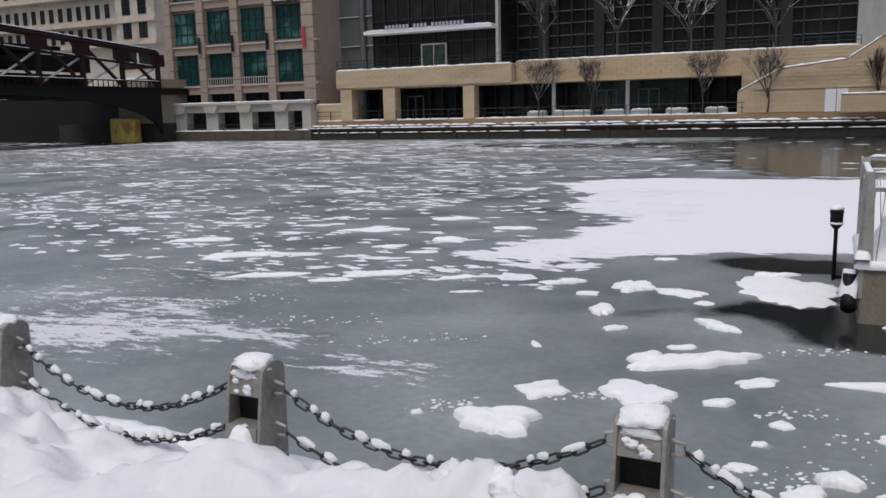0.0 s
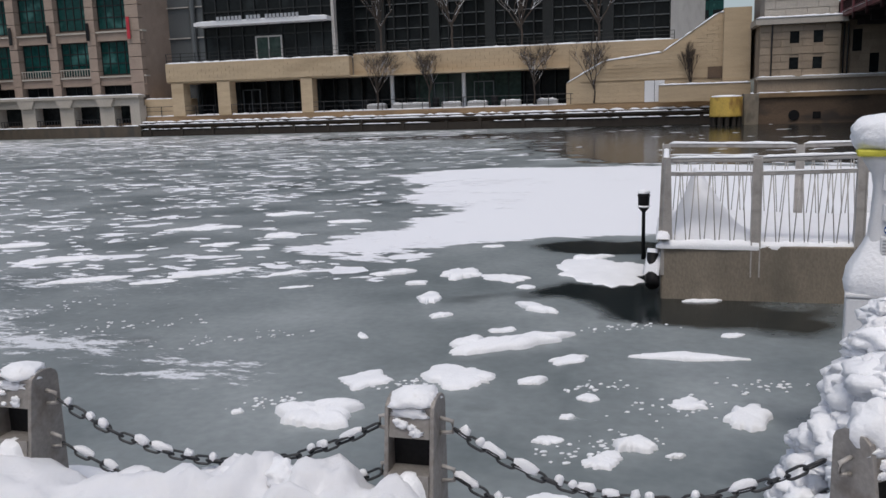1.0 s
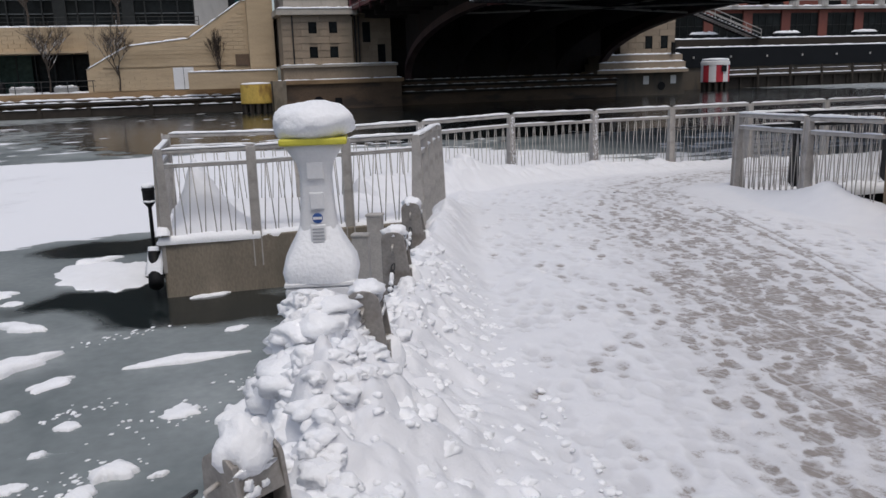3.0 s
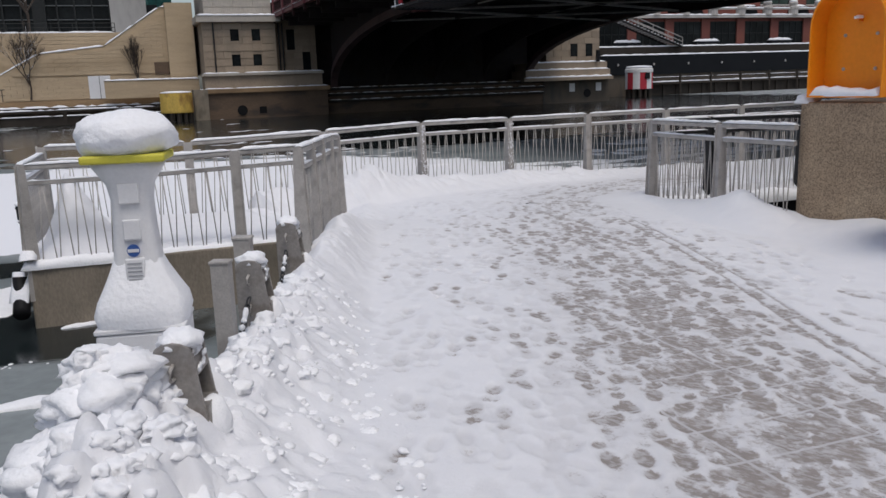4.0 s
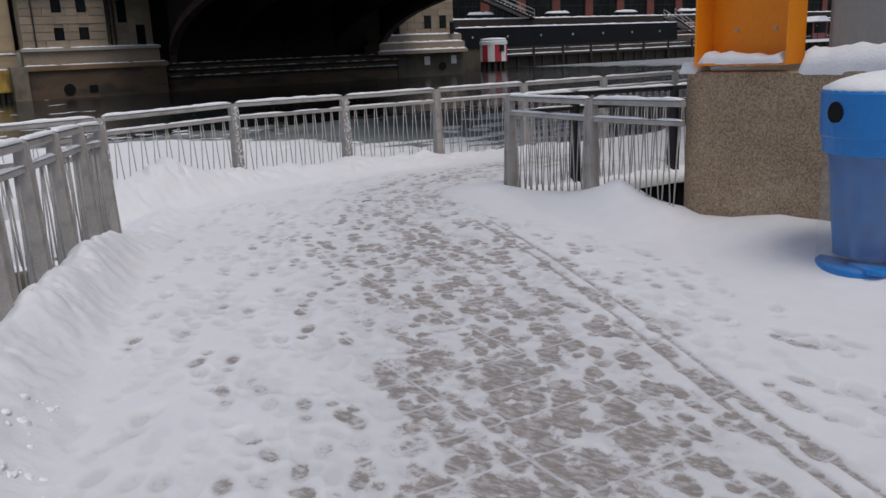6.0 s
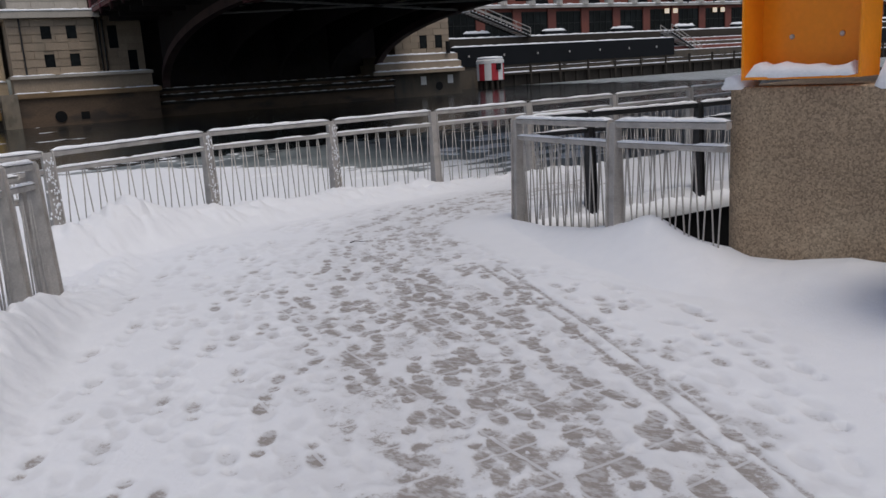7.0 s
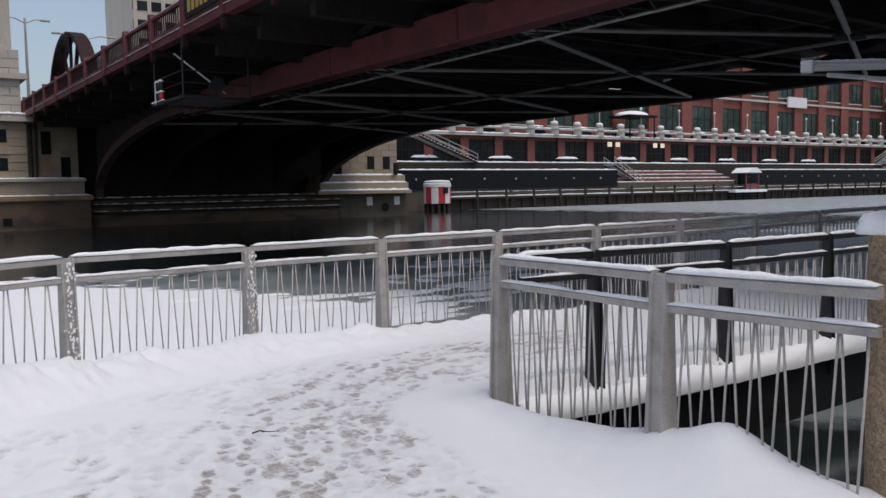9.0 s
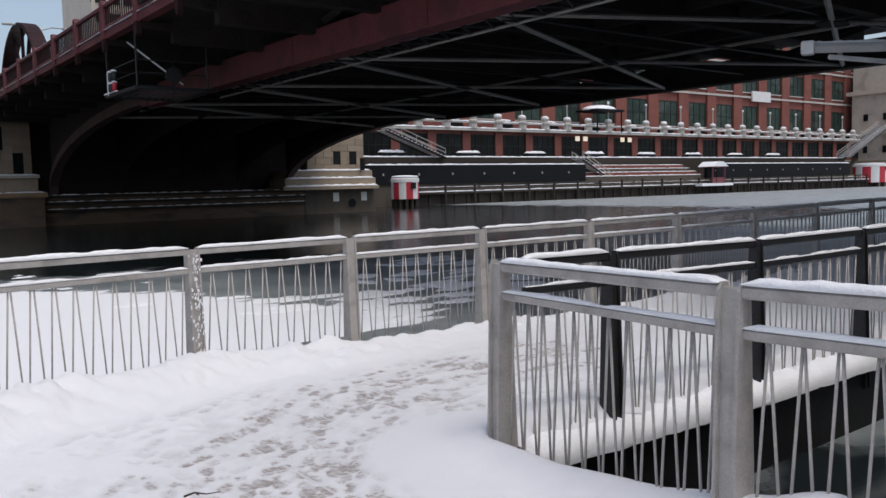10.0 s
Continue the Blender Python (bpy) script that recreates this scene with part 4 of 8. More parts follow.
# two narrow wheel ruts that follow the path
for rut_line in ([(4.6, -0.25), (6.1, 1.25), (6.85, 2.0), (8.03, 3.08), (9.1, 4.13), (9.8, 4.9), (10.3, 5.45)], [(4.7, -0.35), (6.2, 1.17), (6.92, 1.9), (8.08, 2.96), (9.15, 4.02), (9.86, 4.78), (10.36, 5.33)]):
    dr = seg_dist(sx_, sy_, rut_line) + 0.012 * value_noise(sx_, sy_, 3.0, 71)
    rut = np.clip(1.9 - 1.9 * dr / 0.026, 0, 1)
    wet = np.maximum(wet, rut * 0.95)
    dent = np.maximum(dent, rut * 0.014)
qs_, qq_ = along_quay(sx_, sy_)
clear = np.minimum.reduce([seg_dist(sx_, sy_, FENCE_A) - 0.8, seg_dist(sx_, sy_, FENCE_B + [(10.6, 3.3), (10.2, 2.2), (9.9, 1.2)]) - 0.75, seg_dist(sx_, sy_, FENCE_D) - 0.3, qq_ - np.interp(qs_, [0.6, 1.4, 2.1, 8.4], [1.1, 0.9, 0.75, 0.5])])
clear = np.clip(clear / 0.18, 0, 1)
wet, dent = wet * clear * np.clip((14.5 - sx_) / 5.0, 0.72, 1), dent * clear
core = np.exp(-(dpath / 0.85) ** 4) * np.clip((13.5 - sx_) / 7, 0.65, 1.1)
sc[:, 2] -= dent
snow_me.vertices.foreach_set("co", sc.astype(np.float32).ravel())
set_attr(snow_me, "wet", wet)
set_attr(snow_me, "worn", core)


def trodden_snow():
    """Snow that thins to damp brown paving where feet have worn it."""
    m = bpy.data.materials.new("trodden_snow")
    m.use_nodes = True
    n, l = m.node_tree.nodes, m.node_tree.links
    b = n["Principled BSDF"]
    tc = n.new("ShaderNodeTexCoord")
    wet_, worn = n.new("ShaderNodeAttribute"), n.new("ShaderNodeAttribute")
    wet_.attribute_name, worn.attribute_name = "wet", "worn"
    n1, n2 = n.new("ShaderNodeTexNoise"), n.new("ShaderNodeTexNoise")
    n1.inputs["Scale"].default_value, n1.inputs["Detail"].default_value = 6.0, 8
    n2.inputs["Scale"].default_value, n2.inputs["Detail"].default_value, n2.inputs["Roughness"].default_value = 34, 8, 0.72
    for q in (n1, n2):
        l.new(tc.outputs["Object"], q.inputs["Vector"])

    def mth(op, a, c):
        q = n.new("ShaderNodeMath")
        q.operation = op
        for k, vv in enumerate((a, c)):
            if isinstance(vv, (int, float)):
                q.inputs[k].default_value = vv
            else:
                l.new(vv, q.inputs[k])
        return q.outputs[0]

    mott = mth('ADD', mth('MULTIPLY', n1.outputs[0], 0.5), mth('MULTIPLY', n2.outputs[0], 0.74))
    bare = mth('ADD', mth('MULTIPLY', wet_.outputs["Fac"], 0.44), mth('MULTIPLY', worn.outputs["Fac"], 0.235))
    tot = mth('ADD', mott, bare)
    f = n.new("ShaderNodeMapRange")
    f.inputs["From Min"].default_value, f.inputs["From Max"].default_value = 0.955, 1.09
    l.new(tot, f.inputs["Value"])
    # paving joints packed with snow
    mp = n.new("ShaderNodeMapping")
    mp.inputs["Rotation"].default_value, mp.inputs["Location"].default_value = (0, 0, radians(-64.2)), (0.12, 0.285, 0)
    l.new(tc.outputs["Object"], mp.inputs[0])
    br = n.new("ShaderNodeTexBrick")
    br.offset = 0.0
    br.inputs["Scale"].default_value = 1.0
    br.inputs["Brick Width"].default_value, br.inputs["Row Height"].default_value = 0.325, 0.685
    br.inputs["Mortar Size"].default_value, br.inputs["Mortar Smooth"].default_value = 0.0105, 0.3
    l.new(mp.outputs[0], br.inputs["Vector"])
    joint = mth('SUBTRACT', 1.0, mth('MULTIPLY', br.outputs["Fac"], 0.95))
    # slush left in fine streaks by the soles
    st = n.new("ShaderNodeTexNoise")
    st.inputs["Scale"].default_value, st.inputs["Detail"].default_value, st.inputs["Roughness"].default_value = 16, 7, 0.6
    sm_ = n.new("ShaderNodeMapping")
    sm_.inputs["Rotation"].default_value, sm_.inputs["Scale"].default_value = (0, 0, radians(-45)), (2.0, 1.0, 1)
    l.new(tc.outputs["Object"], sm_.inputs[0])
    l.new(sm_.outputs[0], st.inputs["Vector"])
    slush = n.new("ShaderNodeMapRange")
    slush.inputs["From Min"].default_value, slush.inputs["From Max"].default_value = 0.40, 0.54
    slush.inputs["To Min"].default_value = 0.3
    l.new(st.outputs[0], slush.inputs["Value"])
    amount = mth('MULTIPLY', mth('MULTIPLY', mth('MULTIPLY', f.outputs[0], joint), slush.outputs[0]), 0.9)
    pave = n.new("ShaderNodeMix")
    pave.data_type = 'RGBA'
    l.new(n2.outputs[0], pave.inputs[0])
    pave.inputs[6].default_value, pave.inputs[7].default_value = (0.15, 0.128, 0.115, 1), (0.37, 0.328, 0.30, 1)
    col = n.new("ShaderNodeMix")
    col.data_type = 'RGBA'
    l.new(amount, col.inputs[0])
    sn2 = n.new("ShaderNodeMix")
    sn2.data_type = 'RGBA'
    l.new(n1.outputs[0], sn2.inputs[0])
    sn2.inputs[6].default_value, sn2.inputs[7].default_value = (0.72, 0.73, 0.765, 1), (0.80, 0.805, 0.83, 1)
    # pressed, damp snow is greyer
    press = n.new("ShaderNodeMix")
    press.data_type = 'RGBA'
    l.new(mth('ADD', mth('MULTIPLY', wet_.outputs["Fac"], 0.7), mth('MULTIPLY', mth('MULTIPLY', worn.outputs["Fac"], n1.outputs[0]), 0.75)), press.inputs[0])
    l.new(sn2.outputs[2], press.inputs[6])
    press.inputs[7].default_value = (0.50, 0.495, 0.51, 1)
    l.new(press.outputs[2], col.inputs[6])
    l.new(pave.outputs[2], col.inputs[7])
    l.new(col.outputs[2], b.inputs["Base Color"])
    b.inputs["Roughness"].default_value = 0.7
    bp = n.new("ShaderNodeBump")
    bp.inputs["Strength"].default_value, bp.inputs["Distance"].default_value = 0.5, 0.016
    l.new(mott, bp.inputs["Height"])
    l.new(bp.outputs[0], b.inputs["Normal"])
    return m


snow_me.materials.append(trodden_snow())
snow_ob = new("ground", snow_me)
tagged(snow_ob, "snow-covered riverside promenade trodden to wet paving", "promenade", kind="structure")


def quay_wall():
    g = Geo()
    k = len(DECK)
    top = [(x, y, float(deck_z(x, y)) - 0.07) for x, y in DECK]
    g.add([(x, y, -2.2) for x, y, z in top] + top, [tuple(range(k)), tuple(range(2 * k - 1, k - 1, -1))] + [(i, (i + 1) % k, (i + 1) % k + k, i + k) for i in range(k)])
    single("quay_wall", g, CONC, "stained concrete quay wall carrying the promenade", "quay wall", kind="structure")


quay_wall()


def edge_snow():
    """Rounded lips of snow along the edges of the promenade."""
    t = thing("snow_lip", None, "rounded lip of snow along the quay edge", "snow")
    for pts in (FENCE_D, FENCE_A[2:], [EDGE_N, (4.9, 9.5), (6.0, 11.75)], [CORNER, EDGE_N], [(-6, 6.05), CORNER]):
        inlet = pts[0] in FENCE_D
        for a, b in zip(pts, pts[1:]):
            k = max(1, int(math.hypot(b[0] - a[0], b[1] - a[1]) / 1.5))
            for i in range(k):
                p = [(a[0] + (b[0] - a[0]) * q / k, a[1] + (b[1] - a[1]) * q / k) for q in (i - 0.05, i + 1.05)]
                zz = [float(deck_z(*q)) - 0.085 for q in p]
                part("lip", Geo().snow_strip((*p[0], zz[0] - (0.06 if inlet else 0)), (*p[1], zz[1] - (0.06 if inlet else 0)), 0.30 if inlet else 0.17, 0.17 if inlet else 0.10, 0.06, 0.0, 0.45), SNOW, t, "snow", True)


edge_snow()

def snow_clods():
    """Loose lumps of shovelled snow lying along the banks."""
    rq = random.Random(8)
    xs_, ys_, rr = [], [], []
    while len(xs_) < 900:
        if rq.random() < 0.93:
            u = 0.5 * rq.random() ** 1.4
            a, b, wide = CORNER, EDGE_N, 1.25 - 1.3 * u
        else:
            u = rq.uniform(0.66, 1.0)
            a, b, wide = EDGE_W, CORNER, 0.7
        d = Vector((b[0] - a[0], b[1] - a[1])).normalized()
        o = rq.uniform(0.0, 1.0) ** 1.5 * wide * 1.15
        px, py = a[0] + (b[0] - a[0]) * u + d.y * o, a[1] + (b[1] - a[1]) * u - d.x * o
        if noise.noise(Vector((px * 1.6, py * 1.6, 4))) < rq.uniform(-1.2, 0.1) + 0.5 * o / wide - 0.2:
            continue
        xs_.append(px)
        ys_.append(py)
        rr.append((0.012 + 0.046 * rq.random() ** 2.0) * (1.05 - 0.55 * o / wide))
    # the heap that hangs over the quay edge beside the pedestal
    for _ in range(260):
        u, o = rq.gauss(1.2, 0.36), rq.uniform(-0.27, 0.16)
        xs_.append(CORNER[0] + 0.713 * u + 0.701 * o)
        ys_.append(CORNER[1] + 0.701 * u - 0.713 * o)
        rr.append(0.03 + 0.05 * rq.random() ** 1.6)
    zs_ = snow_z(np.array(xs_), np.array(ys_))
    g = Geo()
    for px, py, pz, r in zip(xs_, ys_, zs_, rr):
        g.blob((px, py, pz + r * rq.uniform(-0.7, -0.25)), (r * rq.uniform(1.0, 1.8), r * rq.uniform(1.0, 1.8), r * rq.uniform(0.7, 0.95)), 0.5, 1.6, -1, 2 if r < 0.022 else 3)
    ob = new("snow_clods", g.mesh("snow_clods", SNOW, True))
    tagged(ob, "loose crumbly lumps of shovelled snow on the banks", "snow", kind="stuff")


snow_clods()


def inlet_edge():
    """Black strips added round the water inlet for the shade below its edge."""
    t = thing("inlet_shade_strip", None, "black strip added for the shade under the inlet's edge", "edge beam")
    for a, b in list(zip(FENCE_D, FENCE_D[1:])) + [((12.3, 6.02), (12.12, 6.06)), ((12.12, 6.06), (10.95, 3.72))]:
        d = Vector((b[0] - a[0], b[1] - a[1], 0)).normalized()
        o = Vector((d.y, -d.x, 0)) * 0.06 if a in FENCE_D[1:] or a == FENCE_D[0] and b in FENCE_D else Vector((-d.y, d.x, 0)) * 0.06
        za, zb = float(deck_z(*a)) - 0.13, float(deck_z(*b)) - 0.13
        p, q = Vector((a[0], a[1], 0)) + o, Vector((b[0], b[1], 0)) + o
        part("beam", Geo().add([(p.x, p.y, -1.5), (q.x, q.y, -1.5), (q.x - o.x, q.y - o.y, -1.5), (p.x - o.x, p.y - o.y, -1.5), (p.x, p.y, za), (q.x, q.y, zb), (q.x - o.x, q.y - o.y, zb), (p.x - o.x, p.y - o.y, za)],
             [(0, 3, 2, 1), (4, 5, 6, 7), (0, 1, 5, 4), (1, 2, 6, 5), (2, 3, 7, 6), (3, 0, 4, 7)]), BLACK, t)


inlet_edge()


def platform():
    """The concrete platform that juts into the river, with its drain pipe."""
    t = thing("concrete_platform", None, "stained concrete river platform with a drain pipe", "platform")
    front = [(4.86, 9.46), (8.0, 7.93), (8.4, 8.5), (8.9, 10.0), (5.96, 11.8)]
    part("slab", Geo().prism(front, -1.35, -0.27), CONC, t, bevel=0.02)
    part("drain_pipe", Geo().tube([(4.84, 9.62, -0.4), (4.8, 9.58, -0.66), (4.72, 9.4, -0.76)], 0.09, 12), BLACK, t, "black drain pipe", True)
    part("snow_cap", Geo().snow_strip((4.86, 9.62, -0.35), (4.74, 9.5, -0.66), 0.2, 0.06), SNOW, t, "snow", True)


platform()

# ---------------------------------------------------------------- railings
BAR_LEN = 0.98
BAR = Geo().tube([(0, 0, -BAR_LEN / 2), (0, 0, BAR_LEN / 2)], 0.0068, 6).mesh("bar", STEEL, True)
BAR_DARK = Geo().tube([(0, 0, -BAR_LEN / 2), (0, 0, BAR_LEN / 2)], 0.0068, 6).mesh("dark_bar", DARKSTEEL, True)


def post_geo(h=1.135, d0=0.07, d1=0.17, w=0.15):
    """Two tapered plates with a web between them, rounded at the top."""
    g = Geo()
    for sx in (-1, 1):
        x0, x1 = (-w / 2, -w / 2 + 0.016) if sx < 0 else (w / 2 - 0.016, w / 2)
        prof = [(-d1 / 2, -0.35), (d1 / 2, -0.35), (d0 / 2, h - 0.03), (d0 / 2 - 0.02, h), (-d0 / 2 + 0.02, h), (-d0 / 2, h - 0.03)]
        g.prism(prof, x0, x1, "x")
    g.prism([(-d1 / 2 + 0.03, -0.35), (d1 / 2 - 0.03, -0.35), (d0 / 2 - 0.015, h - 0.02), (-d0 / 2 + 0.015, h - 0.02)], -w / 2 + 0.016, w / 2 - 0.016, "x")
    return g


POST = post_geo(w=0.115).mesh("post", STEEL)
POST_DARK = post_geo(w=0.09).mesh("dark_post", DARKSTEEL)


def railing(points, label, post_me=POST, bar_me=BAR, rail_mat=STEEL, top=1.1, mid=0.93, snow=True, skip_first=False, spacing=0.082, skip_last=False, drop=0.0, crusted=()):
    """A railing along plan points: plate posts, two rails, slanted thin bars, snow on the rails."""
    zs = [float(deck_z(x, y)) - drop for x, y in points]
    t = thing("railing", at(points[0][0], points[0][1], zs[0]), label, "railing", "riverside railings")
    inv = t.matrix_world.inverted()
    P3 = [inv @ Vector((x, y, z)) for (x, y), z in zip(points, zs)]
    for i, p in enumerate(P3):
        if skip_first and i == 0 or skip_last and i == len(P3) - 1:
            continue
        a, b = P3[max(0, i - 1)], P3[min(len(P3) - 1, i + 1)]
        ang = math.atan2(b.y - a.y, b.x - a.x)
        part("post", post_me, None, t, m=Matrix.Translation(p) @ Matrix.Rotation(ang, 4, 'Z'))
    for i in crusted:
        q_ = random.Random(90 + i)
        d_ = P3[i + 1] - P3[i - 1]
        m_ = Matrix.Translation(P3[i]) @ Matrix.Rotation(math.atan2(d_.y, d_.x), 4, 'Z')
        g = Geo()
        for _ in range(110):
            zc = q_.uniform(0.05, 1.08)
            r_ = q_.uniform(0.004, 0.011)
            p_ = m_ @ Vector((q_.gauss(0, 0.026), -0.037 - 0.046 * (1 - zc / 1.1), zc))
            g.blob(p_, (r_, 0.004, r_ * 1.6), 0.6, 2.5, -1, 2)
        part("snow_crust", g, SNOW, t, "frozen snow flecks on the post", True)["kind"] = "stuff"
    for a, b in zip(P3, P3[1:]):
        up = Vector((0, 0, 1))
        d = (b - a).normalized()
        a2, b2 = a + d * 0.05, b - d * 0.05
        part("top_rail", Geo().beam(a2 + up * top, b2 + up * top, 0.058, 0.056), rail_mat, t)
        part("lower_rail", Geo().beam(a2 + up * mid, b2 + up * mid, 0.042, 0.046), rail_mat, t)
        if snow:
            part("snow_cap", Geo().snow_strip(a2 + up * (top + 0.03), b2 + up * (top + 0.03), 0.07, 0.026), SNOW, t, "snow", True)
            part("snow_cap", Geo().snow_strip(a2 + up * (mid + 0.024), b2 + up * (mid + 0.024), 0.046, 0.018, gaps=0.2), SNOW, t, "snow", True)
        k = max(2, int((b2 - a2).length / spacing))
        ang = math.atan2(d.y, d.x)
        for i in range(1, k):
            c = a2 + (b2 - a2) * (i / k)
            lean = (3.7 if i % 2 else -3.7) + 0.35 * math.sin(i * 2.4)
            part("bar", bar_me, None, t, m=Matrix.Translation(c + up * (mid - BAR_LEN / 2)) @ Matrix.Rotation(ang, 4, 'Z') @ Matrix.Rotation(radians(lean), 4, 'Y'))
    return t


railing(FENCE_A, "galvanised steel railing with slanted bars along the river edge", crusted=(2, 3, 4))
railing(FENCE_B, "galvanised steel railing with snowy rails beside the column", skip_last=True, spacing=0.067)
# posts and rails darker than on the other railings, bars the same steel
railing(FENCE_D, "steel railing with slanted bars, darker posts and rails, over the water inlet", POST_DARK, BAR, DARKSTEEL, skip_first=True)
railing([(5.95, 11.6), (4.93, 9.5), (5.9, 9.03), (6.95, 8.52), (8.0, 8.02)], "galvanised steel railing with slanted bars round the concrete platform", snow=True, skip_first=True, drop=0.09)
railing([(5.92, 5.9), (6.45, 6.42), (6.98, 6.95), (7.52, 7.48), (8.05, 8.0)], "short steel railing with close plate posts beside the snow bank", mid=0.95)

# ---------------------------------------------------------------- bollards and chains
def bollard(x, y, rz, cap=0.05, top=0.55):
    """A tapered steel bollard: two rounded side plates, a face with a light slot, snow on top."""
    z = float(deck_z(x, y))
    t = thing("bollard", at(x, y, z, rz), "tapered grey steel bollard with a recessed light slot and snow cap", "bollard", "chained bollards along the quay")
    for sx in (-1, 1):
        x0, x1 = (-0.09, -0.074) if sx < 0 else (0.074, 0.09)
        prof = [(-0.20, -0.3), (0.075, -0.3), (0.075, top - 0.04)] + [(0.075 * math.cos(a), top - 0.04 + 0.045 * math.sin(a)) for a in (0.5, 1.0, 1.57, 2.14, 2.64)] + [(-0.075, top - 0.04)]
        part("side_plate", Geo().prism(prof, x0, x1, "x"), BOLLARD, t, bevel=0.004)
    g = Geo()
    g.prism([(-0.18, -0.3), (0.06, -0.3), (0.06, top - 0.25), (-0.115, top - 0.25)], -0.074, 0.074, "x")
    g.prism([(-0.088, top - 0.13), (0.06, top - 0.13), (0.055, top - 0.02), (-0.06, top - 0.02)], -0.074, 0.074, "x")
    part("face", g, BOLLARD, t, bevel=0.004)
    part("light_slot", Geo().box(-0.073, 0.073, -0.03, 0.055, top - 0.25, top - 0.13), BLACK, t, "dark recessed slot")
    for zz in (top - 0.10, top - 0.28):
        for sx in (-1, 1):
            part("chain_lug", Geo().tube([(sx * 0.09, 0, zz + 0.02), (sx * 0.135, 0, zz + 0.01), (sx * 0.135, 0, zz - 0.03), (sx * 0.09, 0, zz - 0.035)], 0.008, 6), STEEL, t, smooth=True)
    g = Geo()
    g.blob((0, -0.008, top - 0.012), (0.090, 0.084, cap), 0.35, 1.9, -0.3)
    g.blob((0.02, -0.02, top - 0.01), (0.062, 0.05, cap * 0.9), 0.4, 2.4, -0.3)
    part("snow_cap", g, SNOW, t, "snow", True)
    rnd_ = random.Random(int(x * 100 + y * 37))
    part("snow_crust", Geo().blob((rnd_.uniform(-0.02, 0.02), -0.07, top - 0.045), (0.06, 0.010, 0.018), 0.8, 3.4, -1), SNOW, t, "snow crusted on the face", True)
    for k in range(5):
        r_ = rnd_.uniform(0.007, 0.017)
        part("snow_crust", Geo().blob((rnd_.uniform(-0.055, 0.055), -0.086, top - rnd_.uniform(0.06, 0.12)), (r_ * 1.3, 0.005, r_), 0.7, 3.0, -1), SNOW, t, "snow crusted on the face", True)
    part("snow_drift", Geo().blob((0, -0.11, top - 0.36), (0.07, 0.07, 0.12), 0.12, 1.8, -1), SNOW, t, "snow", True)
    return z


def link_geo():
    g = Geo()
    pts = []
    for i in range(13):
        a = 2 * math.pi * i / 12
        x = 0.022 * math.cos(a) + (0.014 if math.cos(a) > 0 else -0.014)
        pts.append((x, 0.015 * math.sin(a), 0))
    return g.tube(pts, 0.0052, 5)


LINK = link_geo().mesh("link", CHAIN, True)


LUMPS = [Geo().blob((0, 0, 0), (1, 1, 1), 0.35, 1.6, -0.45, 2).mesh("snow_lump", SNOW, True) for _ in range(8)]


def chain(p0, p1, sag, seed, snow=1.0):
    """A hanging iron chain of separate links with lumps of snow on it."""
    p0, p1 = Vector(p0), Vector(p1)
    t = thing("chain", Matrix.Translation(p0), "black iron chain with lumps of snow clinging to its links", "chain", "chains between the bollards")
    d = p1 - p0
    k = int((d.length + sag * sag * 2.6 / d.length) / 0.055)
    rnd_ = random.Random(seed)

    def pt(u):
        return d * u - Vector((0, 0, 4 * sag * u * (1 - u)))

    u = 0.03
    ang = math.atan2(d.y, d.x)
    while u < 0.97:
        if rnd_.random() < 0.7 * snow:
            L = rnd_.choice((0.016, 0.02, 0.024, 0.034, 0.05))
            q = pt(u)
            e = pt(min(1, u + 0.02)) - q
            m = Matrix.Translation(q + Vector((0, 0, 0.015))) @ e.to_track_quat('X', 'Z').to_matrix().to_4x4() @ Matrix.Diagonal((L, 0.017, rnd_.uniform(0.016, 0.026), 1))
            part("snow_lump", rnd_.choice(LUMPS), None, t, m=m)
            u += (2 * L + 0.014) / d.length
        else:
            u += 0.05 / d.length
    for i in range(k):
        a, b = pt(i / k), pt((i + 1) / k)
        e = (b - a).normalized()
        m = Matrix.Translation((a + b) / 2) @ e.to_track_quat('X', 'Z').to_matrix().to_4x4() @ Matrix.Rotation(radians(50 if i % 2 else -40), 4, 'X')
        part("link", LINK, None, t, m=m)


ROW_N = [(2.0, 2.02), (3.2, 3.05), (4.3, 4.22), (5.3, 5.25), (5.9, 5.88)]
tops = {}
for i, (x, y) in enumerate(ROW_W):
    tops[(x, y)] = bollard(x, y, -26 if i < 5 else 10, 0.04 if i < 5 else 0.10)
for x, y in ROW_N[1:4]:
    tops[(x, y)] = bollard(x, y, 45, 0.05, 0.63)
for row, sd in ((ROW_W, 3), (ROW_N, 40)):
    for i, (a, b) in enumerate(zip(row, row[1:])):
        dx, dy = b[0] - a[0], b[1] - a[1]
        L = math.hypot(dx, dy)
        o = Vector((dx / L * 0.14, dy / L * 0.14, 0))
        za, zb = float(deck_z(*a)), float(deck_z(*b))
        for drop, sag in ((0.12, 0.20), (0.30, 0.17)):
            chain(Vector((a[0], a[1], za + 0.55 - drop)) + o, Vector((b[0], b[1], zb + 0.55 - drop)) - o, sag, sd + i * 7 + int(drop * 100))


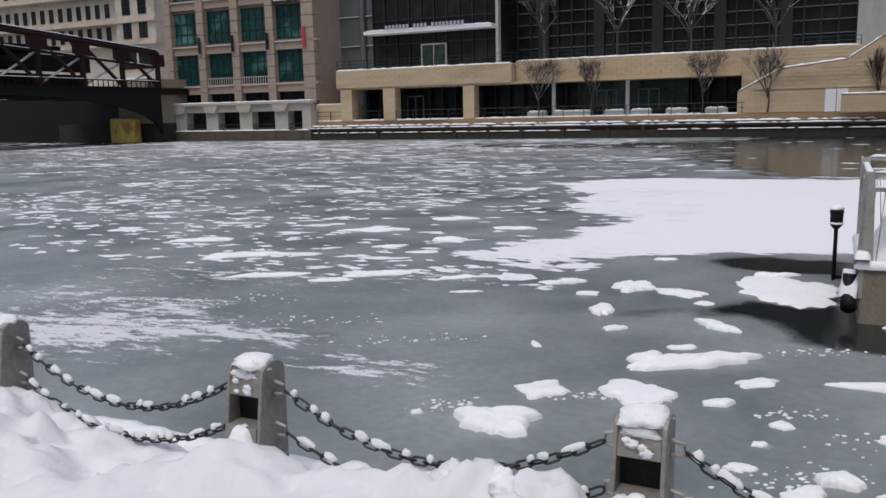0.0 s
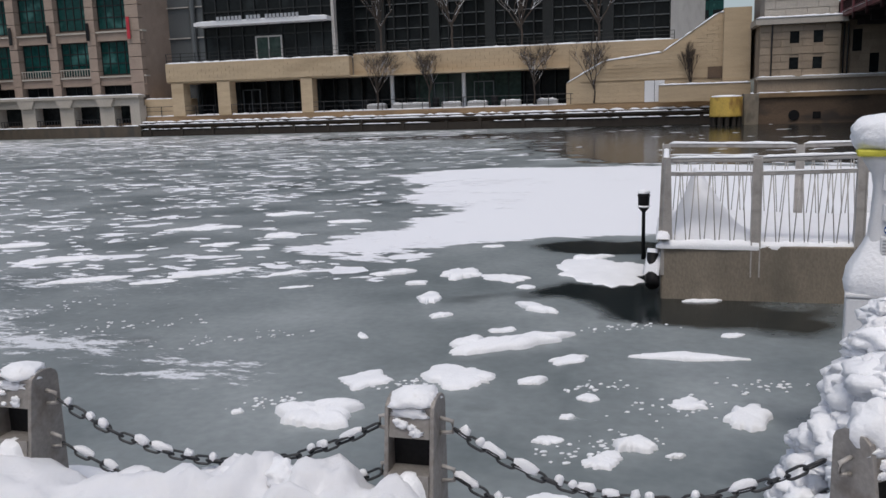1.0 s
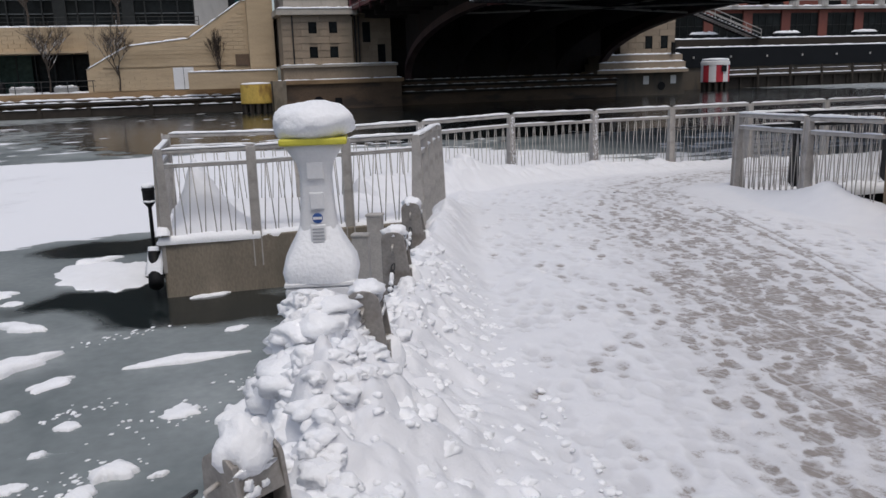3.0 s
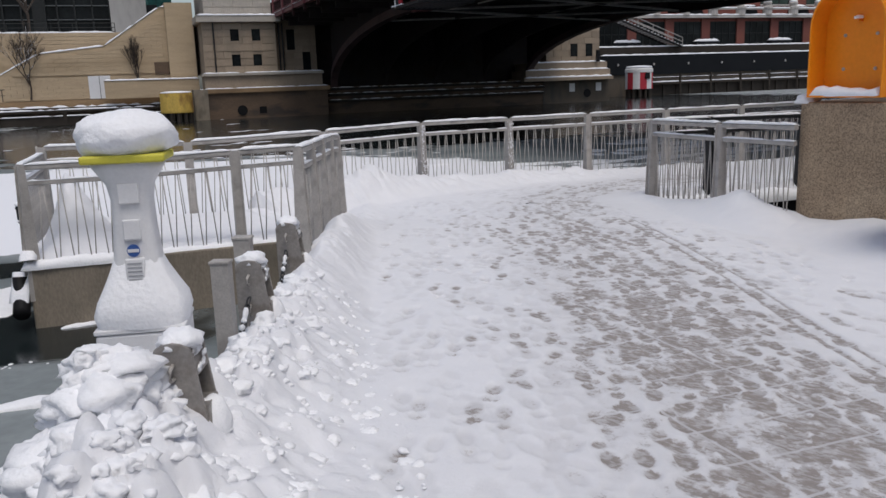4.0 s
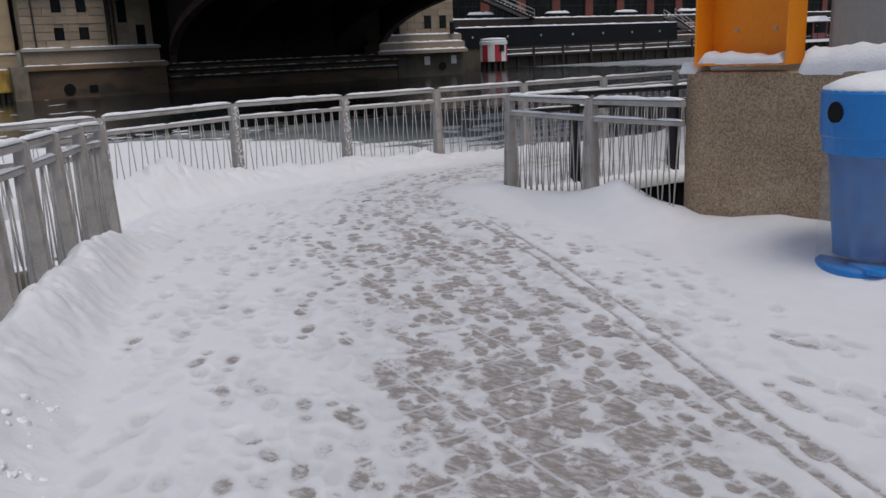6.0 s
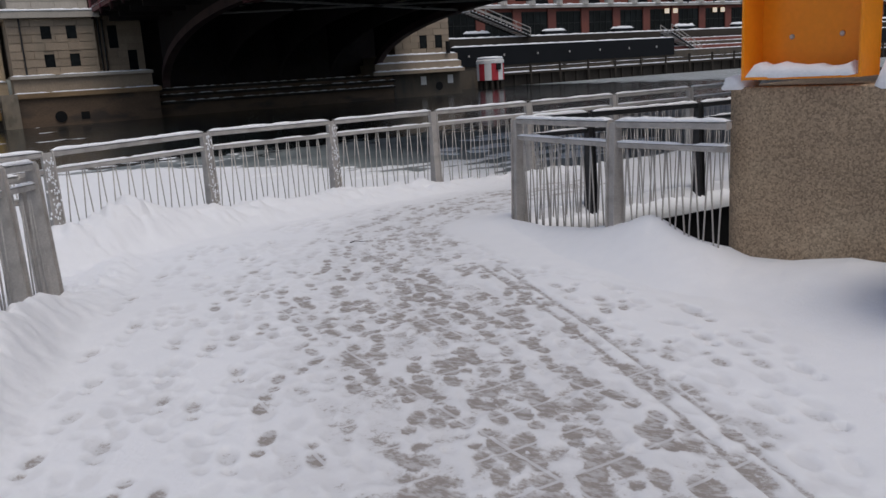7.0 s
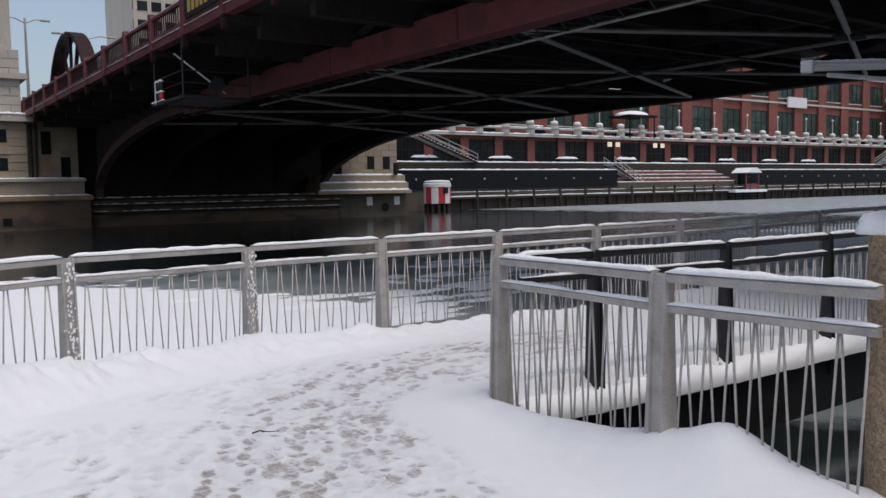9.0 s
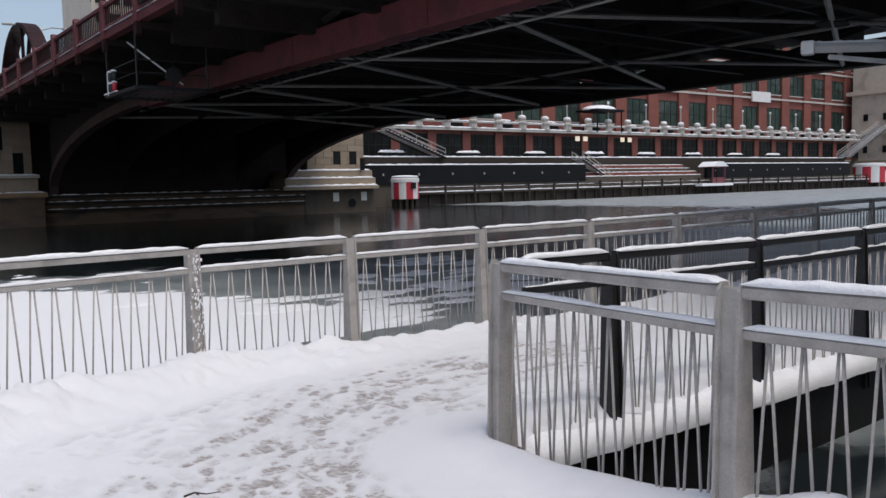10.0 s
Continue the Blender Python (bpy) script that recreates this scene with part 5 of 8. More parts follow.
# ---------------------------------------------------------------- power pedestal, posts, lamp
def power_pedestal():
    """White dockside utility pedestal: cabinet, waisted column, yellow band, dome of snow."""
    t = thing("power_pedestal", at(3.4, 3.72, 0, -36), "white dockside power pedestal with yellow band and snow dome", "pedestal")
    part("cabinet", Geo().box(-0.19, 0.19, -0.16, 0.16, -0.6, 0.50), WHITEPAINT, t, bevel=0.012)
    part("cabinet_lid", Geo().box(-0.195, 0.195, -0.165, 0.165, 0.503, 0.525), WHITEPAINT, t, bevel=0.006)
    g = Geo()
    lv = [(0.52, 0.19, 0.16), (0.58, 0.18, 0.15), (0.66, 0.13, 0.11), (0.78, 0.105, 0.09), (0.95, 0.09, 0.085), (1.08, 0.086, 0.083), (1.15, 0.098, 0.09), (1.21, 0.135, 0.115), (1.25, 0.16, 0.14)]
    v, f = [], []
    for z, a, b in lv:
        for j in range(24):
            q = 2 * math.pi * j / 24
            c, s_ = math.cos(q), math.sin(q)
            v.append((a * math.copysign(abs(c) ** 0.45, c), b * math.copysign(abs(s_) ** 0.45, s_), z))
    for i in range(len(lv) - 1):
        f += [(i * 24 + j, i * 24 + (j + 1) % 24, i * 24 + 24 + (j + 1) % 24, i * 24 + 24 + j) for j in range(24)]
    f += [tuple(range(23, -1, -1)), tuple((len(lv) - 1) * 24 + j for j in range(24))]
    part("column", g.add(v, f), WHITEPAINT, t, smooth=True)
    part("yellow_band", Geo().box(-0.175, 0.175, -0.15, 0.15, 1.25, 1.285), BAND, t, "yellow reflective band", bevel=0.01)
    g = Geo()
    g.blob((0.0, 0, 1.36), (0.215, 0.19, 0.115), 0.12, 1.5, -0.72, 4)
    part("snow_cap", g, SNOW, t, "thick dome of snow", True)
    g = Geo()
    v, f = [], []
    sk = [(0.52, 0.20, 0.17), (0.57, 0.208, 0.178), (0.63, 0.195, 0.165), (0.69, 0.16, 0.14), (0.76, 0.125, 0.11), (0.82, 0.10, 0.085)]
    for z, a, b in sk:
        for j in range(32):
            q = 2 * math.pi * j / 32
            c, s_ = math.cos(q), math.sin(q)
            w = 1 + 0.07 * noise.noise(Vector((c * 2, s_ * 2, z * 9)))
            v.append((a * w * math.copysign(abs(c) ** 0.55, c), b * w * math.copysign(abs(s_) ** 0.55, s_), z + 0.012 * noise.noise(Vector((c * 3, s_ * 3, 5)))))
    for i in range(len(sk) - 1):
        f += [(i * 32 + j, i * 32 + (j + 1) % 32, i * 32 + 32 + (j + 1) % 32, i * 32 + 32 + j) for j in range(32)]
    g.add(v, f)
    part("snow_skirt", g, SNOW, t, "snow heaped on the cabinet", True)
    for x, z0, z1, w in ((0.0, 1.07, 1.16, 0.09), (0.0, 0.91, 1.0, 0.075), (0.0, 0.70, 0.83, 0.08)):
        y = -0.108 if z0 < 0.8 else -0.09
        outlet = part("outlet_cover", Geo().box(x - w / 2, x + w / 2, y - 0.012, y + 0.03, z0, z1), WHITEPAINT, t, bevel=0.006)
        if z0 < 0.8:
            g = Geo()
            for i in range(6):
                g.box(x - 0.03, x + 0.03, y - 0.0145, y - 0.012, z0 + 0.015 + i * 0.018, z0 + 0.022 + i * 0.018)
            part("print", g, INK, outlet, "small grey print")
    part("round_sticker", Geo().lathe([(0.028, 0), (0.028, 0.004)], 20, Matrix.Translation((0, -0.108, 0.865)) @ Matrix.Rotation(radians(90), 4, 'X')), SIGNBLUE, t, "round dark blue sticker")
    part("sticker_band", Geo().box(-0.024, 0.024, -0.1145, -0.108, 0.858, 0.872), WHITEPAINT, t)


power_pedestal()
for x, y, h in ((4.46, 4.82, 0.46), (4.85, 5.16, 0.52)):
    single("mooring_post", Geo().box(-0.045, 0.045, -0.06, 0.06, -1.3, h).box(-0.052, 0.052, -0.067, 0.067, h - 0.015, h + 0.006), STEEL, "flat grey steel mooring post rising from the water", "post", at(x, y, 0, 40), "mooring posts", bevel=0.006)


def dock_light():
    t = thing("dock_light", at(5.75, 11.95, WATER_Z), "black dock lantern on a short post beside the platform", "lamp")
    part("pole", Geo().lathe([(0.03, 0), (0.028, 0.75), (0.04, 0.78)], 12), BLACK, t, smooth=True)
    part("bracket", Geo().box(-0.02, 0.3, -0.02, 0.02, 0.02, 0.07), BLACK, t)
    part("lantern", Geo().lathe([(0.05, 0.78), (0.085, 0.83), (0.09, 1.0), (0.10, 1.02), (0.08, 1.06)], 14), BLACK, t, smooth=True)
    part("snow_cap", Geo().blob((0, 0, 1.07), (0.095, 0.095, 0.05), 0.15, 1.5, -0.3), SNOW, t, "snow", True)
    part("snow_ring", Geo().blob((0, 0, 0.85), (0.10, 0.10, 0.03), 0.15, 1.5, -0.5), SNOW, t, "snow", True)


dock_light()


# ---------------------------------------------------------------- column, life-ring cabinet, litter bin
def rounded_rect(x0, x1, y0, y1, r, k=6):
    out = []
    for cx, cy, a0 in ((x1 - r, y0 + r, -90), (x1 - r, y1 - r, 0), (x0 + r, y1 - r, 90), (x0 + r, y0 + r, 180)):
        out += [(cx + r * math.cos(radians(a0 + 90 * i / k)), cy + r * math.sin(radians(a0 + 90 * i / k))) for i in range(k + 1)]
    return out


COL = at(10.86, 3.66, 0, -107)          # local x runs along the face, y into the column
def column():
    t = thing("bridge_column", COL, "brown exposed-aggregate concrete column with a snowy ledge", "column")
    part("plinth", Geo().prism(rounded_rect(0.0, 2.9, 0.0, 1.9, 0.2), -0.6, 1.2), AGG, t, bevel=0.015)
    part("shaft", Geo().prism(rounded_rect(1.15, 2.85, 0.3, 1.7, 0.06), 1.2, 6.6), CONC_GREY, t, "smooth grey concrete shaft", bevel=0.015)
    g = Geo()
    g.snow_strip((1.1, 0.15, 1.19), (2.9, 0.15, 1.19), 0.3, 0.19, 0.04, 0.0, 0.35)
    part("snow_ledge", g, SNOW, t, "thick snow on the ledge", True)
    part("snow_ledge", Geo().blob((0.1, 0.1, 1.2), (0.13, 0.13, 0.09), 0.2, 1.4, -0.2), SNOW, t, "snow", True)


column()


def life_ring_cabinet():
    """Open-fronted orange shell with an arched top."""
    t = thing("life_ring_cabinet", COL @ at(0.20, -0.06, 1.25, 0), "bright orange open life-ring cabinet dusted with snow", "life-ring cabinet")
    W, H = 0.83, 1.12
    arc = [(0.0, 0.0), (W, 0.0), (W, H - W / 2)] + [(W / 2 + W / 2 * math.cos(a), H - W / 2 + W / 2 * math.sin(a)) for a in [math.pi * i / 20 for i in range(1, 20)]] + [(0.0, H - W / 2)]
    part("back_panel", Geo().prism(arc, 0.25, 0.27, "y"), ORANGE, t)
    g = Geo()
    n = len(arc)
    cx, cz = W / 2, H / 2
    inner = [(cx + (x - cx) * 0.955, cz + (z - cz) * 0.965) for x, z in arc]
    v = [(x, 0.0, z) for x, z in arc] + [(x, 0.25, z) for x, z in arc] + [(x, 0.0, z) for x, z in inner] + [(x, 0.25, z) for x, z in inner]
    f = []
    for i in range(n):
        j = (i + 1) % n
        f += [(i, j, n + j, n + i), (2 * n + i, 3 * n + i, 3 * n + j, 2 * n + j), (i, 2 * n + i, 2 * n + j, j), (n + i, n + j, 3 * n + j, 3 * n + i)]
    part("shell", g.add(v, f), ORANGE, t, bevel=0.004)
    for x, z in ((0.24, 0.28), (W - 0.24, 0.28), (0.24, 0.62), (W - 0.24, 0.62)):
        part("bolt", Geo().lathe([(0.018, 0), (0.018, 0.01), (0.01, 0.014)], 8, Matrix.Translation((x, 0.25, z)) @ Matrix.Rotation(radians(90), 4, 'X')), STEEL, t)
    hook = part("hook", Geo().tube([(W / 2, 0.25, 0.76), (W / 2, 0.19, 0.76), (W / 2, 0.17, 0.79)], 0.012, 8), ORANGE, t, smooth=True)
    part("snow_cap", Geo().blob((W / 2, 0.19, 0.785), (0.045, 0.05, 0.025), 0.2, 1.5, -0.4), SNOW, hook, "snow", True)
    g = Geo()
    g.snow_strip((0.03, 0.10, 0.02), (W - 0.03, 0.10, 0.02), 0.2, 0.075, 0.05)
    part("snow_drift", g, SNOW, t, "snow on the cabinet floor", True)
    g = Geo()
    for i in range(5, 13):
        a = math.pi * i / 17
        g.blob((W / 2 + W / 2 * math.cos(a), 0.13, H - W / 2 + W / 2 * math.sin(a) + 0.012), (0.06, 0.11, 0.03), 0.2, 1.5, -0.6, 2)
    part("snow_cap", g, SNOW, t, "snow", True)


life_ring_cabinet()


def litter_bin():
    """Blue domed bin with a clear plastic shell, a liner inside and a side door."""
    t = thing("litter_bin", at(9.63, 1.9, float(deck_z(9.6, 1.8)) + 0.10, 30) @ Matrix.Diagonal((1.17, 1.17, 1.285, 1)), "blue litter bin with clear plastic body and snow-topped hood", "litter bin")
    R = 0.30
    part("base", Geo().lathe([(R + 0.004, -0.12), (R + 0.004, 0.0), (R - 0.02, 0.012)], 32), BLUE, t, smooth=False, bevel=0.005)
    part("foot_lip", Geo().prism([(-0.33, 0.04), (-0.335, 0.10), (-0.29, 0.15), (-0.1, 0.18), (-0.1, -0.10), (-0.29, -0.06)][::-1], 0.0, 0.03), BLUE, t, bevel=0.008)
    g = Geo()
    k = 32
    v = [(R * math.cos(2 * math.pi * j / k), R * math.sin(2 * math.pi * j / k), z) for z in (0.0, 0.60) for j in range(k)]
    f = [(j, (j + 1) % k, k + (j + 1) % k, k + j) for j in range(k)]
    clear = part("clear_shell", g.add(v, f), CLEAR, t, "scuffed clear plastic shell", smooth=True)
    clear.visible_shadow = False
    g = Geo()
    prof = [(0.15, 0.03), (0.215, 0.05), (0.24, 0.3), (0.26, 0.5), (0.275, 0.6)]
    v = []
    for r, z in prof:
        for j in range(48):
            a = 2 * math.pi * j / 48
            w = 1 + 0.035 * math.sin(9 * a) + 0.02 * math.sin(17 * a + z * 9)
            v.append((r * w * math.cos(a), r * w * math.sin(a), z))
    f = [(i * 48 + j, i * 48 + (j + 1) % 48, i * 48 + 48 + (j + 1) % 48, i * 48 + 48 + j) for i in range(len(prof) - 1) for j in range(48)]
    part("liner", g.add(v, f), BLUEBAG, t, "hanging translucent blue liner", smooth=True)
    for a in (246, 264):
        part("door_post", Geo().box(R - 0.015, R + 0.012, -0.03, 0.03, 0.04, 0.6, Matrix.Rotation(radians(a - 60), 4, 'Z')), BLUE, t)
    part("door_latch", Geo().box(R + 0.005, R + 0.025, -0.02, 0.02, 0.22, 0.36, Matrix.Rotation(radians(190), 4, 'Z')), BLACK, t, "black latch", bevel=0.004)
    hood = part("hood", Geo().lathe([(R + 0.005, 0.58), (R + 0.012, 0.66), (R + 0.015, 0.665), (R + 0.022, 0.67), (R + 0.03, 0.88), (R + 0.02, 0.895)], 40), BLUE, t, smooth=False)
    part("opening", Geo().lathe([(0.052, 0), (0.052, 0.02)], 20, Matrix.Rotation(radians(110), 4, 'Z') @ Matrix.Translation((R + 0.014, 0, 0.79)) @ Matrix.Rotation(radians(86), 4, 'Y')), BLACK, hood, "round dark opening")
    g = Geo()
    g.lathe([(R + 0.022, 0.89), (R + 0.02, 0.905), (R - 0.06, 0.94), (R - 0.16, 0.965), (0.03, 0.98)], 32)
    part("snow_cap", g, SNOW, t, "smooth cap of snow", True)


litter_bin()
single("twig", Geo().tube([(0, 0, 0), (0.05, 0.02, 0.012), (0.11, 0.015, 0.004), (0.17, 0.05, 0.0)], 0.006, 6, 0.002).tube([(0.05, 0.02, 0.012), (0.08, -0.02, 0.015)], 0.004, 5), TWIG, "dark twig lying on the snow", "twig", at(10.67, 7.18, float(deck_z(10.67, 7.18)) + 0.03, -60), smooth=True)


def service_arm():
    """A pale boom with a lower strut, carried on a mast at the walkway's edge."""
    t = thing("service_arm", at(26.4, -0.4, -0.3), "pale grey service boom on a mast under the bridge", "service arm")
    a, b = Vector((-4.2, 5.45, 3.72)), Vector((0, 0, 3.9))
    part("boom", Geo().tube([a, b], 0.09, 4), WHITESTRIPE, t)
    part("strut", Geo().tube([a + Vector((0.2, -0.3, -0.15)), b + Vector((0, 0, -0.75))], 0.04, 4), WHITESTRIPE, t)
    part("end_plate", Geo().box(a.x - 0.1, a.x + 0.08, a.y - 0.1, a.y + 0.1, a.z - 0.12, a.z + 0.10), WHITESTRIPE, t, bevel=0.03)
    part("mast", Geo().box(-0.15, 0.15, -0.15, 0.15, -0.6, 4.1), CONC_GREY, t)
    part("snow_cap", Geo().snow_strip(a + Vector((0, 0, 0.06)), b + Vector((0, 0, 0.06)), 0.12, 0.04), SNOW, t, "snow", True)


service_arm()

# ---------------------------------------------------------------- far bank, west of the bridge
def masonry(name, parent, s0, s1, n0, n1, z0, z1, course, length, material, holes=(), depth=0.12):
    """A wall face of coursed blocks with open joints, in front of a core; holes are (s0, s1, z0, z1)."""
    part("core", Geo().box(s0 + 0.05, s1 - 0.05, n0 + depth * 0.6, n1, z0, z1), material, parent)
    rows = max(1, round((z1 - z0) / course))
    ch = (z1 - z0) / rows
    gap = 0.045
    for r in range(rows):
        a, b = z0 + r * ch + gap / 2, z0 + (r + 1) * ch - gap / 2
        cuts = [s0]
        x = s0 + length * (0.5 if r % 2 else 1.0)
        while x < s1 - 0.3 * length:
            cuts.append(x)
            x += length
        cuts.append(s1)
        for u0, u1 in zip(cuts, cuts[1:]):
            spans = [(u0 + gap / 2, u1 - gap / 2)]
            for h0, h1, hz0, hz1 in holes:
                if hz0 < (a + b) / 2 < hz1:
                    nxt = []
                    for q0, q1 in spans:
                        if h1 <= q0 or h0 >= q1:
                            nxt.append((q0, q1))
                        else:
                            nxt += [(p, q) for p, q in ((q0, h0), (h1, q1)) if q - p > 0.08]
                    spans = nxt
            for q0, q1 in spans:
                part("stone", Geo().box(q0, q1, n0, n0 + depth, a, b), material, parent)


def window_in(parent, s0, s1, n, z0, z1, pane_mat, cols=2, rows=2, frame=0.08, frame_mat=None, depth=0.12, sill=None):
    """A window: glazed pane, frame with bars standing proud, optional sill."""
    fm = frame_mat or MULLION
    w = part("window", Geo().box(s0, s1, n + 0.04, n + 0.10, z0, z1), pane_mat, parent)
    g = Geo()
    for i in range(cols + 1):
        x = s0 + (s1 - s0) * i / cols
        g.box(x - frame / 2, x + frame / 2, n - 0.03, n + 0.04, z0, z1)
    for i in range(rows + 1):
        z = z0 + (z1 - z0) * i / rows
        g.box(s0, s1, n - 0.02, n + 0.035, z - frame / 2, z + frame / 2)
    part("window_frame", g, fm, w)
    if sill:
        part("sill", Geo().box(s0 - 0.15, s1 + 0.15, n - 0.22, n, z0 - 0.2, z0 - 0.02), sill, w)


def west_quay():
    t = thing("quay", far(0, 75, 0), "stained stepped quay wall with snow along its ledges", "quay", kind="structure")
    part("wall", Geo().box(-150, 8, 0.5, 3, -2.5, 0.45), QUAY, t)
    part("fender", Geo().box(-51, 8, 0.0, 0.6, -2.5, -0.25), TIMBER, t, "dark wet fender timbers")
    part("coping", Geo().box(-51, 8, 1.0, 3.5, 0.45, 1.0), RUST, t)
    part("promenade", Geo().box(-150, 8, 3.0, 14, -2.5, 1.02), CONC_GREY, t)
    for a, b, n, z, h in ((-51, 8, 0.55, 0.46, 0.09), (-51, 8, 1.6, 1.0, 0.10), (-51, -20, 0.2, -0.24, 0.06), (-14, 7, 0.2, -0.24, 0.06), (-51, 8, 0.2, 0.25, 0.07)):
        part("snow_ledge", Geo().snow_strip((a, n, z), (b, n, z), 0.6, h * 1.4, 0.35, gaps=0.3 if z < 0.9 else 0), SNOW_FAR, t, "snow", True)
    part("snow_cover", Geo().box(-51, 8, 3.0, 13, 1.02, 1.10), SNOW_FAR, t, "snow")
    for i in range(15):
        x = -50 + i * 3.9 + random.uniform(-0.6, 0.6)
        part("fender_post", Geo().box(x, x + 0.3, -0.14, 0.05, -2, -0.1 if i % 3 else 0.2), TIMBER, t)
    part("waler", Geo().box(-51, 8, -0.1, 0.5, 0.08, 0.24), TIMBER, t)


west_quay()


def quay_railing():
    t = thing("railing", far(-51, 76.2, 1.05), "thin metal railing along the far quay", "railing")
    part("top_rail", Geo().tube([(0, 0, 0.95), (58, 0, 0.95)], 0.03, 6), DARKSTEEL, t)
    part("lower_rail", Geo().tube([(0, 0, 0.5), (58, 0, 0.5)], 0.02, 6), DARKSTEEL, t)
    for i in range(30):
        part("post", Geo().box(i * 2 - 0.03, i * 2 + 0.03, -0.03, 0.03, 0, 0.97), DARKSTEEL, t)


quay_railing()
for i, s in enumerate((-25.8, -23.2, -21.4, -18.3, -15.8, -12.6, -9.2, -6.4, -3.6)):
    b_ = thing("planter_bench", far(s, 77.0, 1.08), "long concrete bench buried under snow", "bench", "snowy benches on the far quay")
    part("seat", Geo().box(-0.95, 0.95, -0.3, 0.3, 0, 0.42), CONC_GREY, b_, bevel=0.03)
    part("snow_cap", Geo().snow_strip((-0.95, 0, 0.42), (0.95, 0, 0.42), 0.62, 0.16, 0.15), SNOW_FAR, b_, "snow", True)
for s in (-26.9, -19.9, -14.2, -1.5):
    single("litter_bin", Geo().lathe([(0.28, 0), (0.33, 0.1), (0.33, 0.9), (0.2, 1.0)], 14), BLACK, "dark cylindrical litter bin on the snowy quay", "litter bin", far(s, 77.2, 1.08), "far litter bins", smooth=True)


def terracotta_building():
    t = thing("office_building", far(-61.3, 76, 0), "pinkish stone office building with large teal windows", "building")
    L, R = -10.4, 10.4
    # arcade along the water
    a = part("arcade", Geo().box(L - 1.6, R + 0.2, -1.0, -0.2, 2.25, 3.05), STONE_PALE, t, "pale stone arcade over the water")
    part("cornice", Geo().box(L - 1.8, R + 0.4, -1.35, -0.1, 3.05, 3.3), STONE_PALE, a)
    part("snow_cap", Geo().snow_strip((L - 1.8, -0.7, 3.3), (R + 0.4, -0.7, 3.3), 1.0, 0.12, 0.5), SNOW_FAR, a, "snow", True)
    for x in (-11.2, -7.6, -2.95, 1.85, 6.7, 10.0):
        w = 0.55 if abs(x) > 9 else 0.85
        part("pier", Geo().box(x - w, x + w, -1.0, 0.2, -0.3, 2.25), STONE_PALE, a)
        if abs(x) < 9:
            part("bracket", Geo().prism([(-1.1, 3.05), (-0.7, 2.2), (0.7, 2.2), (1.1, 3.05)], -1.3, -1.0, "y", Matrix.Translation((x, 0, 0))), STONE_PALE, a)
    part("base", Geo().box(L - 1.6, R + 0.2, -1.2, 0.4, -2.2, 0.15), CONC_DARK, a)
    part("snow_ledge", Geo().snow_strip((L - 1.6, -1.0, 0.15), (R, -1.0, 0.15), 0.45, 0.1, 0.5, gaps=0.2), SNOW_FAR, a, "snow", True)
    part("void", Geo().box(L - 1.4, R, 0.6, 0.8, 0.1, 2.3), GLASS_DARK, a)
    for x0 in (-10.5, -6.4, -1.8, 3.0, 7.9):
        g = Geo()
        g.box(x0 - 0.2, x0 + 2.6, -0.95, -0.9, 0.85, 0.92)
        for k in range(9):
            g.box(x0 - 0.2 + k * 0.35, x0 - 0.15 + k * 0.35, -0.95, -0.9, 0.15, 0.9)
        part("grille", g, DARKSTEEL, a)
    # building proper
    part("body", Geo().box(L, R, 1.3, 30, 2.0, 40), TERRA, t)
    bays = ((-9.6, -5.75), (-4.5, -0.75), (0.35, 4.1), (5.15, 8.9))
    for z in (4.75, 9.3, 14.4, 19.6, 24.8, 30.0):
        part("spandrel", Geo().box(L - 0.1, R + 0.1, 0.75, 1.35, z - 0.35, z + 0.45), TERRA, t)
        part("string_course", Geo().box(L - 0.25, R + 0.25, 0.55, 1.35, z + 0.45, z + 0.62), STONE_PALE, t)
    xs = [L] + [(a1 + b0) / 2 for (_, a1), (b0, _) in zip(bays, bays[1:])] + [R]
    for i, x in enumerate(xs):
        w = 0.5 if i not in (0, 4) else 0.45 if i == 0 else 0.75
        x = x + (w if i == 0 else -w if i == 4 else 0)
        for k in range(26):
            z = 3.3 + k * 1.3
            part("pilaster_block", Geo().box(x - w, x + w, 0.45, 1.4, z + 0.03, z + 1.27), TERRA, t)
    for (x0, x1) in bays:
        window_in(t, x0, x1, 1.2, 3.35, 4.35, GLASS_DARK, 3, 1)
        for z0, z1 in ((5.55, 8.9), (10.2, 13.7), (15.2, 18.9), (20.4, 24.0), (25.6, 29.2)):
            window_in(t, x0, x1, 1.2, z0, z1, GLASS_TEAL, 4, 3, 0.1)
    for i, x in enumerate((-5.2, -0.4, 4.4)):
        f = part("banner", Geo().box(x - 0.18, x + 0.18, 0.2, 0.26, 9.0, 10.8), BLACK if i else MULLION, t, "narrow dark banner")
    part("banner", Geo().box(9.1, 9.45, 0.2, 0.26, 9.0, 11.2), REDSTRIPE, t, "narrow red banner")
    sign = part("sign", Geo().box(5.2, 8.6, 0.3, 0.42, 13.9, 14.6), MULLION, t, "dark sign with pale marks")
    part("mark", Geo().box(5.5, 7.4, 0.27, 0.3, 14.1, 14.35), WHITEPAINT, sign)
    part("mark", Geo().lathe([(0.28, 0), (0.28, 0.03)], 16, Matrix.Translation((8.1, 0.3, 14.25)) @ Matrix.Rotation(radians(90), 4, 'X')), BLUE, sign)
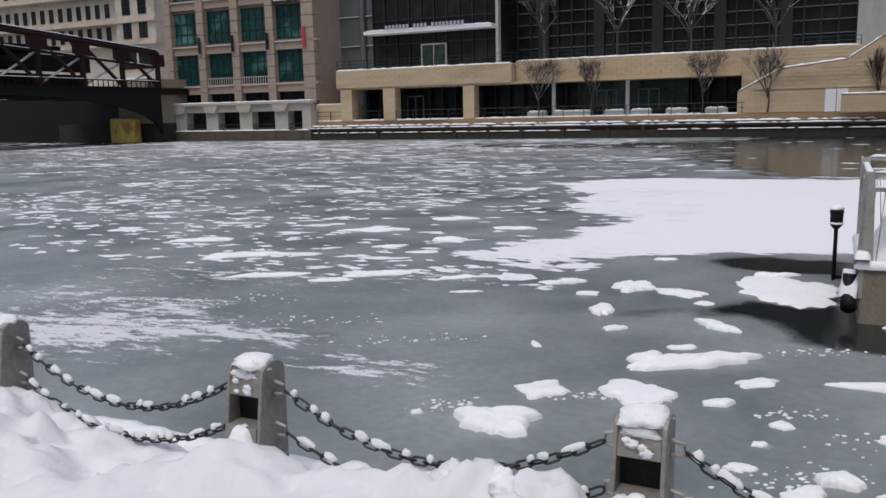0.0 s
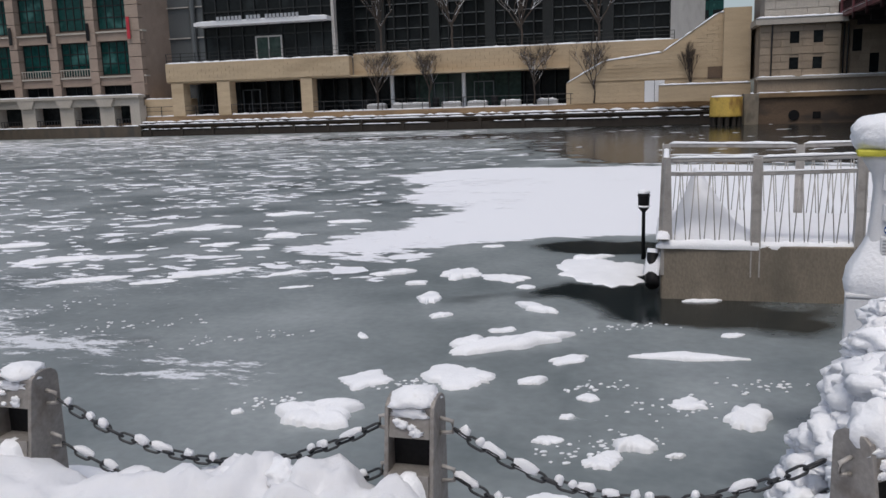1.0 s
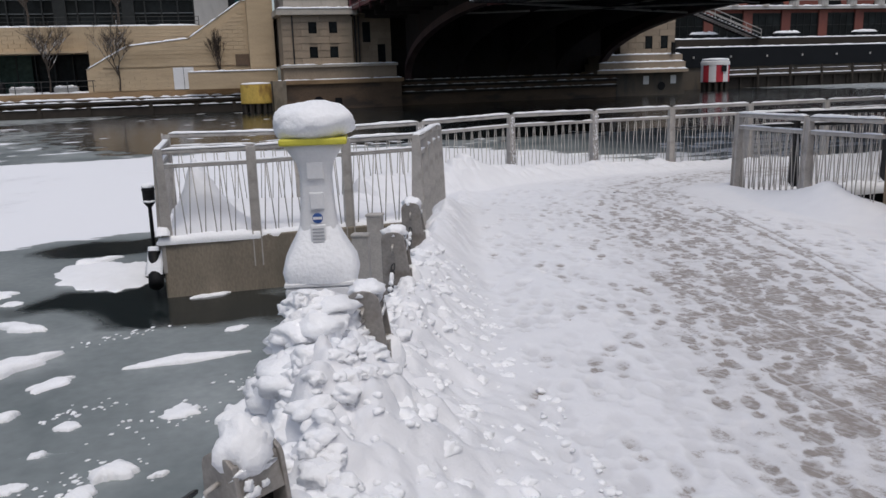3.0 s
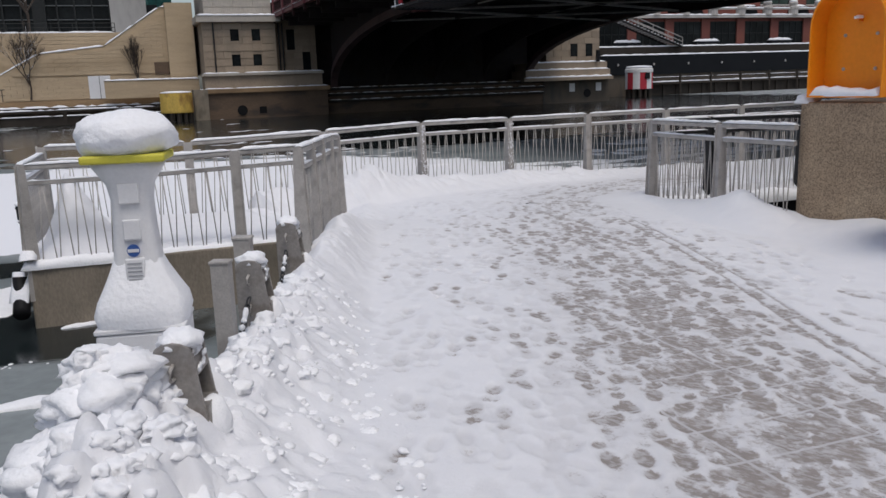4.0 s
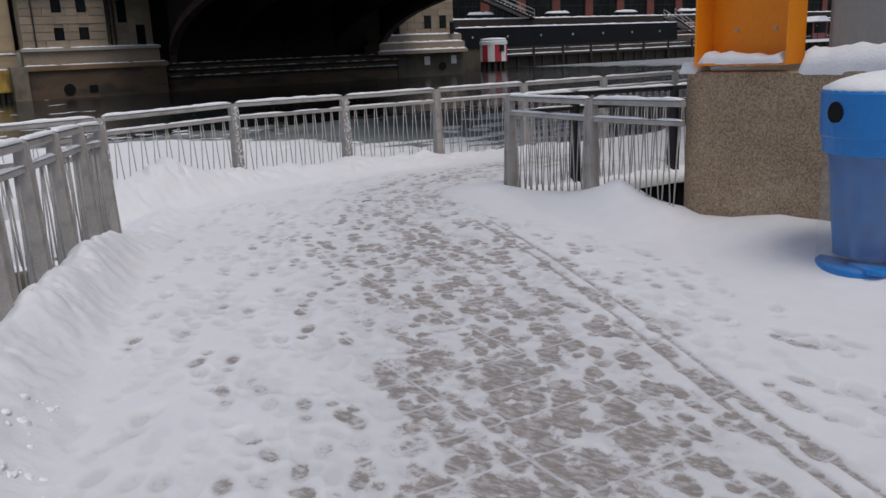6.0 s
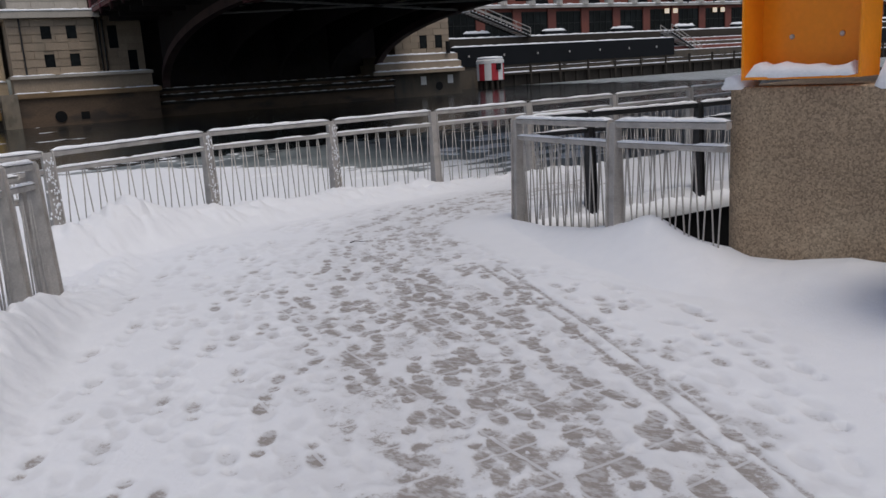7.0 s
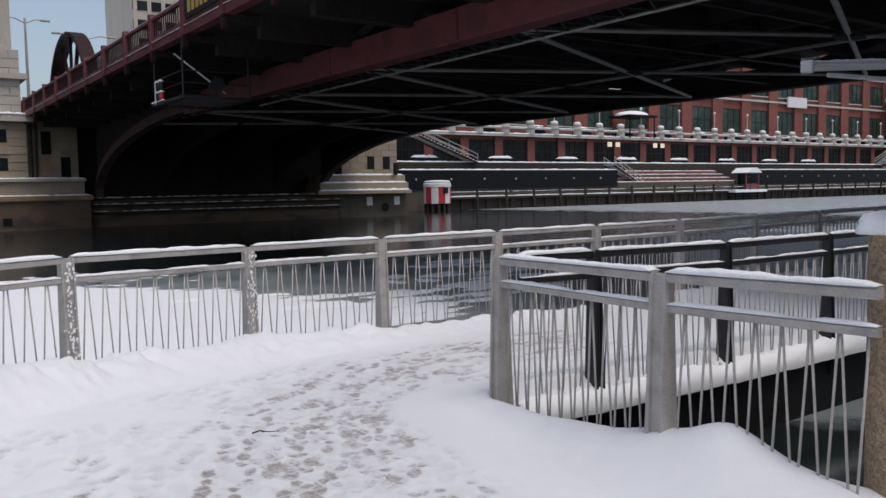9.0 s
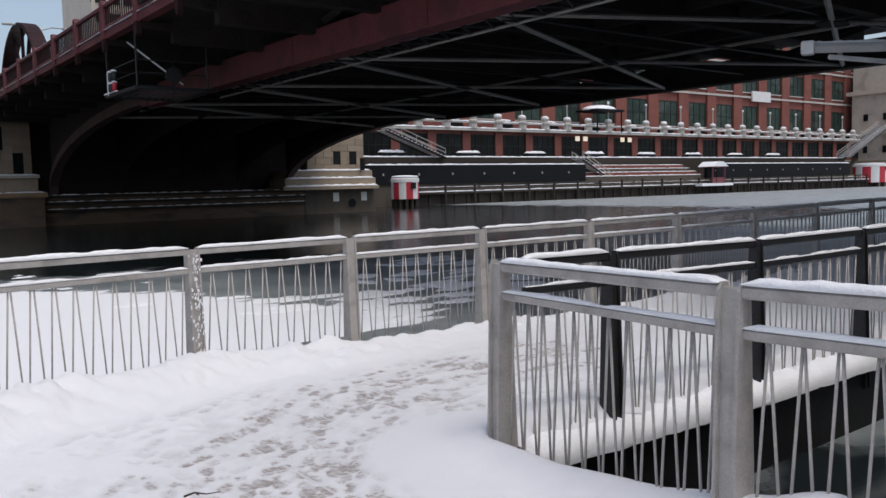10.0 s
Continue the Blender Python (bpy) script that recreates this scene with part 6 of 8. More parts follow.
    for x0, x1 in bays[1:3]:
        g = Geo()
        for k in range(12):
            g.box(x0 + k * (x1 - x0) / 11.5, x0 + k * (x1 - x0) / 11.5 + 0.06, 0.6, 0.66, 5.3, 6.1)
        g.box(x0 - 0.1, x1 + 0.1, 0.58, 0.68, 6.1, 6.18)
        part("balcony_grille", g, STONE_PALE, t)


terracotta_building()


def grey_tower():
    t = thing("tower", far(-48, 82, 0), "plain grey metal-clad building slab", "building")
    part("body", Geo().box(-2.9, 3.2, 0, 20, 1.0, 45), GREYPANEL, t)
    for z in (4.5, 9.2, 12.4, 16, 20):
        part("ledge", Geo().box(-2.9, 3.2, -0.25, 0.0, z, z + 0.12), STEEL, t)
    part("downpipe", Geo().tube([(0.2, -0.3, 1), (0.2, -0.3, 30)], 0.35, 10), GREYPANEL, t)


grey_tower()


def brick_band(parent, s0, s1, n0, z0, z1, row=0.31, length=0.9):
    """Tan wall made of thin coursed blocks."""
    part("backing", Geo().box(s0, s1, n0 + 0.08, n0 + 0.9, z0, z1), TAN, parent)
    rows = max(1, round((z1 - z0) / row))
    h = (z1 - z0) / rows
    g = Geo()
    for r in range(rows):
        x = s0 - (length / 2 if r % 2 else 0)
        while x < s1:
            a, b = max(x, s0), min(x + length, s1)
            if b - a > 0.1:
                g.box(a + 0.012, b - 0.012, n0 + random.uniform(-0.012, 0.012), n0 + 0.1, z0 + r * h + 0.008, z0 + (r + 1) * h - 0.008)
            x += length
    ob = part("brick_coursing", g, TAN, parent)
    ob["kind"] = "stuff"


def terrace_building():
    t = thing("terrace_building", far(-20, 76, 0), "low tan-brick terrace with glazed restaurant front and snowy parapet", "building")
    # fascia, two runs at different depth
    brick_band(t, -28, -8.1, 0.0, 4.45, 6.25)
    brick_band(t, -8.1, 12.8, 1.2, 4.45, 6.45)
    brick_band(t, 12.8, 25.5, 1.2, 1.0, 6.45)
    part("soffit", Geo().box(-28, 12.8, 0.2, 8, 4.3, 4.46), TAN, t)
    part("parapet_snow", Geo().snow_strip((-28, 0.4, 6.25), (-8.1, 0.4, 6.25), 0.7, 0.14, 0.4), SNOW_FAR, t, "snow", True)
    part("parapet_snow", Geo().snow_strip((-8.1, 1.6, 6.45), (22, 1.6, 6.45), 0.7, 0.14, 0.4), SNOW_FAR, t, "snow", True)
    part("roof_deck", Geo().box(-28, 25.4, 2.12, 16, 4.6, 6.2), CONC_GREY, t)
    part("deck_snow", Geo().box(-27.5, 25, 1.6, 9, 6.2, 6.3), SNOW_FAR, t, "snow")
    for x0, x1 in ((-27.6, -26.2), (-22.4, -21.0), (-13.3, -12.1)):
        part("column", Geo().box(x0, x1, 0.1, 1.4, 1.0, 4.3), TAN, t, bevel=0.03)
    part("side_wall", Geo().box(-31, -27, 0.4, 4, 1.0, 2.8), TAN, t)
    part("wall_snow", Geo().snow_strip((-31, 0.8, 2.8), (-27, 0.8, 2.8), 0.6, 0.1, 0.3), SNOW_FAR, t, "snow", True)
    # glazed front
    part("glazing", Geo().box(-26, 12.8, 4.0, 4.1, 1.0, 4.3), GLASS_DARK, t)
    part("glazing", Geo().box(-2.5, 8.0, 3.4, 3.5, 1.0, 4.3), GLASS_GREEN, t)
    for i in range(27):
        x = -26 + i * 1.49
        part("mullion", Geo().box(x - 0.05, x + 0.05, 3.3, 4.0, 1.0, 4.3), MULLION, t)
    for x in (-20.2, 0.4, 4.4):
        d = part("door_frame", Geo().box(x - 1.0, x - 0.9, 3.2, 3.3, 1.0, 3.5).box(x + 0.9, x + 1.0, 3.2, 3.3, 1.0, 3.5).box(x - 1.0, x + 1.0, 3.2, 3.3, 3.4, 3.5).box(x - 0.05, x + 0.05, 3.2, 3.3, 1.0, 3.4), GREYPANEL, t)
    for x in (2.6, -4.6):
        part("light_column", Geo().lathe([(0.2, 1.0), (0.2, 4.3)], 12, Matrix.Translation((x, 2.4, 0))), WHITEPAINT, t)
    # stair parapet
    prof = [(12.6, 2.9), (16.0, 4.75), (21.0, 5.3), (23.5, 7.0), (25.6, 8.4), (27.9, 8.5), (27.9, 1.0), (12.6, 1.0)]
    part("stair_wall", Geo().prism(prof[::-1], 0.2, 0.7, "y"), TAN, t)
    g = Geo()
    for (a, b), (c, d) in zip(prof[:5], prof[1:6]):
        g.snow_strip((a, 0.45, b), (c, 0.45, d), 0.6, 0.13, 0.3)
    part("stair_snow", g, SNOW_FAR, t, "snow", True)
    brick_band(t, 13.2, 27.7, 0.12, 1.05, 2.85)
    g = Geo()
    for r in range(16):
        z = 3.0 + r * 0.33
        x = 13.0 + (0.45 if r % 2 else 0)
        while x < 27.0:
            lim = np.interp([x, x + 0.9], [q[0] for q in prof[:6]], [q[1] for q in prof[:6]]).min()
            if z + 0.33 < lim:
                g.box(x + 0.012, x + 0.888, 0.1 + random.uniform(-0.012, 0.012), 0.22, z + 0.008, z + 0.322)
            x += 0.9
    part("brick_coursing", g, TAN, t)["kind"] = "stuff"
    part("end_wall", Geo().box(26.0, 28.2, -0.6, 6, 1.0, 8.7), TAN, t)
    part("low_wall", Geo().box(20.7, 28.2, -1.4, -0.9, 1.0, 2.45), TAN, t)
    part("low_wall_snow", Geo().snow_strip((20.7, -1.15, 2.45), (28.2, -1.15, 2.45), 0.6, 0.12, 0.3), SNOW_FAR, t, "snow", True)
    d = part("service_door", Geo().box(19.5, 21.2, 0.0, 0.1, 1.05, 2.9), WHITEPAINT, t, "white double service door")
    part("door_gap", Geo().box(20.33, 20.37, -0.01, 0.0, 1.05, 2.9), MULLION, d)
    part("vent", Geo().box(24.8, 26.0, 0.05, 0.1, 2.9, 3.9), QUAY, t, "brown louvred vent")


terrace_building()


def terrace_railing():
    t = thing("railing", far(-48, 76.3, 6.2), "dark metal railing along the snowy terrace", "railing")
    pts = [(0, 0), (19.8, 0), (20.5, 1.4), (50, 1.4)]
    for (a, b), (c, d) in zip(pts, pts[1:]):
        for z in (0.35, 0.7, 1.05):
            part("rail", Geo().tube([(a, b, z), (c, d, z)], 0.025, 5), MULLION, t)
        k = max(1, int((c - a) / 1.6))
        for i in range(k + 1):
            x, y = a + (c - a) * i / k, b + (d - b) * i / k
            part("post", Geo().box(x - 0.03, x + 0.03, y - 0.03, y + 0.03, 0, 1.08), MULLION, t)


terrace_railing()


def glass_pavilion():
    t = thing("glass_pavilion", far(-38.5, 80.5, 6.2), "glass-fronted restaurant pavilion with pale canopy sign", "building")
    part("body", Geo().box(-7.4, 7.4, 0.3, 12, 0, 24), GLASS_DARK, t)
    for i in range(11):
        x = -7.4 + i * 1.48
        part("mullion", Geo().box(x - 0.06, x + 0.06, 0.1, 0.3, 0, 24), MULLION, t)
    for z in (2.9, 5.4, 8.2, 11, 14, 17):
        part("transom", Geo().box(-7.4, 7.4, 0.12, 0.3, z - 0.07, z + 0.07), MULLION, t)
    c = part("canopy", Geo().box(-7.6, 7.2, -1.6, 0.3, 3.9, 4.25), WHITEPAINT, t, "pale canopy edge")
    part("canopy_snow", Geo().snow_strip((-7.6, -1.2, 4.25), (7.2, -1.2, 4.25), 0.8, 0.12, 0.4), SNOW_FAR, c, "snow", True)
    for i in range(22):
        if i not in (7, 12):
            part("sign_bar", Geo().box(-4.9 + i * 0.42, -4.9 + i * 0.42 + 0.28, -1.68, -1.6, 4.28, 4.72), INK, c, "grey letter-sized bar")
    part("door", Geo().box(-1.4, 1.4, 0.0, 0.12, 0, 2.6), GLASS_GREEN, t)
    part("door_frame", Geo().box(-1.5, -1.35, -0.05, 0.1, 0, 2.7).box(1.35, 1.5, -0.05, 0.1, 0, 2.7).box(-1.5, 1.5, -0.05, 0.1, 2.6, 2.75).box(-0.05, 0.05, -0.05, 0.1, 0, 2.6), STEEL, t)
    part("corner_post", Geo().box(7.2, 7.5, -0.4, 0.3, 0, 24), STEEL, t)


glass_pavilion()


def glass_tower():
    t = thing("glass_tower", far(-14, 86, 6.0), "dark glass office tower with a grid of mullions", "building")
    part("body", Geo().box(-20, 15.8, 0.3, 40, 0, 60), GLASS_DARK, t)
    for i in range(25):
        x = -20 + i * 1.49
        wide = 0.55 if i in (4, 8, 12, 16, 20) else 0.07
        part("mullion", Geo().box(x - wide, x + wide, -0.1 if wide < 0.2 else -0.35, 0.3, 0, 30), MULLION, t)
    for i in range(18):
        part("transom", Geo().box(-20, 15.8, -0.06, 0.3, 0.9 + i * 1.25, 0.97 + i * 1.25), GREYPANEL, t)
    part("grey_pier", Geo().box(15.8, 19, -0.3, 20, 0, 40), CONC_GREY, t)


glass_tower()


def beige_building():
    t = thing("stone_building", far(-112, 100, 0), "beige stone office block with rows of small windows", "building")
    part("body", Geo().box(-40, 17.5, 0, 30, 0, 50), BEIGE, t)
    part("wing", Geo().box(9.5, 17.6, -1.2, 0, 0, 50), BEIGE, t)
    for z in (13.2, 16.6, 21.0, 26):
        part("cornice", Geo().box(-40, 17.8, -1.6, 0.0, z, z + 0.5), BEIGE, t)
    for z0 in (14.2, 17.8, 22.2):
        for i in range(22):
            x = -38 + i * 2.1
            window_in(t, x, x + 0.9, -0.05, z0, z0 + 2.1, GLASS_DARK, 1, 2)
        for x in (11.0, 14.3):
            window_in(t, x, x + 1.6, -1.25, z0, z0 + 2.3, GLASS_DARK, 2, 2)
    for x in (10.6, 13.8):
        window_in(t, x, x + 2.6, -1.25, 9.5, 12.6, GLASS_DARK, 2, 2)


beige_building()


# ---------------------------------------------------------------- bare trees
def bare_tree(m, height, seed, spread=0.5, snow=True):
    """A leafless street tree with snow on its limbs."""
    t = thing("tree", m, "bare winter street tree with snow along its branches", "tree", "bare trees on the far bank")
    rnd_ = random.Random(seed)
    wood, white = Geo(), Geo()

    def grow(p, d, ln, r, depth):
        q = p + d * ln
        mid = (p + q) / 2 + Vector((rnd_.uniform(-1, 1), rnd_.uniform(-1, 1), 0)) * ln * 0.05
        wood.tube([p, mid, q], r, 5 if depth < 2 else 3, r * 0.7)
        if snow and 1 <= depth < 5 and rnd_.random() < 0.75:
            o = Vector((0, 0, r * 0.9))
            white.tube([p + o, mid + o, q + o], max(0.010, r * 0.7), 3, 0.009)
        if depth >= 6:
            return
        for k in range(rnd_.choice((2, 3, 3)) if depth else 7):
            a = rnd_.uniform(0, 2 * math.pi)
            side = Vector((math.cos(a), math.sin(a), 0))
            nd = (d * (1 - spread * 0.55) + side * spread * rnd_.uniform(0.25, 1.1) + Vector((0, 0, 0.2))).normalized()
            grow(q - d * ln * rnd_.uniform(0, 0.35), nd, ln * rnd_.uniform(0.58, 0.88), max(0.007, r * 0.66), depth + 1)

    grow(Vector((0, 0, 0)), Vector((0, 0, 1)), height * 0.18, height * 0.0075, 0)
    part("trunk", wood, BARK, t)
    if snow:
        part("snow", white, SNOW_FAR, t, "snow on the limbs")


for i, s in enumerate((-25.4, -20.2, -10.3, -4.9)):
    bare_tree(far(s, 76.0, 1.1), 10.2, 20 + i, 0.6)
bare_tree(far(3.4, 75.6, 1.1), 8.5, 31, 0.3, False)
for i, (s, h) in enumerate(((-26.4, 17), (-19.0, 18), (-12.2, 16), (-4.8, 17))):
    bare_tree(far(s, 81, 6.2), h, 50 + i, 0.62)


# ---------------------------------------------------------------- dolphins
def dolphin(s, n, r, z0, z1, label, stripes=False):
    t = thing("mooring_dolphin", far(s, n, 0), label, "dolphin", "mooring dolphins")
    if stripes:
        k = 12
        for i in range(k):
            a0, a1 = 2 * math.pi * i / k, 2 * math.pi * (i + 1) / k
            pts = [(r * math.cos(a0 + (a1 - a0) * j / 3), r * math.sin(a0 + (a1 - a0) * j / 3)) for j in range(4)]
            inn_ = [(p[0] * 0.9, p[1] * 0.9) for p in pts[::-1]]
            part("stripe", Geo().prism(pts + inn_, z0, z1), WHITESTRIPE if i % 2 else REDSTRIPE, t, "painted stripe")
        part("cap", Geo().lathe([(r * 1.03, z1), (r * 1.03, z1 + 0.35), (r * 0.85, z1 + 0.55)], 24), WHITESTRIPE, t)
        part("snow_cap", Geo().lathe([(r * 0.98, z1 + 0.5), (r * 0.9, z1 + 0.68), (r * 0.4, z1 + 0.74)], 20), SNOW_FAR, t, "snow", True)
        part("sign", Geo().box(-0.5, 0.15, -r - 0.10, -r - 0.03, z1 - 0.7, z1 - 0.05, Matrix.Rotation(radians(8), 4, 'Z')), BLACK, t, "small dark plate")
    else:
        part("shell", Geo().lathe([(r, z0), (r * 1.02, z0 + 0.1), (r, z1 - 0.1), (r, z1)], 28), YELLOW, t, smooth=False)
        part("snow_cap", Geo().lathe([(r * 0.98, z1), (r * 0.9, z1 + 0.1), (r * 0.3, z1 + 0.16)], 20), SNOW_FAR, t, "snow", True)
    for i in range(12):
        a = 2 * math.pi * i / 12
        part("support", Geo().tube([(r * 0.85 * math.cos(a), r * 0.85 * math.sin(a), -2.5), (r * 0.85 * math.cos(a), r * 0.85 * math.sin(a), z0 + 0.05)], 0.16, 8), TIMBER, t)


dolphin(5.95, 70.5, 1.25, -0.25, 1.3, "rusty yellow round mooring dolphin on dark piles")
dolphin(-72.5, 70.0, 1.6, -0.9, 1.7, "rusty yellow round mooring dolphin beside the bridge pier")
dolphin(56.1, 80, 1.5, -0.05, 1.75, "red and white striped mooring dolphin with snow cap", True)
dolphin(172, 85.0, 3.0, -0.1, 3.0, "red and white striped mooring dolphin by the far pier", True)

# ---------------------------------------------------------------- bascule bridge overhead
def west_bridge_house():
    t = thing("bridge_house", far(0, 72, 0), "weathered limestone bridge house on a stepped pier", "bridge house")
    part("foundation", Geo().box(7.6, 40, 0.6, 14, -2.5, 1.35), QUAY, t, "stained wet concrete pier")
    part("pier_base", Geo().box(8.4, 18.5, -0.5, 1.0, -2.5, 1.15), QUAY, t)
    for z, out, a in ((1.05, 0.25, 18.8), (0.55, 0.40, 18.8), (0.0, 0.3, 18.8)):
        part("waler", Geo().box(a, 40.0, 0.6 - out, 0.6, z, z + 0.22), TIMBER, t, "dark wet timber")
        part("snow_ledge", Geo().snow_strip((a, 0.6 - out * 0.5, z + 0.22), (40.0, 0.6 - out * 0.5, z + 0.22), out, 0.06, 0.3, gaps=0.42), SNOW_FAR, t, "snow", True)
    part("pier_ledge", Geo().box(8.2, 18.7, -0.7, 1.0, 1.15, 1.5), RUST, t)
    part("corner_fender", Geo().box(7.4, 8.5, -0.8, 1.2, -2.5, 1.5), CONC, t)
    part("snow_ledge", Geo().snow_strip((8.3, -0.5, 1.5), (18.6, -0.5, 1.5), 0.4, 0.08, 0.3, gaps=0.15), SNOW_FAR, t, "snow", True)
    part("plinth", Geo().box(8.4, 18.2, -0.2, 2, 1.5, 2.55), STONE, t)
    part("plinth_cap", Geo().box(8.25, 18.3, -0.4, 2, 2.55, 2.75), STONE_PALE, t)
    part("snow_ledge", Geo().snow_strip((8.25, -0.2, 2.75), (18.3, -0.2, 2.75), 0.4, 0.08, 0.3, gaps=0.1), SNOW_FAR, t, "snow", True)
    holes = ((10.75, 11.45, 3.05, 4.25), (12.5, 13.2, 3.05, 4.25), (10.75, 11.45, 5.35, 6.45), (12.5, 13.2, 5.35, 6.45))
    masonry("house", t, 8.5, 14.5, 0.0, 9, 2.75, 6.85, 0.58, 1.6, STONE, holes)
    holes2 = ((15.6, 16.3, 4.6, 6.3), (16.9, 17.6, 2.9, 4.4))
    masonry("house_return", t, 14.55, 18.15, 1.2, 9, 2.75, 7.1, 0.58, 1.6, STONE, holes2)
    for h0, h1, z0, z1 in holes:
        part("window", Geo().box(h0, h1, 0.066, 0.08, z0, z1), GLASS_DARK, t)
    for h0, h1, z0, z1 in holes2:
        part("window", Geo().box(h0, h1, 1.266, 1.28, z0, z1), GLASS_DARK, t)
    part("cornice", Geo().box(8.1, 14.9, -0.45, 9, 6.85, 7.35), STONE_PALE, t)
    part("snow_ledge", Geo().snow_strip((8.1, -0.2, 7.35), (14.9, -0.2, 7.35), 0.6, 0.14, 0.3), SNOW_FAR, t, "snow", True)
    masonry("upper_house", t, 8.8, 14.3, 0.3, 8, 7.4, 12.0, 0.7, 1.6, STONE_PALE)
    part("moulding", Geo().box(8.4, 14.7, -0.1, 8, 9.9, 10.3), STONE_PALE, t)
    part("attic", Geo().box(9.2, 13.9, 0.6, 8, 12.0, 16.5), STONE_PALE, t)
    part("drain_hole", Geo().lathe([(0.42, 0), (0.42, 0.05)], 16, Matrix.Translation((11.2, -0.52, -0.3)) @ Matrix.Rotation(radians(90), 4, 'X')), BLACK, t, "round dark drain hole")
    part("drain_hole", Geo().box(12.6, 13.2, -0.55, -0.5, -0.6, -0.05), BLACK, t, "square dark drain hole")
    for x in (9.4, 14.9, 15.2):
        part("downpipe", Geo().tube([(x, -0.1 if x < 14 else 0.9, 1.5), (x, -0.1 if x < 14 else 0.9, 6.8)], 0.06, 6), DARKSTEEL, t)


west_bridge_house()


def east_bridge_house():
    t = thing("bridge_house", far(0, 72, 0), "weathered limestone bridge house with snowy stepped base", "bridge house")
    part("pier_base", Geo().box(40.0, 47.5, 0.55, 10, -2.5, 1.2), CONC_DARK, t)
    for z0, z1, a in ((1.2, 1.5, 0.0), (1.5, 2.2, 0.35), (2.2, 2.9, 0.7)):
        part("step", Geo().box(37.5 + a, 47.3 - a * 0.4, -0.4 + a, 9, z0, z1), STONE, t)
        part("snow_ledge", Geo().snow_strip((37.6 + a, -0.2 + a, z1), (47.2 - a * 0.4, -0.2 + a, z1), 0.4, 0.14, 0.3), SNOW_FAR, t, "snow", True)
    holes = ((43.3, 44.1, 3.4, 4.8), (45.0, 45.8, 3.4, 4.8))
    masonry("house", t, 40.6, 46.6, 1.0, 8, 2.9, 7.6, 0.62, 1.7, STONE, holes)
    for h0, h1, z0, z1 in holes:
        part("window", Geo().box(h0, h1, 1.066, 1.08, z0, z1), GLASS_DARK, t)
    part("drain_hole", Geo().lathe([(0.4, 0), (0.4, 0.05)], 16, Matrix.Translation((44.9, 0.54, -0.1)) @ Matrix.Rotation(radians(90), 4, 'X')), BLACK, t, "round dark drain hole")
    for x in (43.2, 46.2):
        part("plate", Geo().box(x - 0.3, x + 0.3, 0.51, 0.55, 0.1, 0.9), WHITESTRIPE, t, "pale plate")
    part("lamp", Geo().box(45.6, 45.9, -0.2, 0.1, 2.9, 4.0), BLACK, t, "black navigation lamp")


east_bridge_house()


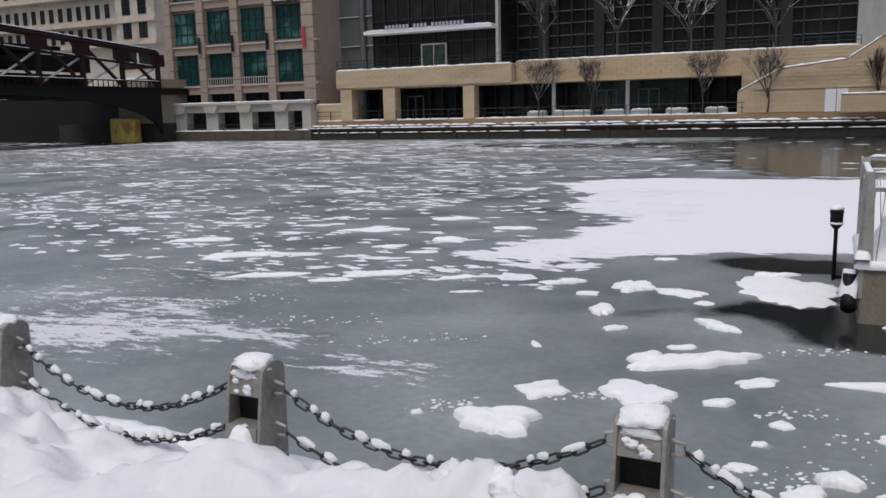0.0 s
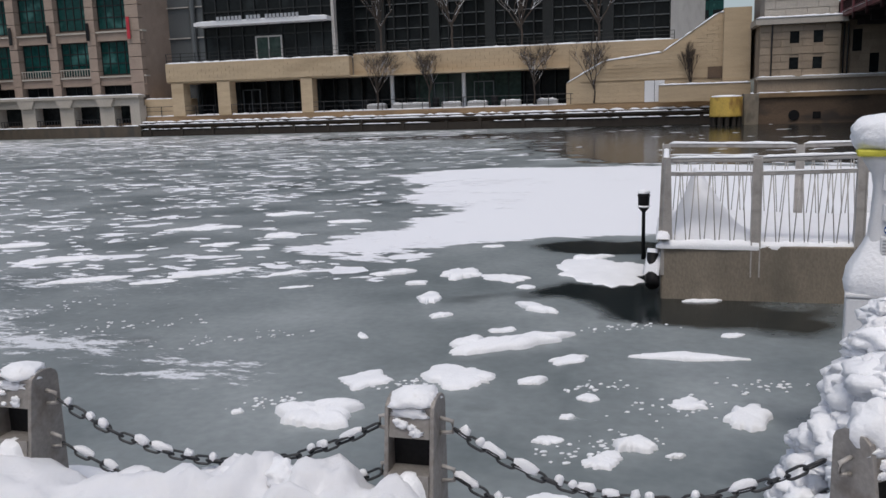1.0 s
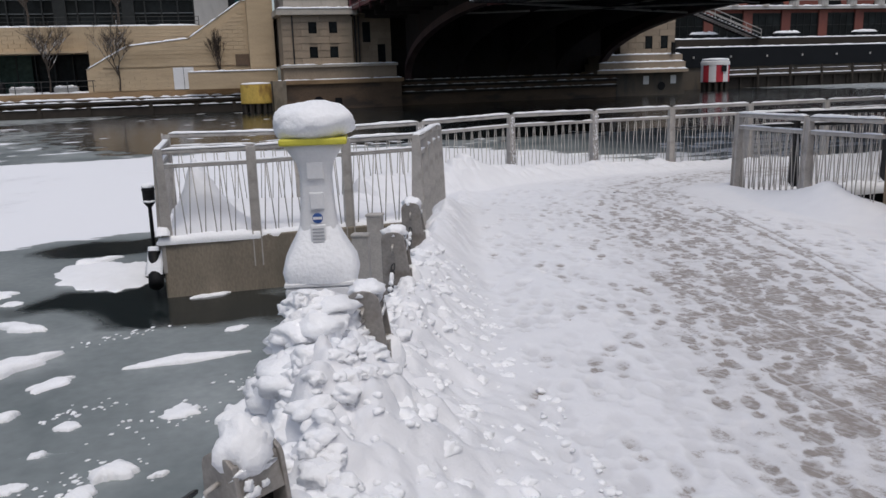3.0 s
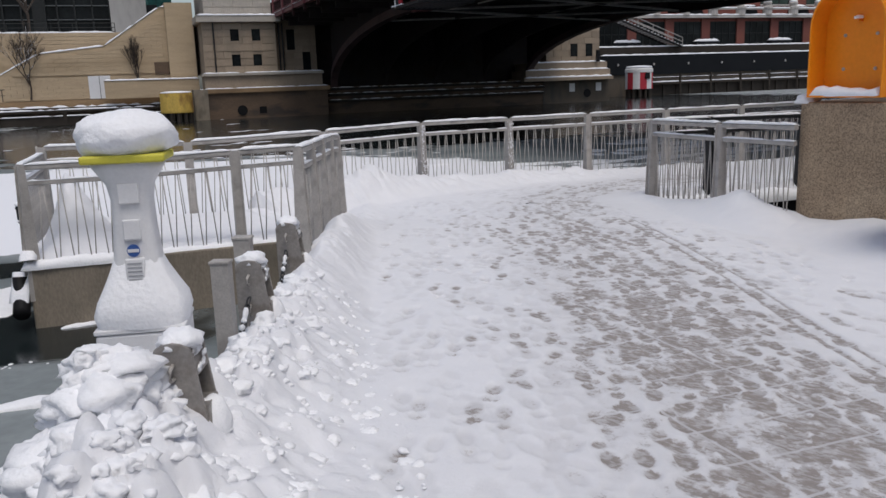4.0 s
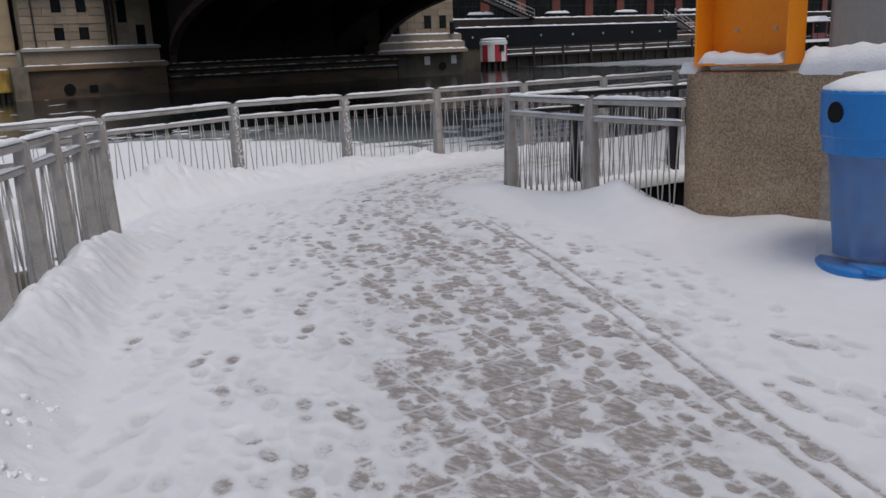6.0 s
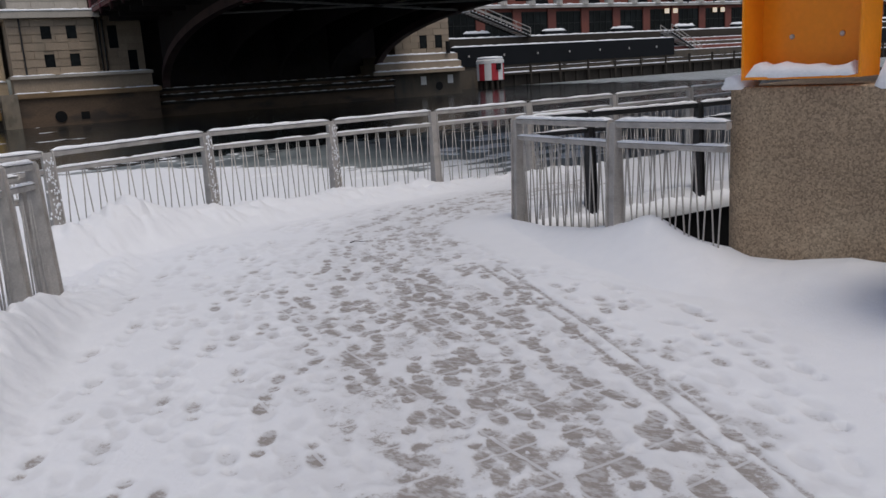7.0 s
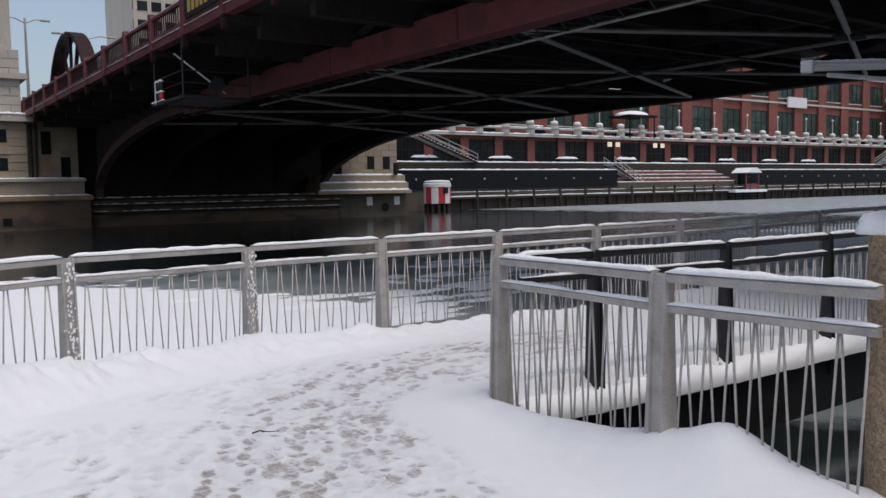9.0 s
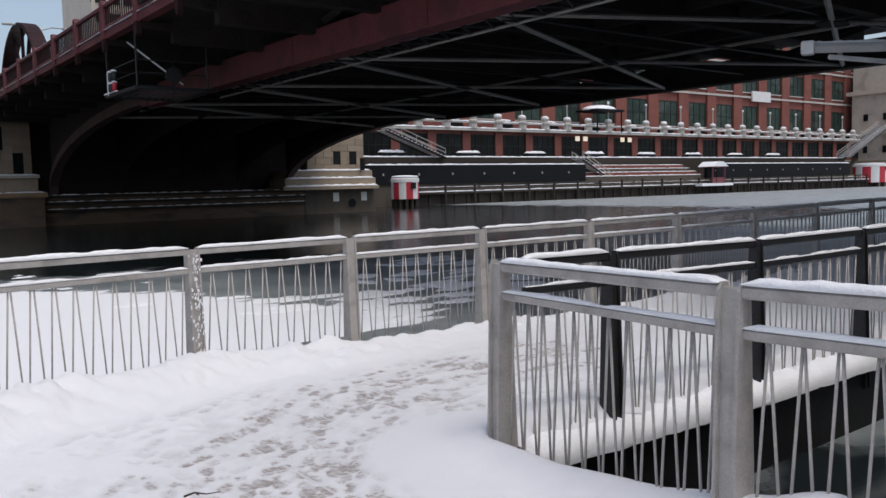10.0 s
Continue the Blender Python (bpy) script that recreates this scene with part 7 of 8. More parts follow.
def street_bridge():
    """The bascule bridge: deck on floor beams, two deep girders, lateral bracing, railing on its edge."""
    t = thing("bascule_bridge", far(0, 0, 0), "maroon steel bascule bridge with dark riveted underside", "bridge")
    S0, S1, N0, N1 = 14.45, 41.5, -14.0, 86.0
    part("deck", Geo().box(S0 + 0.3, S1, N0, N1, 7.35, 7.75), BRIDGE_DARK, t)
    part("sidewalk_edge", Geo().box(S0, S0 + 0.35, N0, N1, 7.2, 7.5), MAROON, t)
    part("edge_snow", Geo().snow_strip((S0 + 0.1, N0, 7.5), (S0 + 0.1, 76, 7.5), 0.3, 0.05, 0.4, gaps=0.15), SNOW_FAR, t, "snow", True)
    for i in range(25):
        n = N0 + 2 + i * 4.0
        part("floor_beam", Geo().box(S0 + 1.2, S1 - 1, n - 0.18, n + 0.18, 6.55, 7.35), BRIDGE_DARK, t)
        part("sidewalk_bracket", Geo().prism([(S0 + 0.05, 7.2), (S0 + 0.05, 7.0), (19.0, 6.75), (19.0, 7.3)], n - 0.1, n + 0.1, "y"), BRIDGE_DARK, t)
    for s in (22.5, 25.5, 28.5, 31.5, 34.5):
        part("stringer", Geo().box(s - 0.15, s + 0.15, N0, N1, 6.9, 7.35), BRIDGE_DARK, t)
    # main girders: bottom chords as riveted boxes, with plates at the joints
    # near chord maroon, far one near-black with the underside's shade in its colour
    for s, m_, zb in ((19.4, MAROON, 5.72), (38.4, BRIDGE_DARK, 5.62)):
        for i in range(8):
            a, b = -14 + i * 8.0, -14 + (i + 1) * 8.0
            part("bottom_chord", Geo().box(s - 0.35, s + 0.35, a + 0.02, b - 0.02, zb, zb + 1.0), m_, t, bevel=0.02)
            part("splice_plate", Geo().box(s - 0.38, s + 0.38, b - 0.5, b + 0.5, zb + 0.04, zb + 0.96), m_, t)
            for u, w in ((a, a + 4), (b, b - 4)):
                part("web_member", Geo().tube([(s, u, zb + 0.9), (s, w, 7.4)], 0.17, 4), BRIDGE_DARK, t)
        # curved rib down to the pier
        pts = []
        for i in range(13):
            q = i / 12
            pts.append((50 + 22.6 * math.sin(q * math.pi / 2), 5.72 + 0.2 - 4.6 * (1 - math.cos(q * math.pi / 2))))
        up = [(y, z + 0.55) for y, z in pts]
        part("curved_rib", Geo().prism(pts + up[::-1], s - 0.3, s + 0.3, "x"), RIBPAINT, t)
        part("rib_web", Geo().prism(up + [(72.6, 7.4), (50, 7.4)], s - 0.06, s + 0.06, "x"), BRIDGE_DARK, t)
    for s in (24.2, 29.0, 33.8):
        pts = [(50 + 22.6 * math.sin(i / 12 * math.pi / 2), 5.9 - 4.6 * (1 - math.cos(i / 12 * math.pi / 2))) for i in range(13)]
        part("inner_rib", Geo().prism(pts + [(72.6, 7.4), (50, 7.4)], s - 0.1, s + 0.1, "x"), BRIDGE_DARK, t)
    # dark wall behind the ribs, its shade put into the colour
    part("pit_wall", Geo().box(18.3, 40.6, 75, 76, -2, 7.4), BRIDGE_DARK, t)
    # lateral bracing in one level plane under the deck
    for i in range(8):
        a, b = -10.9 + i * 8.6, -2.3 + i * 8.6
        part("strut", Geo().tube([(19.7, a, 5.8), (38.1, a, 5.75)], 0.05, 4), DARKSTEEL, t)
        part("brace", Geo().tube([(19.7, a, 5.8), (38.1, b, 5.75)], 0.085, 4), BRACE, t)
        part("brace", Geo().tube([(19.7, b, 5.82), (38.1, a, 5.77)], 0.07, 4), BRACE, t)
        part("gusset", Geo().prism([(28.3, (a + b) / 2 - 0.2), (28.9, (a + b) / 2 - 0.45), (29.5, (a + b) / 2 - 0.2), (29.5, (a + b) / 2 + 0.2), (28.9, (a + b) / 2 + 0.45), (28.3, (a + b) / 2 + 0.2)], 5.72, 5.75), BRIDGE_DARK, t)
        part("half_strut", Geo().tube([(19.7, (a + b) / 2, 5.95), (38.1, (a + b) / 2, 5.9)], 0.045, 4), DARKSTEEL, t)
    for s in (22.0, 33.5):
        part("service_pipe", Geo().tube([(s, N0, 6.45), (s, 60, 6.45)], 0.07, 6), BRACE, t)
    # lacing along the lower edge of the near girder
    for i in range(48):
        a = -6 + i * 1.0
        part("lacing_bar", Geo().tube([(19.8, a, 5.75), (20.6, a + 0.5, 5.7)], 0.03, 4), DARKSTEEL, t)
        part("lacing_bar", Geo().tube([(20.6, a + 0.5, 5.7), (19.8, a + 1.0, 5.75)], 0.03, 4), DARKSTEEL, t)
    part("lacing_rail", Geo().tube([(20.65, -8, 5.68), (20.65, 44, 5.68)], 0.045, 4), BRACE, t)
    # equipment platform hung under the sidewalk
    e = part("equipment_platform", Geo().box(14.6, 17.4, 37.0, 37.12, 5.05, 5.17).box(14.6, 17.4, 40.68, 40.8, 5.05, 5.17).box(14.6, 14.72, 37.12, 40.68, 5.05, 5.17).box(17.28, 17.4, 37.12, 40.68, 5.05, 5.17), DARKSTEEL, t, "hanging service platform")
    for i in range(9):
        part("grating_bar", Geo().box(14.9 + i * 0.28, 14.96 + i * 0.28, 37.12, 40.68, 5.08, 5.13), DARKSTEEL, e)
    for x, y in ((14.7, 37.1), (14.7, 40.7), (17.3, 37.1), (17.3, 40.7)):
        part("hanger", Geo().tube([(x, y, 5.1), (x, y, 7.2)], 0.04, 5), DARKSTEEL, e)
    for z in (5.65, 6.1):
        part("guard_rail", Geo().tube([(17.3, 37.1, z), (14.7, 37.1, z), (14.7, 40.7, z), (17.3, 40.7, z)], 0.025, 5), DARKSTEEL, e)
    for y, z0, m_ in ((39.5, 5.2, REDSTRIPE), (39.95, 5.2, DARKSTEEL), (39.5, 5.62, DARKSTEEL), (39.95, 5.62, DARKSTEEL)):
        lamp = part("signal_lamp", Geo().lathe([(0.07, 0), (0.10, 0.05), (0.10, 0.26), (0.07, 0.34)], 12, Matrix.Translation((14.6, y, z0))), m_, e, "round signal lamp on the platform", True)
        part("snow_cap", Geo().blob((14.6, y, z0 + 0.34), (0.11, 0.11, 0.06), 0.2, 1.5, -0.4, 2), SNOW_FAR, lamp, "snow", True)
    part("signal_mast", Geo().tube([(14.6, 40.3, 5.1), (14.6, 40.3, 6.0)], 0.04, 6), WHITESTRIPE, e, "pale signal mast")
    part("snow_line", Geo().snow_strip((14.62, 39.2, 5.17), (14.62, 40.8, 5.17), 0.14, 0.07, 0.1), SNOW_FAR, e, "snow", True)
    part("horn", Geo().lathe([(0.30, 0), (0.26, 0.03), (0.20, 0.2), (0.12, 0.5), (0.1, 0.7)], 14, Matrix.Translation((16.0, 37.0, 5.6)) @ Matrix.Rotation(radians(-90), 4, 'X')), DARKSTEEL, e)
    part("strut", Geo().tube([(15.0, 39.0, 7.0), (16.4, 37.2, 5.3)], 0.035, 5), WHITESTRIPE, e)
    # arched end of the truss above the roadway
    for a in range(18, 163, 24):
        y_, z_ = 88.2 - 7.6 * (1 - math.cos(math.radians(a))), 8.0 + 6.7 * math.sin(math.radians(a))
        part("arch_brace", Geo().tube([(19.45, y_, z_), (19.45, 80.6, 9.2)], 0.16, 4), DULL_MAROON, t)
    part("arch_tie", Geo().box(19.2, 19.7, 73.2, 88.0, 10.6, 11.2), DULL_MAROON, t)
    part("arch_flange", Geo().prism([(88.5 - 7.9 * (1 - math.cos(math.radians(a))), 8.0 + 7.0 * math.sin(math.radians(a))) for a in range(0, 181, 9)] + [(88.2 - 7.6 * (1 - math.cos(math.radians(a))), 8.0 + 6.7 * math.sin(math.radians(a))) for a in range(180, -1, -9)], 18.9, 20.0, "x"), DULL_MAROON, t)
    part("truss_top", Geo().box(19.1, 19.8, 30, 71, 10.0, 10.7), MAROON, t)


street_bridge()


def bridge_railing():
    t = thing("bridge_railing", far(14.5, 0, 7.5), "maroon balustrade with snow along the bridge sidewalk", "railing")
    part("top_rail", Geo().box(-0.08, 0.08, -14, 76, 0.85, 0.97), MAROON, t)
    part("lower_rail", Geo().box(-0.06, 0.06, -14, 76, 0.08, 0.16), MAROON, t)
    part("snow_cap", Geo().snow_strip((0, 0, 0.97), (0, 76, 0.97), 0.16, 0.03, 0.3, gaps=0.25), SNOW_FAR, t, "snow", True)
    for i in range(23):
        n = 76 - i * 4.0
        part("post", Geo().box(-0.14, 0.14, n - 0.16, n + 0.16, -0.3, 1.12), MAROON, t)
        part("pendant", Geo().prism([(-0.16, -0.3), (0.16, -0.3), (0.1, -0.7), (0, -0.8), (-0.1, -0.7)], -0.12, 0.06, "x", Matrix.Translation((0, n, 0))), DULL_MAROON, t)
    g = Geo()
    for i in range(330):
        n = 76 - i * 0.25
        g.box(-0.02, 0.02, n - 0.03, n + 0.03, 0.15, 0.86)
    ob = part("balustrade_infill", g, DULL_MAROON, t)
    ob["kind"] = "stuff"
    sg = part("name_board", Geo().box(-0.2, -0.12, 29.2, 35.4, 0.15, 0.95), BRIDGE_DARK, t, "dark board with gold bars")
    for i in range(13):
        if i != 7:
            part("letter_bar", Geo().box(-0.22, -0.2, 29.6 + i * 0.43, 29.86 + i * 0.43, 0.3, 0.8), GOLD, sg, "gold letter-sized bar")


bridge_railing()


def street_lamp(m, h, arm, double=True):
    t = thing("street_lamp", m, "tall grey street lamp on the bridge approach", "street lamp", "street lamps")
    part("pole", Geo().tube([(0, 0, 0), (0, 0, h)], 0.14, 8, 0.08), BRACE, t)
    for sgn in ((-1, 1) if double else (1,)):
        part("arm", Geo().tube([(0, 0, h - 0.4), (sgn * arm * 0.5, 0, h - 0.05), (sgn * arm, 0, h - 0.05)], 0.05, 6), BRACE, t)
        part("lamp_head", Geo().box(sgn * arm - 0.35, sgn * arm + 0.35, -0.15, 0.15, h - 0.15, h), BRACE, t, bevel=0.03)


street_lamp(far(16.0, 80, 7.6), 8.2, 1.5)
street_lamp(far(20.5, 80, 7.6), 7.3, 2.2)


def wells_bridge():
    """The older double-deck truss bridge upstream."""
    t = thing("truss_bridge", far(-69, 0, 0), "dark maroon double-deck truss bridge with snowy rails", "bridge")
    # black decks, girders and beams carry the underside's shade in their colour
    part("lower_deck", Geo().box(-13, 0, -30, 84, 4.6, 5.1), BLACK, t)
    part("edge_girder", Geo().box(-0.3, 0.1, -30, 84, 4.4, 5.0), BLACK, t)
    part("upper_deck", Geo().box(-12, -1, -30, 60, 8.6, 9.0), BLACK, t)

    def topz(n):
        return 9.0 + 1.6 * min(1, max(0, (72 - n) / 26))
    ns = [72 - i * 5.2 for i in range(18)]
    for a, b in zip(ns, ns[1:]):
        part("top_chord", Geo().tube([(0, a, topz(a)), (0, b, topz(b))], 0.34, 4), DULL_MAROON, t)
        part("snow_cap", Geo().snow_strip((0, b, topz(b) + 0.3), (0, a, topz(a) + 0.3), 0.5, 0.1, 0.5), SNOW_FAR, t, "snow", True)
        part("mid_chord", Geo().tube([(0, a, topz(a) - 1.6), (0, b, topz(b) - 1.6)], 0.14, 4), DULL_MAROON, t)
        part("snow_cap", Geo().snow_strip((0, b, topz(b) - 1.5), (0, a, topz(a) - 1.5), 0.25, 0.07, 0.5), SNOW_FAR, t, "snow", True)
        part("counter_diagonal", Geo().tube([(-0.1, b, 5.2), (-0.1, a, topz(a) - 1.6)], 0.12, 4), BRACE, t)
        part("vertical", Geo().box(-0.2, 0.2, a - 0.2, a + 0.2, 5.0, topz(a)), DULL_MAROON, t)
        part("diagonal", Geo().tube([(0, a, 5.2), (0, b, topz(b) - 0.2)], 0.22, 4), DULL_MAROON, t)
        part("gusset", Geo().box(-0.25, 0.25, a - 0.9, a + 0.9, topz(a) - 1.5, topz(a) - 0.2), DULL_MAROON, t)
    for a, b in zip(ns, ns[1:]):
        p = part("railing_panel", Geo().box(0.15, 0.22, b + 0.1, a - 0.1, 5.05, 5.15).box(0.15, 0.22, b + 0.1, a - 0.1, 5.75, 5.87), BLACK, t)
        g = Geo()
        for k in range(8):
            y = b + 0.3 + k * (a - b - 0.5) / 7
            g.box(0.16, 0.21, y - 0.05, y + 0.05, 5.1, 5.8)
        part("railing_bar_row", g, BLACK, p)
        part("snow_cap", Geo().snow_strip((0.2, b, 5.87), (0.2, a, 5.87), 0.25, 0.06, 0.4), SNOW_FAR, p, "snow", True)
    for i in range(12):
        n = 68 - i * 6
        part("floor_beam", Geo().box(-12, 0, n - 0.2, n + 0.2, 3.9, 4.6), BLACK, t)
    pts = [(52 + 20 * math.sin(i / 10 * math.pi / 2), 4.2 - 4.2 * (1 - math.cos(i / 10 * math.pi / 2))) for i in range(11)]
    part("curved_rib", Geo().prism(pts + [(72, 4.6), (52, 4.6)], -0.2, 0.2, "x"), BLACK, t)
    part("pier", Geo().box(-16, -0.6, 71.5, 84, -2.5, 1.2), TIMBER, t)
    part("abutment", Geo().box(-5.4, -0.7, 71, 84, 1.2, 6.2), STONE, t)
    part("abutment_cap", Geo().box(-5.7, -0.5, 70.7, 84, 5.2, 5.6), STONE, t)
    part("abutment_snow", Geo().snow_strip((-5.4, 71.4, 6.2), (-0.7, 71.4, 6.2), 0.7, 0.15, 0.4), SNOW_FAR, t, "snow", True)
    # black block added to keep the space under the bridge dark
    part("shade_backing", Geo().box(-60, -3.5, 74, 84, -2, 4.6), BLACK, t)
    part("back_truss", Geo().box(-12.5, -12, -30, 72, 5.1, 7.0), BLACK, t)
    part("track_girder", Geo().box(-11, -10.4, -30, 72, 7.2, 9.0), BLACK, t)


wells_bridge()

# ---------------------------------------------------------------- far bank, east of the bridge
def east_dock():
    t = thing("dock", far(48, 84, 0), "black dock wall with timber fender and snow lines", "dock", kind="structure")
    part("ground", Geo().box(0, 190, 1.2, 30, -2.5, 1.5), CONC_DARK, t)
    for a, b in ((6.5, 42), (70, 116)):
        part("black_wall", Geo().box(a, b, 1.0, 1.5, 1.5, 3.75), BLACKWALL, t)
        part("snow_cap", Geo().snow_strip((a, 1.25, 3.75), (b, 1.25, 3.75), 0.6, 0.14, 0.5), SNOW_FAR, t, "snow", True)
        for i in range(int((b - a) / 5)):
            part("wall_lamp", Geo().box(a + 2 + i * 5, a + 2.16 + i * 5, 0.85, 1.0, 2.55, 2.8), BRACE, t)
    part("fender_wall", Geo().box(10, 125, 0.2, 1.2, -2.5, 0.3), TIMBER, t)
    part("walkway", Geo().box(10, 125, -0.4, 1.2, 0.3, 0.55), TIMBER, t)
    part("snow_line", Geo().snow_strip((10, 0.1, 0.55), (125, 0.1, 0.55), 0.6, 0.13, 0.5), SNOW_FAR, t, "snow", True)
    part("snow_line", Geo().snow_strip((10, 0.1, 1.1), (125, 0.1, 1.1), 0.2, 0.06, 0.5, gaps=0.1), SNOW_FAR, t, "snow", True)
    for i in range(26):
        x = 12 + i * 4.5
        part("bollard_post", Geo().tube([(x, -0.3, -2.5), (x, -0.3, 1.55)], 0.16, 6), TIMBER, t)
    part("rail", Geo().box(10, 125, -0.3, -0.2, 1.0, 1.12), TIMBER, t)
    for i in range(60):
        part("fender_pile", Geo().box(10.5 + i * 1.9, 10.9 + i * 1.9, 0.0, 0.25, -2.5, 0.25), TIMBER, t)
    # stepped landing between the walls
    for k in range(4):
        part("landing_step", Geo().box(42, 70, 1.5 + k * 1.3, 8, 1.5 + k * 0.55, 2.05 + k * 0.55), REDBRICK if k % 2 else CONC_DARK, t)
        part("snow_line", Geo().snow_strip((42, 1.9 + k * 1.3, 2.05 + k * 0.55), (70, 1.9 + k * 1.3, 2.05 + k * 0.55), 0.6, 0.1, 0.4, gaps=0.15), SNOW_FAR, t, "snow", True)
    part("upper_terrace", Geo().box(6, 125, 6.5, 13, 1.5, 4.9), TIMBER, t)
    part("terrace_snow", Geo().snow_strip((6, 6.9, 4.9), (125, 6.9, 4.9), 0.8, 0.16, 0.5), SNOW_FAR, t, "snow", True)


east_dock()
for i in range(8):
    s = 52 + i * 12.2
    g_ = thing("planter", far(s + 10, 91.2, 4.9), "dark planter heaped with snow on the terrace", "planter", "terrace planters")
    part("box", Geo().box(-1.8, 1.8, -0.4, 0.4, 0, 0.6), BLACKWALL, g_, bevel=0.03)
    part("snow_cap", Geo().snow_strip((-1.8, 0, 0.6), (1.8, 0, 0.6), 0.9, 0.3, 0.3), SNOW_FAR, g_, "snow", True)


def kiosk():
    t = thing("kiosk", far(119, 83.6, 0.55), "small red kiosk with snowy roof on the dock", "kiosk")
    for x in (-1.6, 1.6):
        for y in (0, 2):
            part("post", Geo().box(x - 0.1, x + 0.1, y - 0.1, y + 0.1, 0, 2.6), MAROON, t)
    part("counter", Geo().box(-1.6, 1.6, 0, 0.3, 0, 1.0), MAROON, t)
    part("roof", Geo().prism([(-2.0, 2.6), (2.0, 2.6), (0.6, 3.3), (-0.6, 3.3)], -0.4, 2.4, "y"), MAROON, t)
    part("snow_cap", Geo().prism([(-2.0, 2.72), (2.0, 2.72), (0.7, 3.5), (-0.7, 3.5)], -0.45, 2.45, "y"), SNOW_FAR, t, "snow")
    part("float", Geo().box(-6, 2.2, -1.2, 0, -0.3, 0.1), SNOW_FAR, t, "snow-covered landing float")


kiosk()


def stair(name, p0, p1, width, steps, label):
    """An outdoor steel stair with snowy treads and pipe handrails."""
    t = thing(name, far(0, 0, 0), label, "stairs")
    a, b = Vector(p0), Vector(p1)
    for i in range(steps):
        c = a + (b - a) * (i + 0.5) / steps
        st = part("tread", Geo().box(c.x - 0.22, c.x + 0.22, c.y, c.y + width, c.z - 0.1, c.z), CONC_GREY, t)
        part("snow", Geo().box(c.x - 0.2, c.x + 0.2, c.y, c.y + width, c.z + 0.003, c.z + 0.06), SNOW_FAR, st, "snow")
    for y in (0, width):
        for h in (0.5, 1.0):
            part("handrail", Geo().tube([a + Vector((0, y, h)), b + Vector((0, y, h))], 0.05, 6), STEEL, t)
        for i in range(5):
            c = a + (b - a) * i / 4
            part("baluster", Geo().tube([c + Vector((0, y, 0)), c + Vector((0, y, 1.0))], 0.04, 5), STEEL, t)
        part("stringer", Geo().tube([a + Vector((0, y, -0.15)), b + Vector((0, y, -0.15))], 0.14, 4), DARKSTEEL, t)


stair("outdoor_stair", (69.5, 90, 4.95), (60.5, 90, 8.2), 2.0, 18, "outdoor steel stair with snowy treads beside the bridge")
stair("outdoor_stair", (96.5, 86, 1.6), (90.5, 86, 4.6), 2.0, 14, "outdoor steel stair with snowy treads down to the dock")
stair("outdoor_stair", (170, 88, 5.0), (187.5, 88, 11.8), 2.6, 26, "long outdoor steel stair with snowy treads by the far pier")


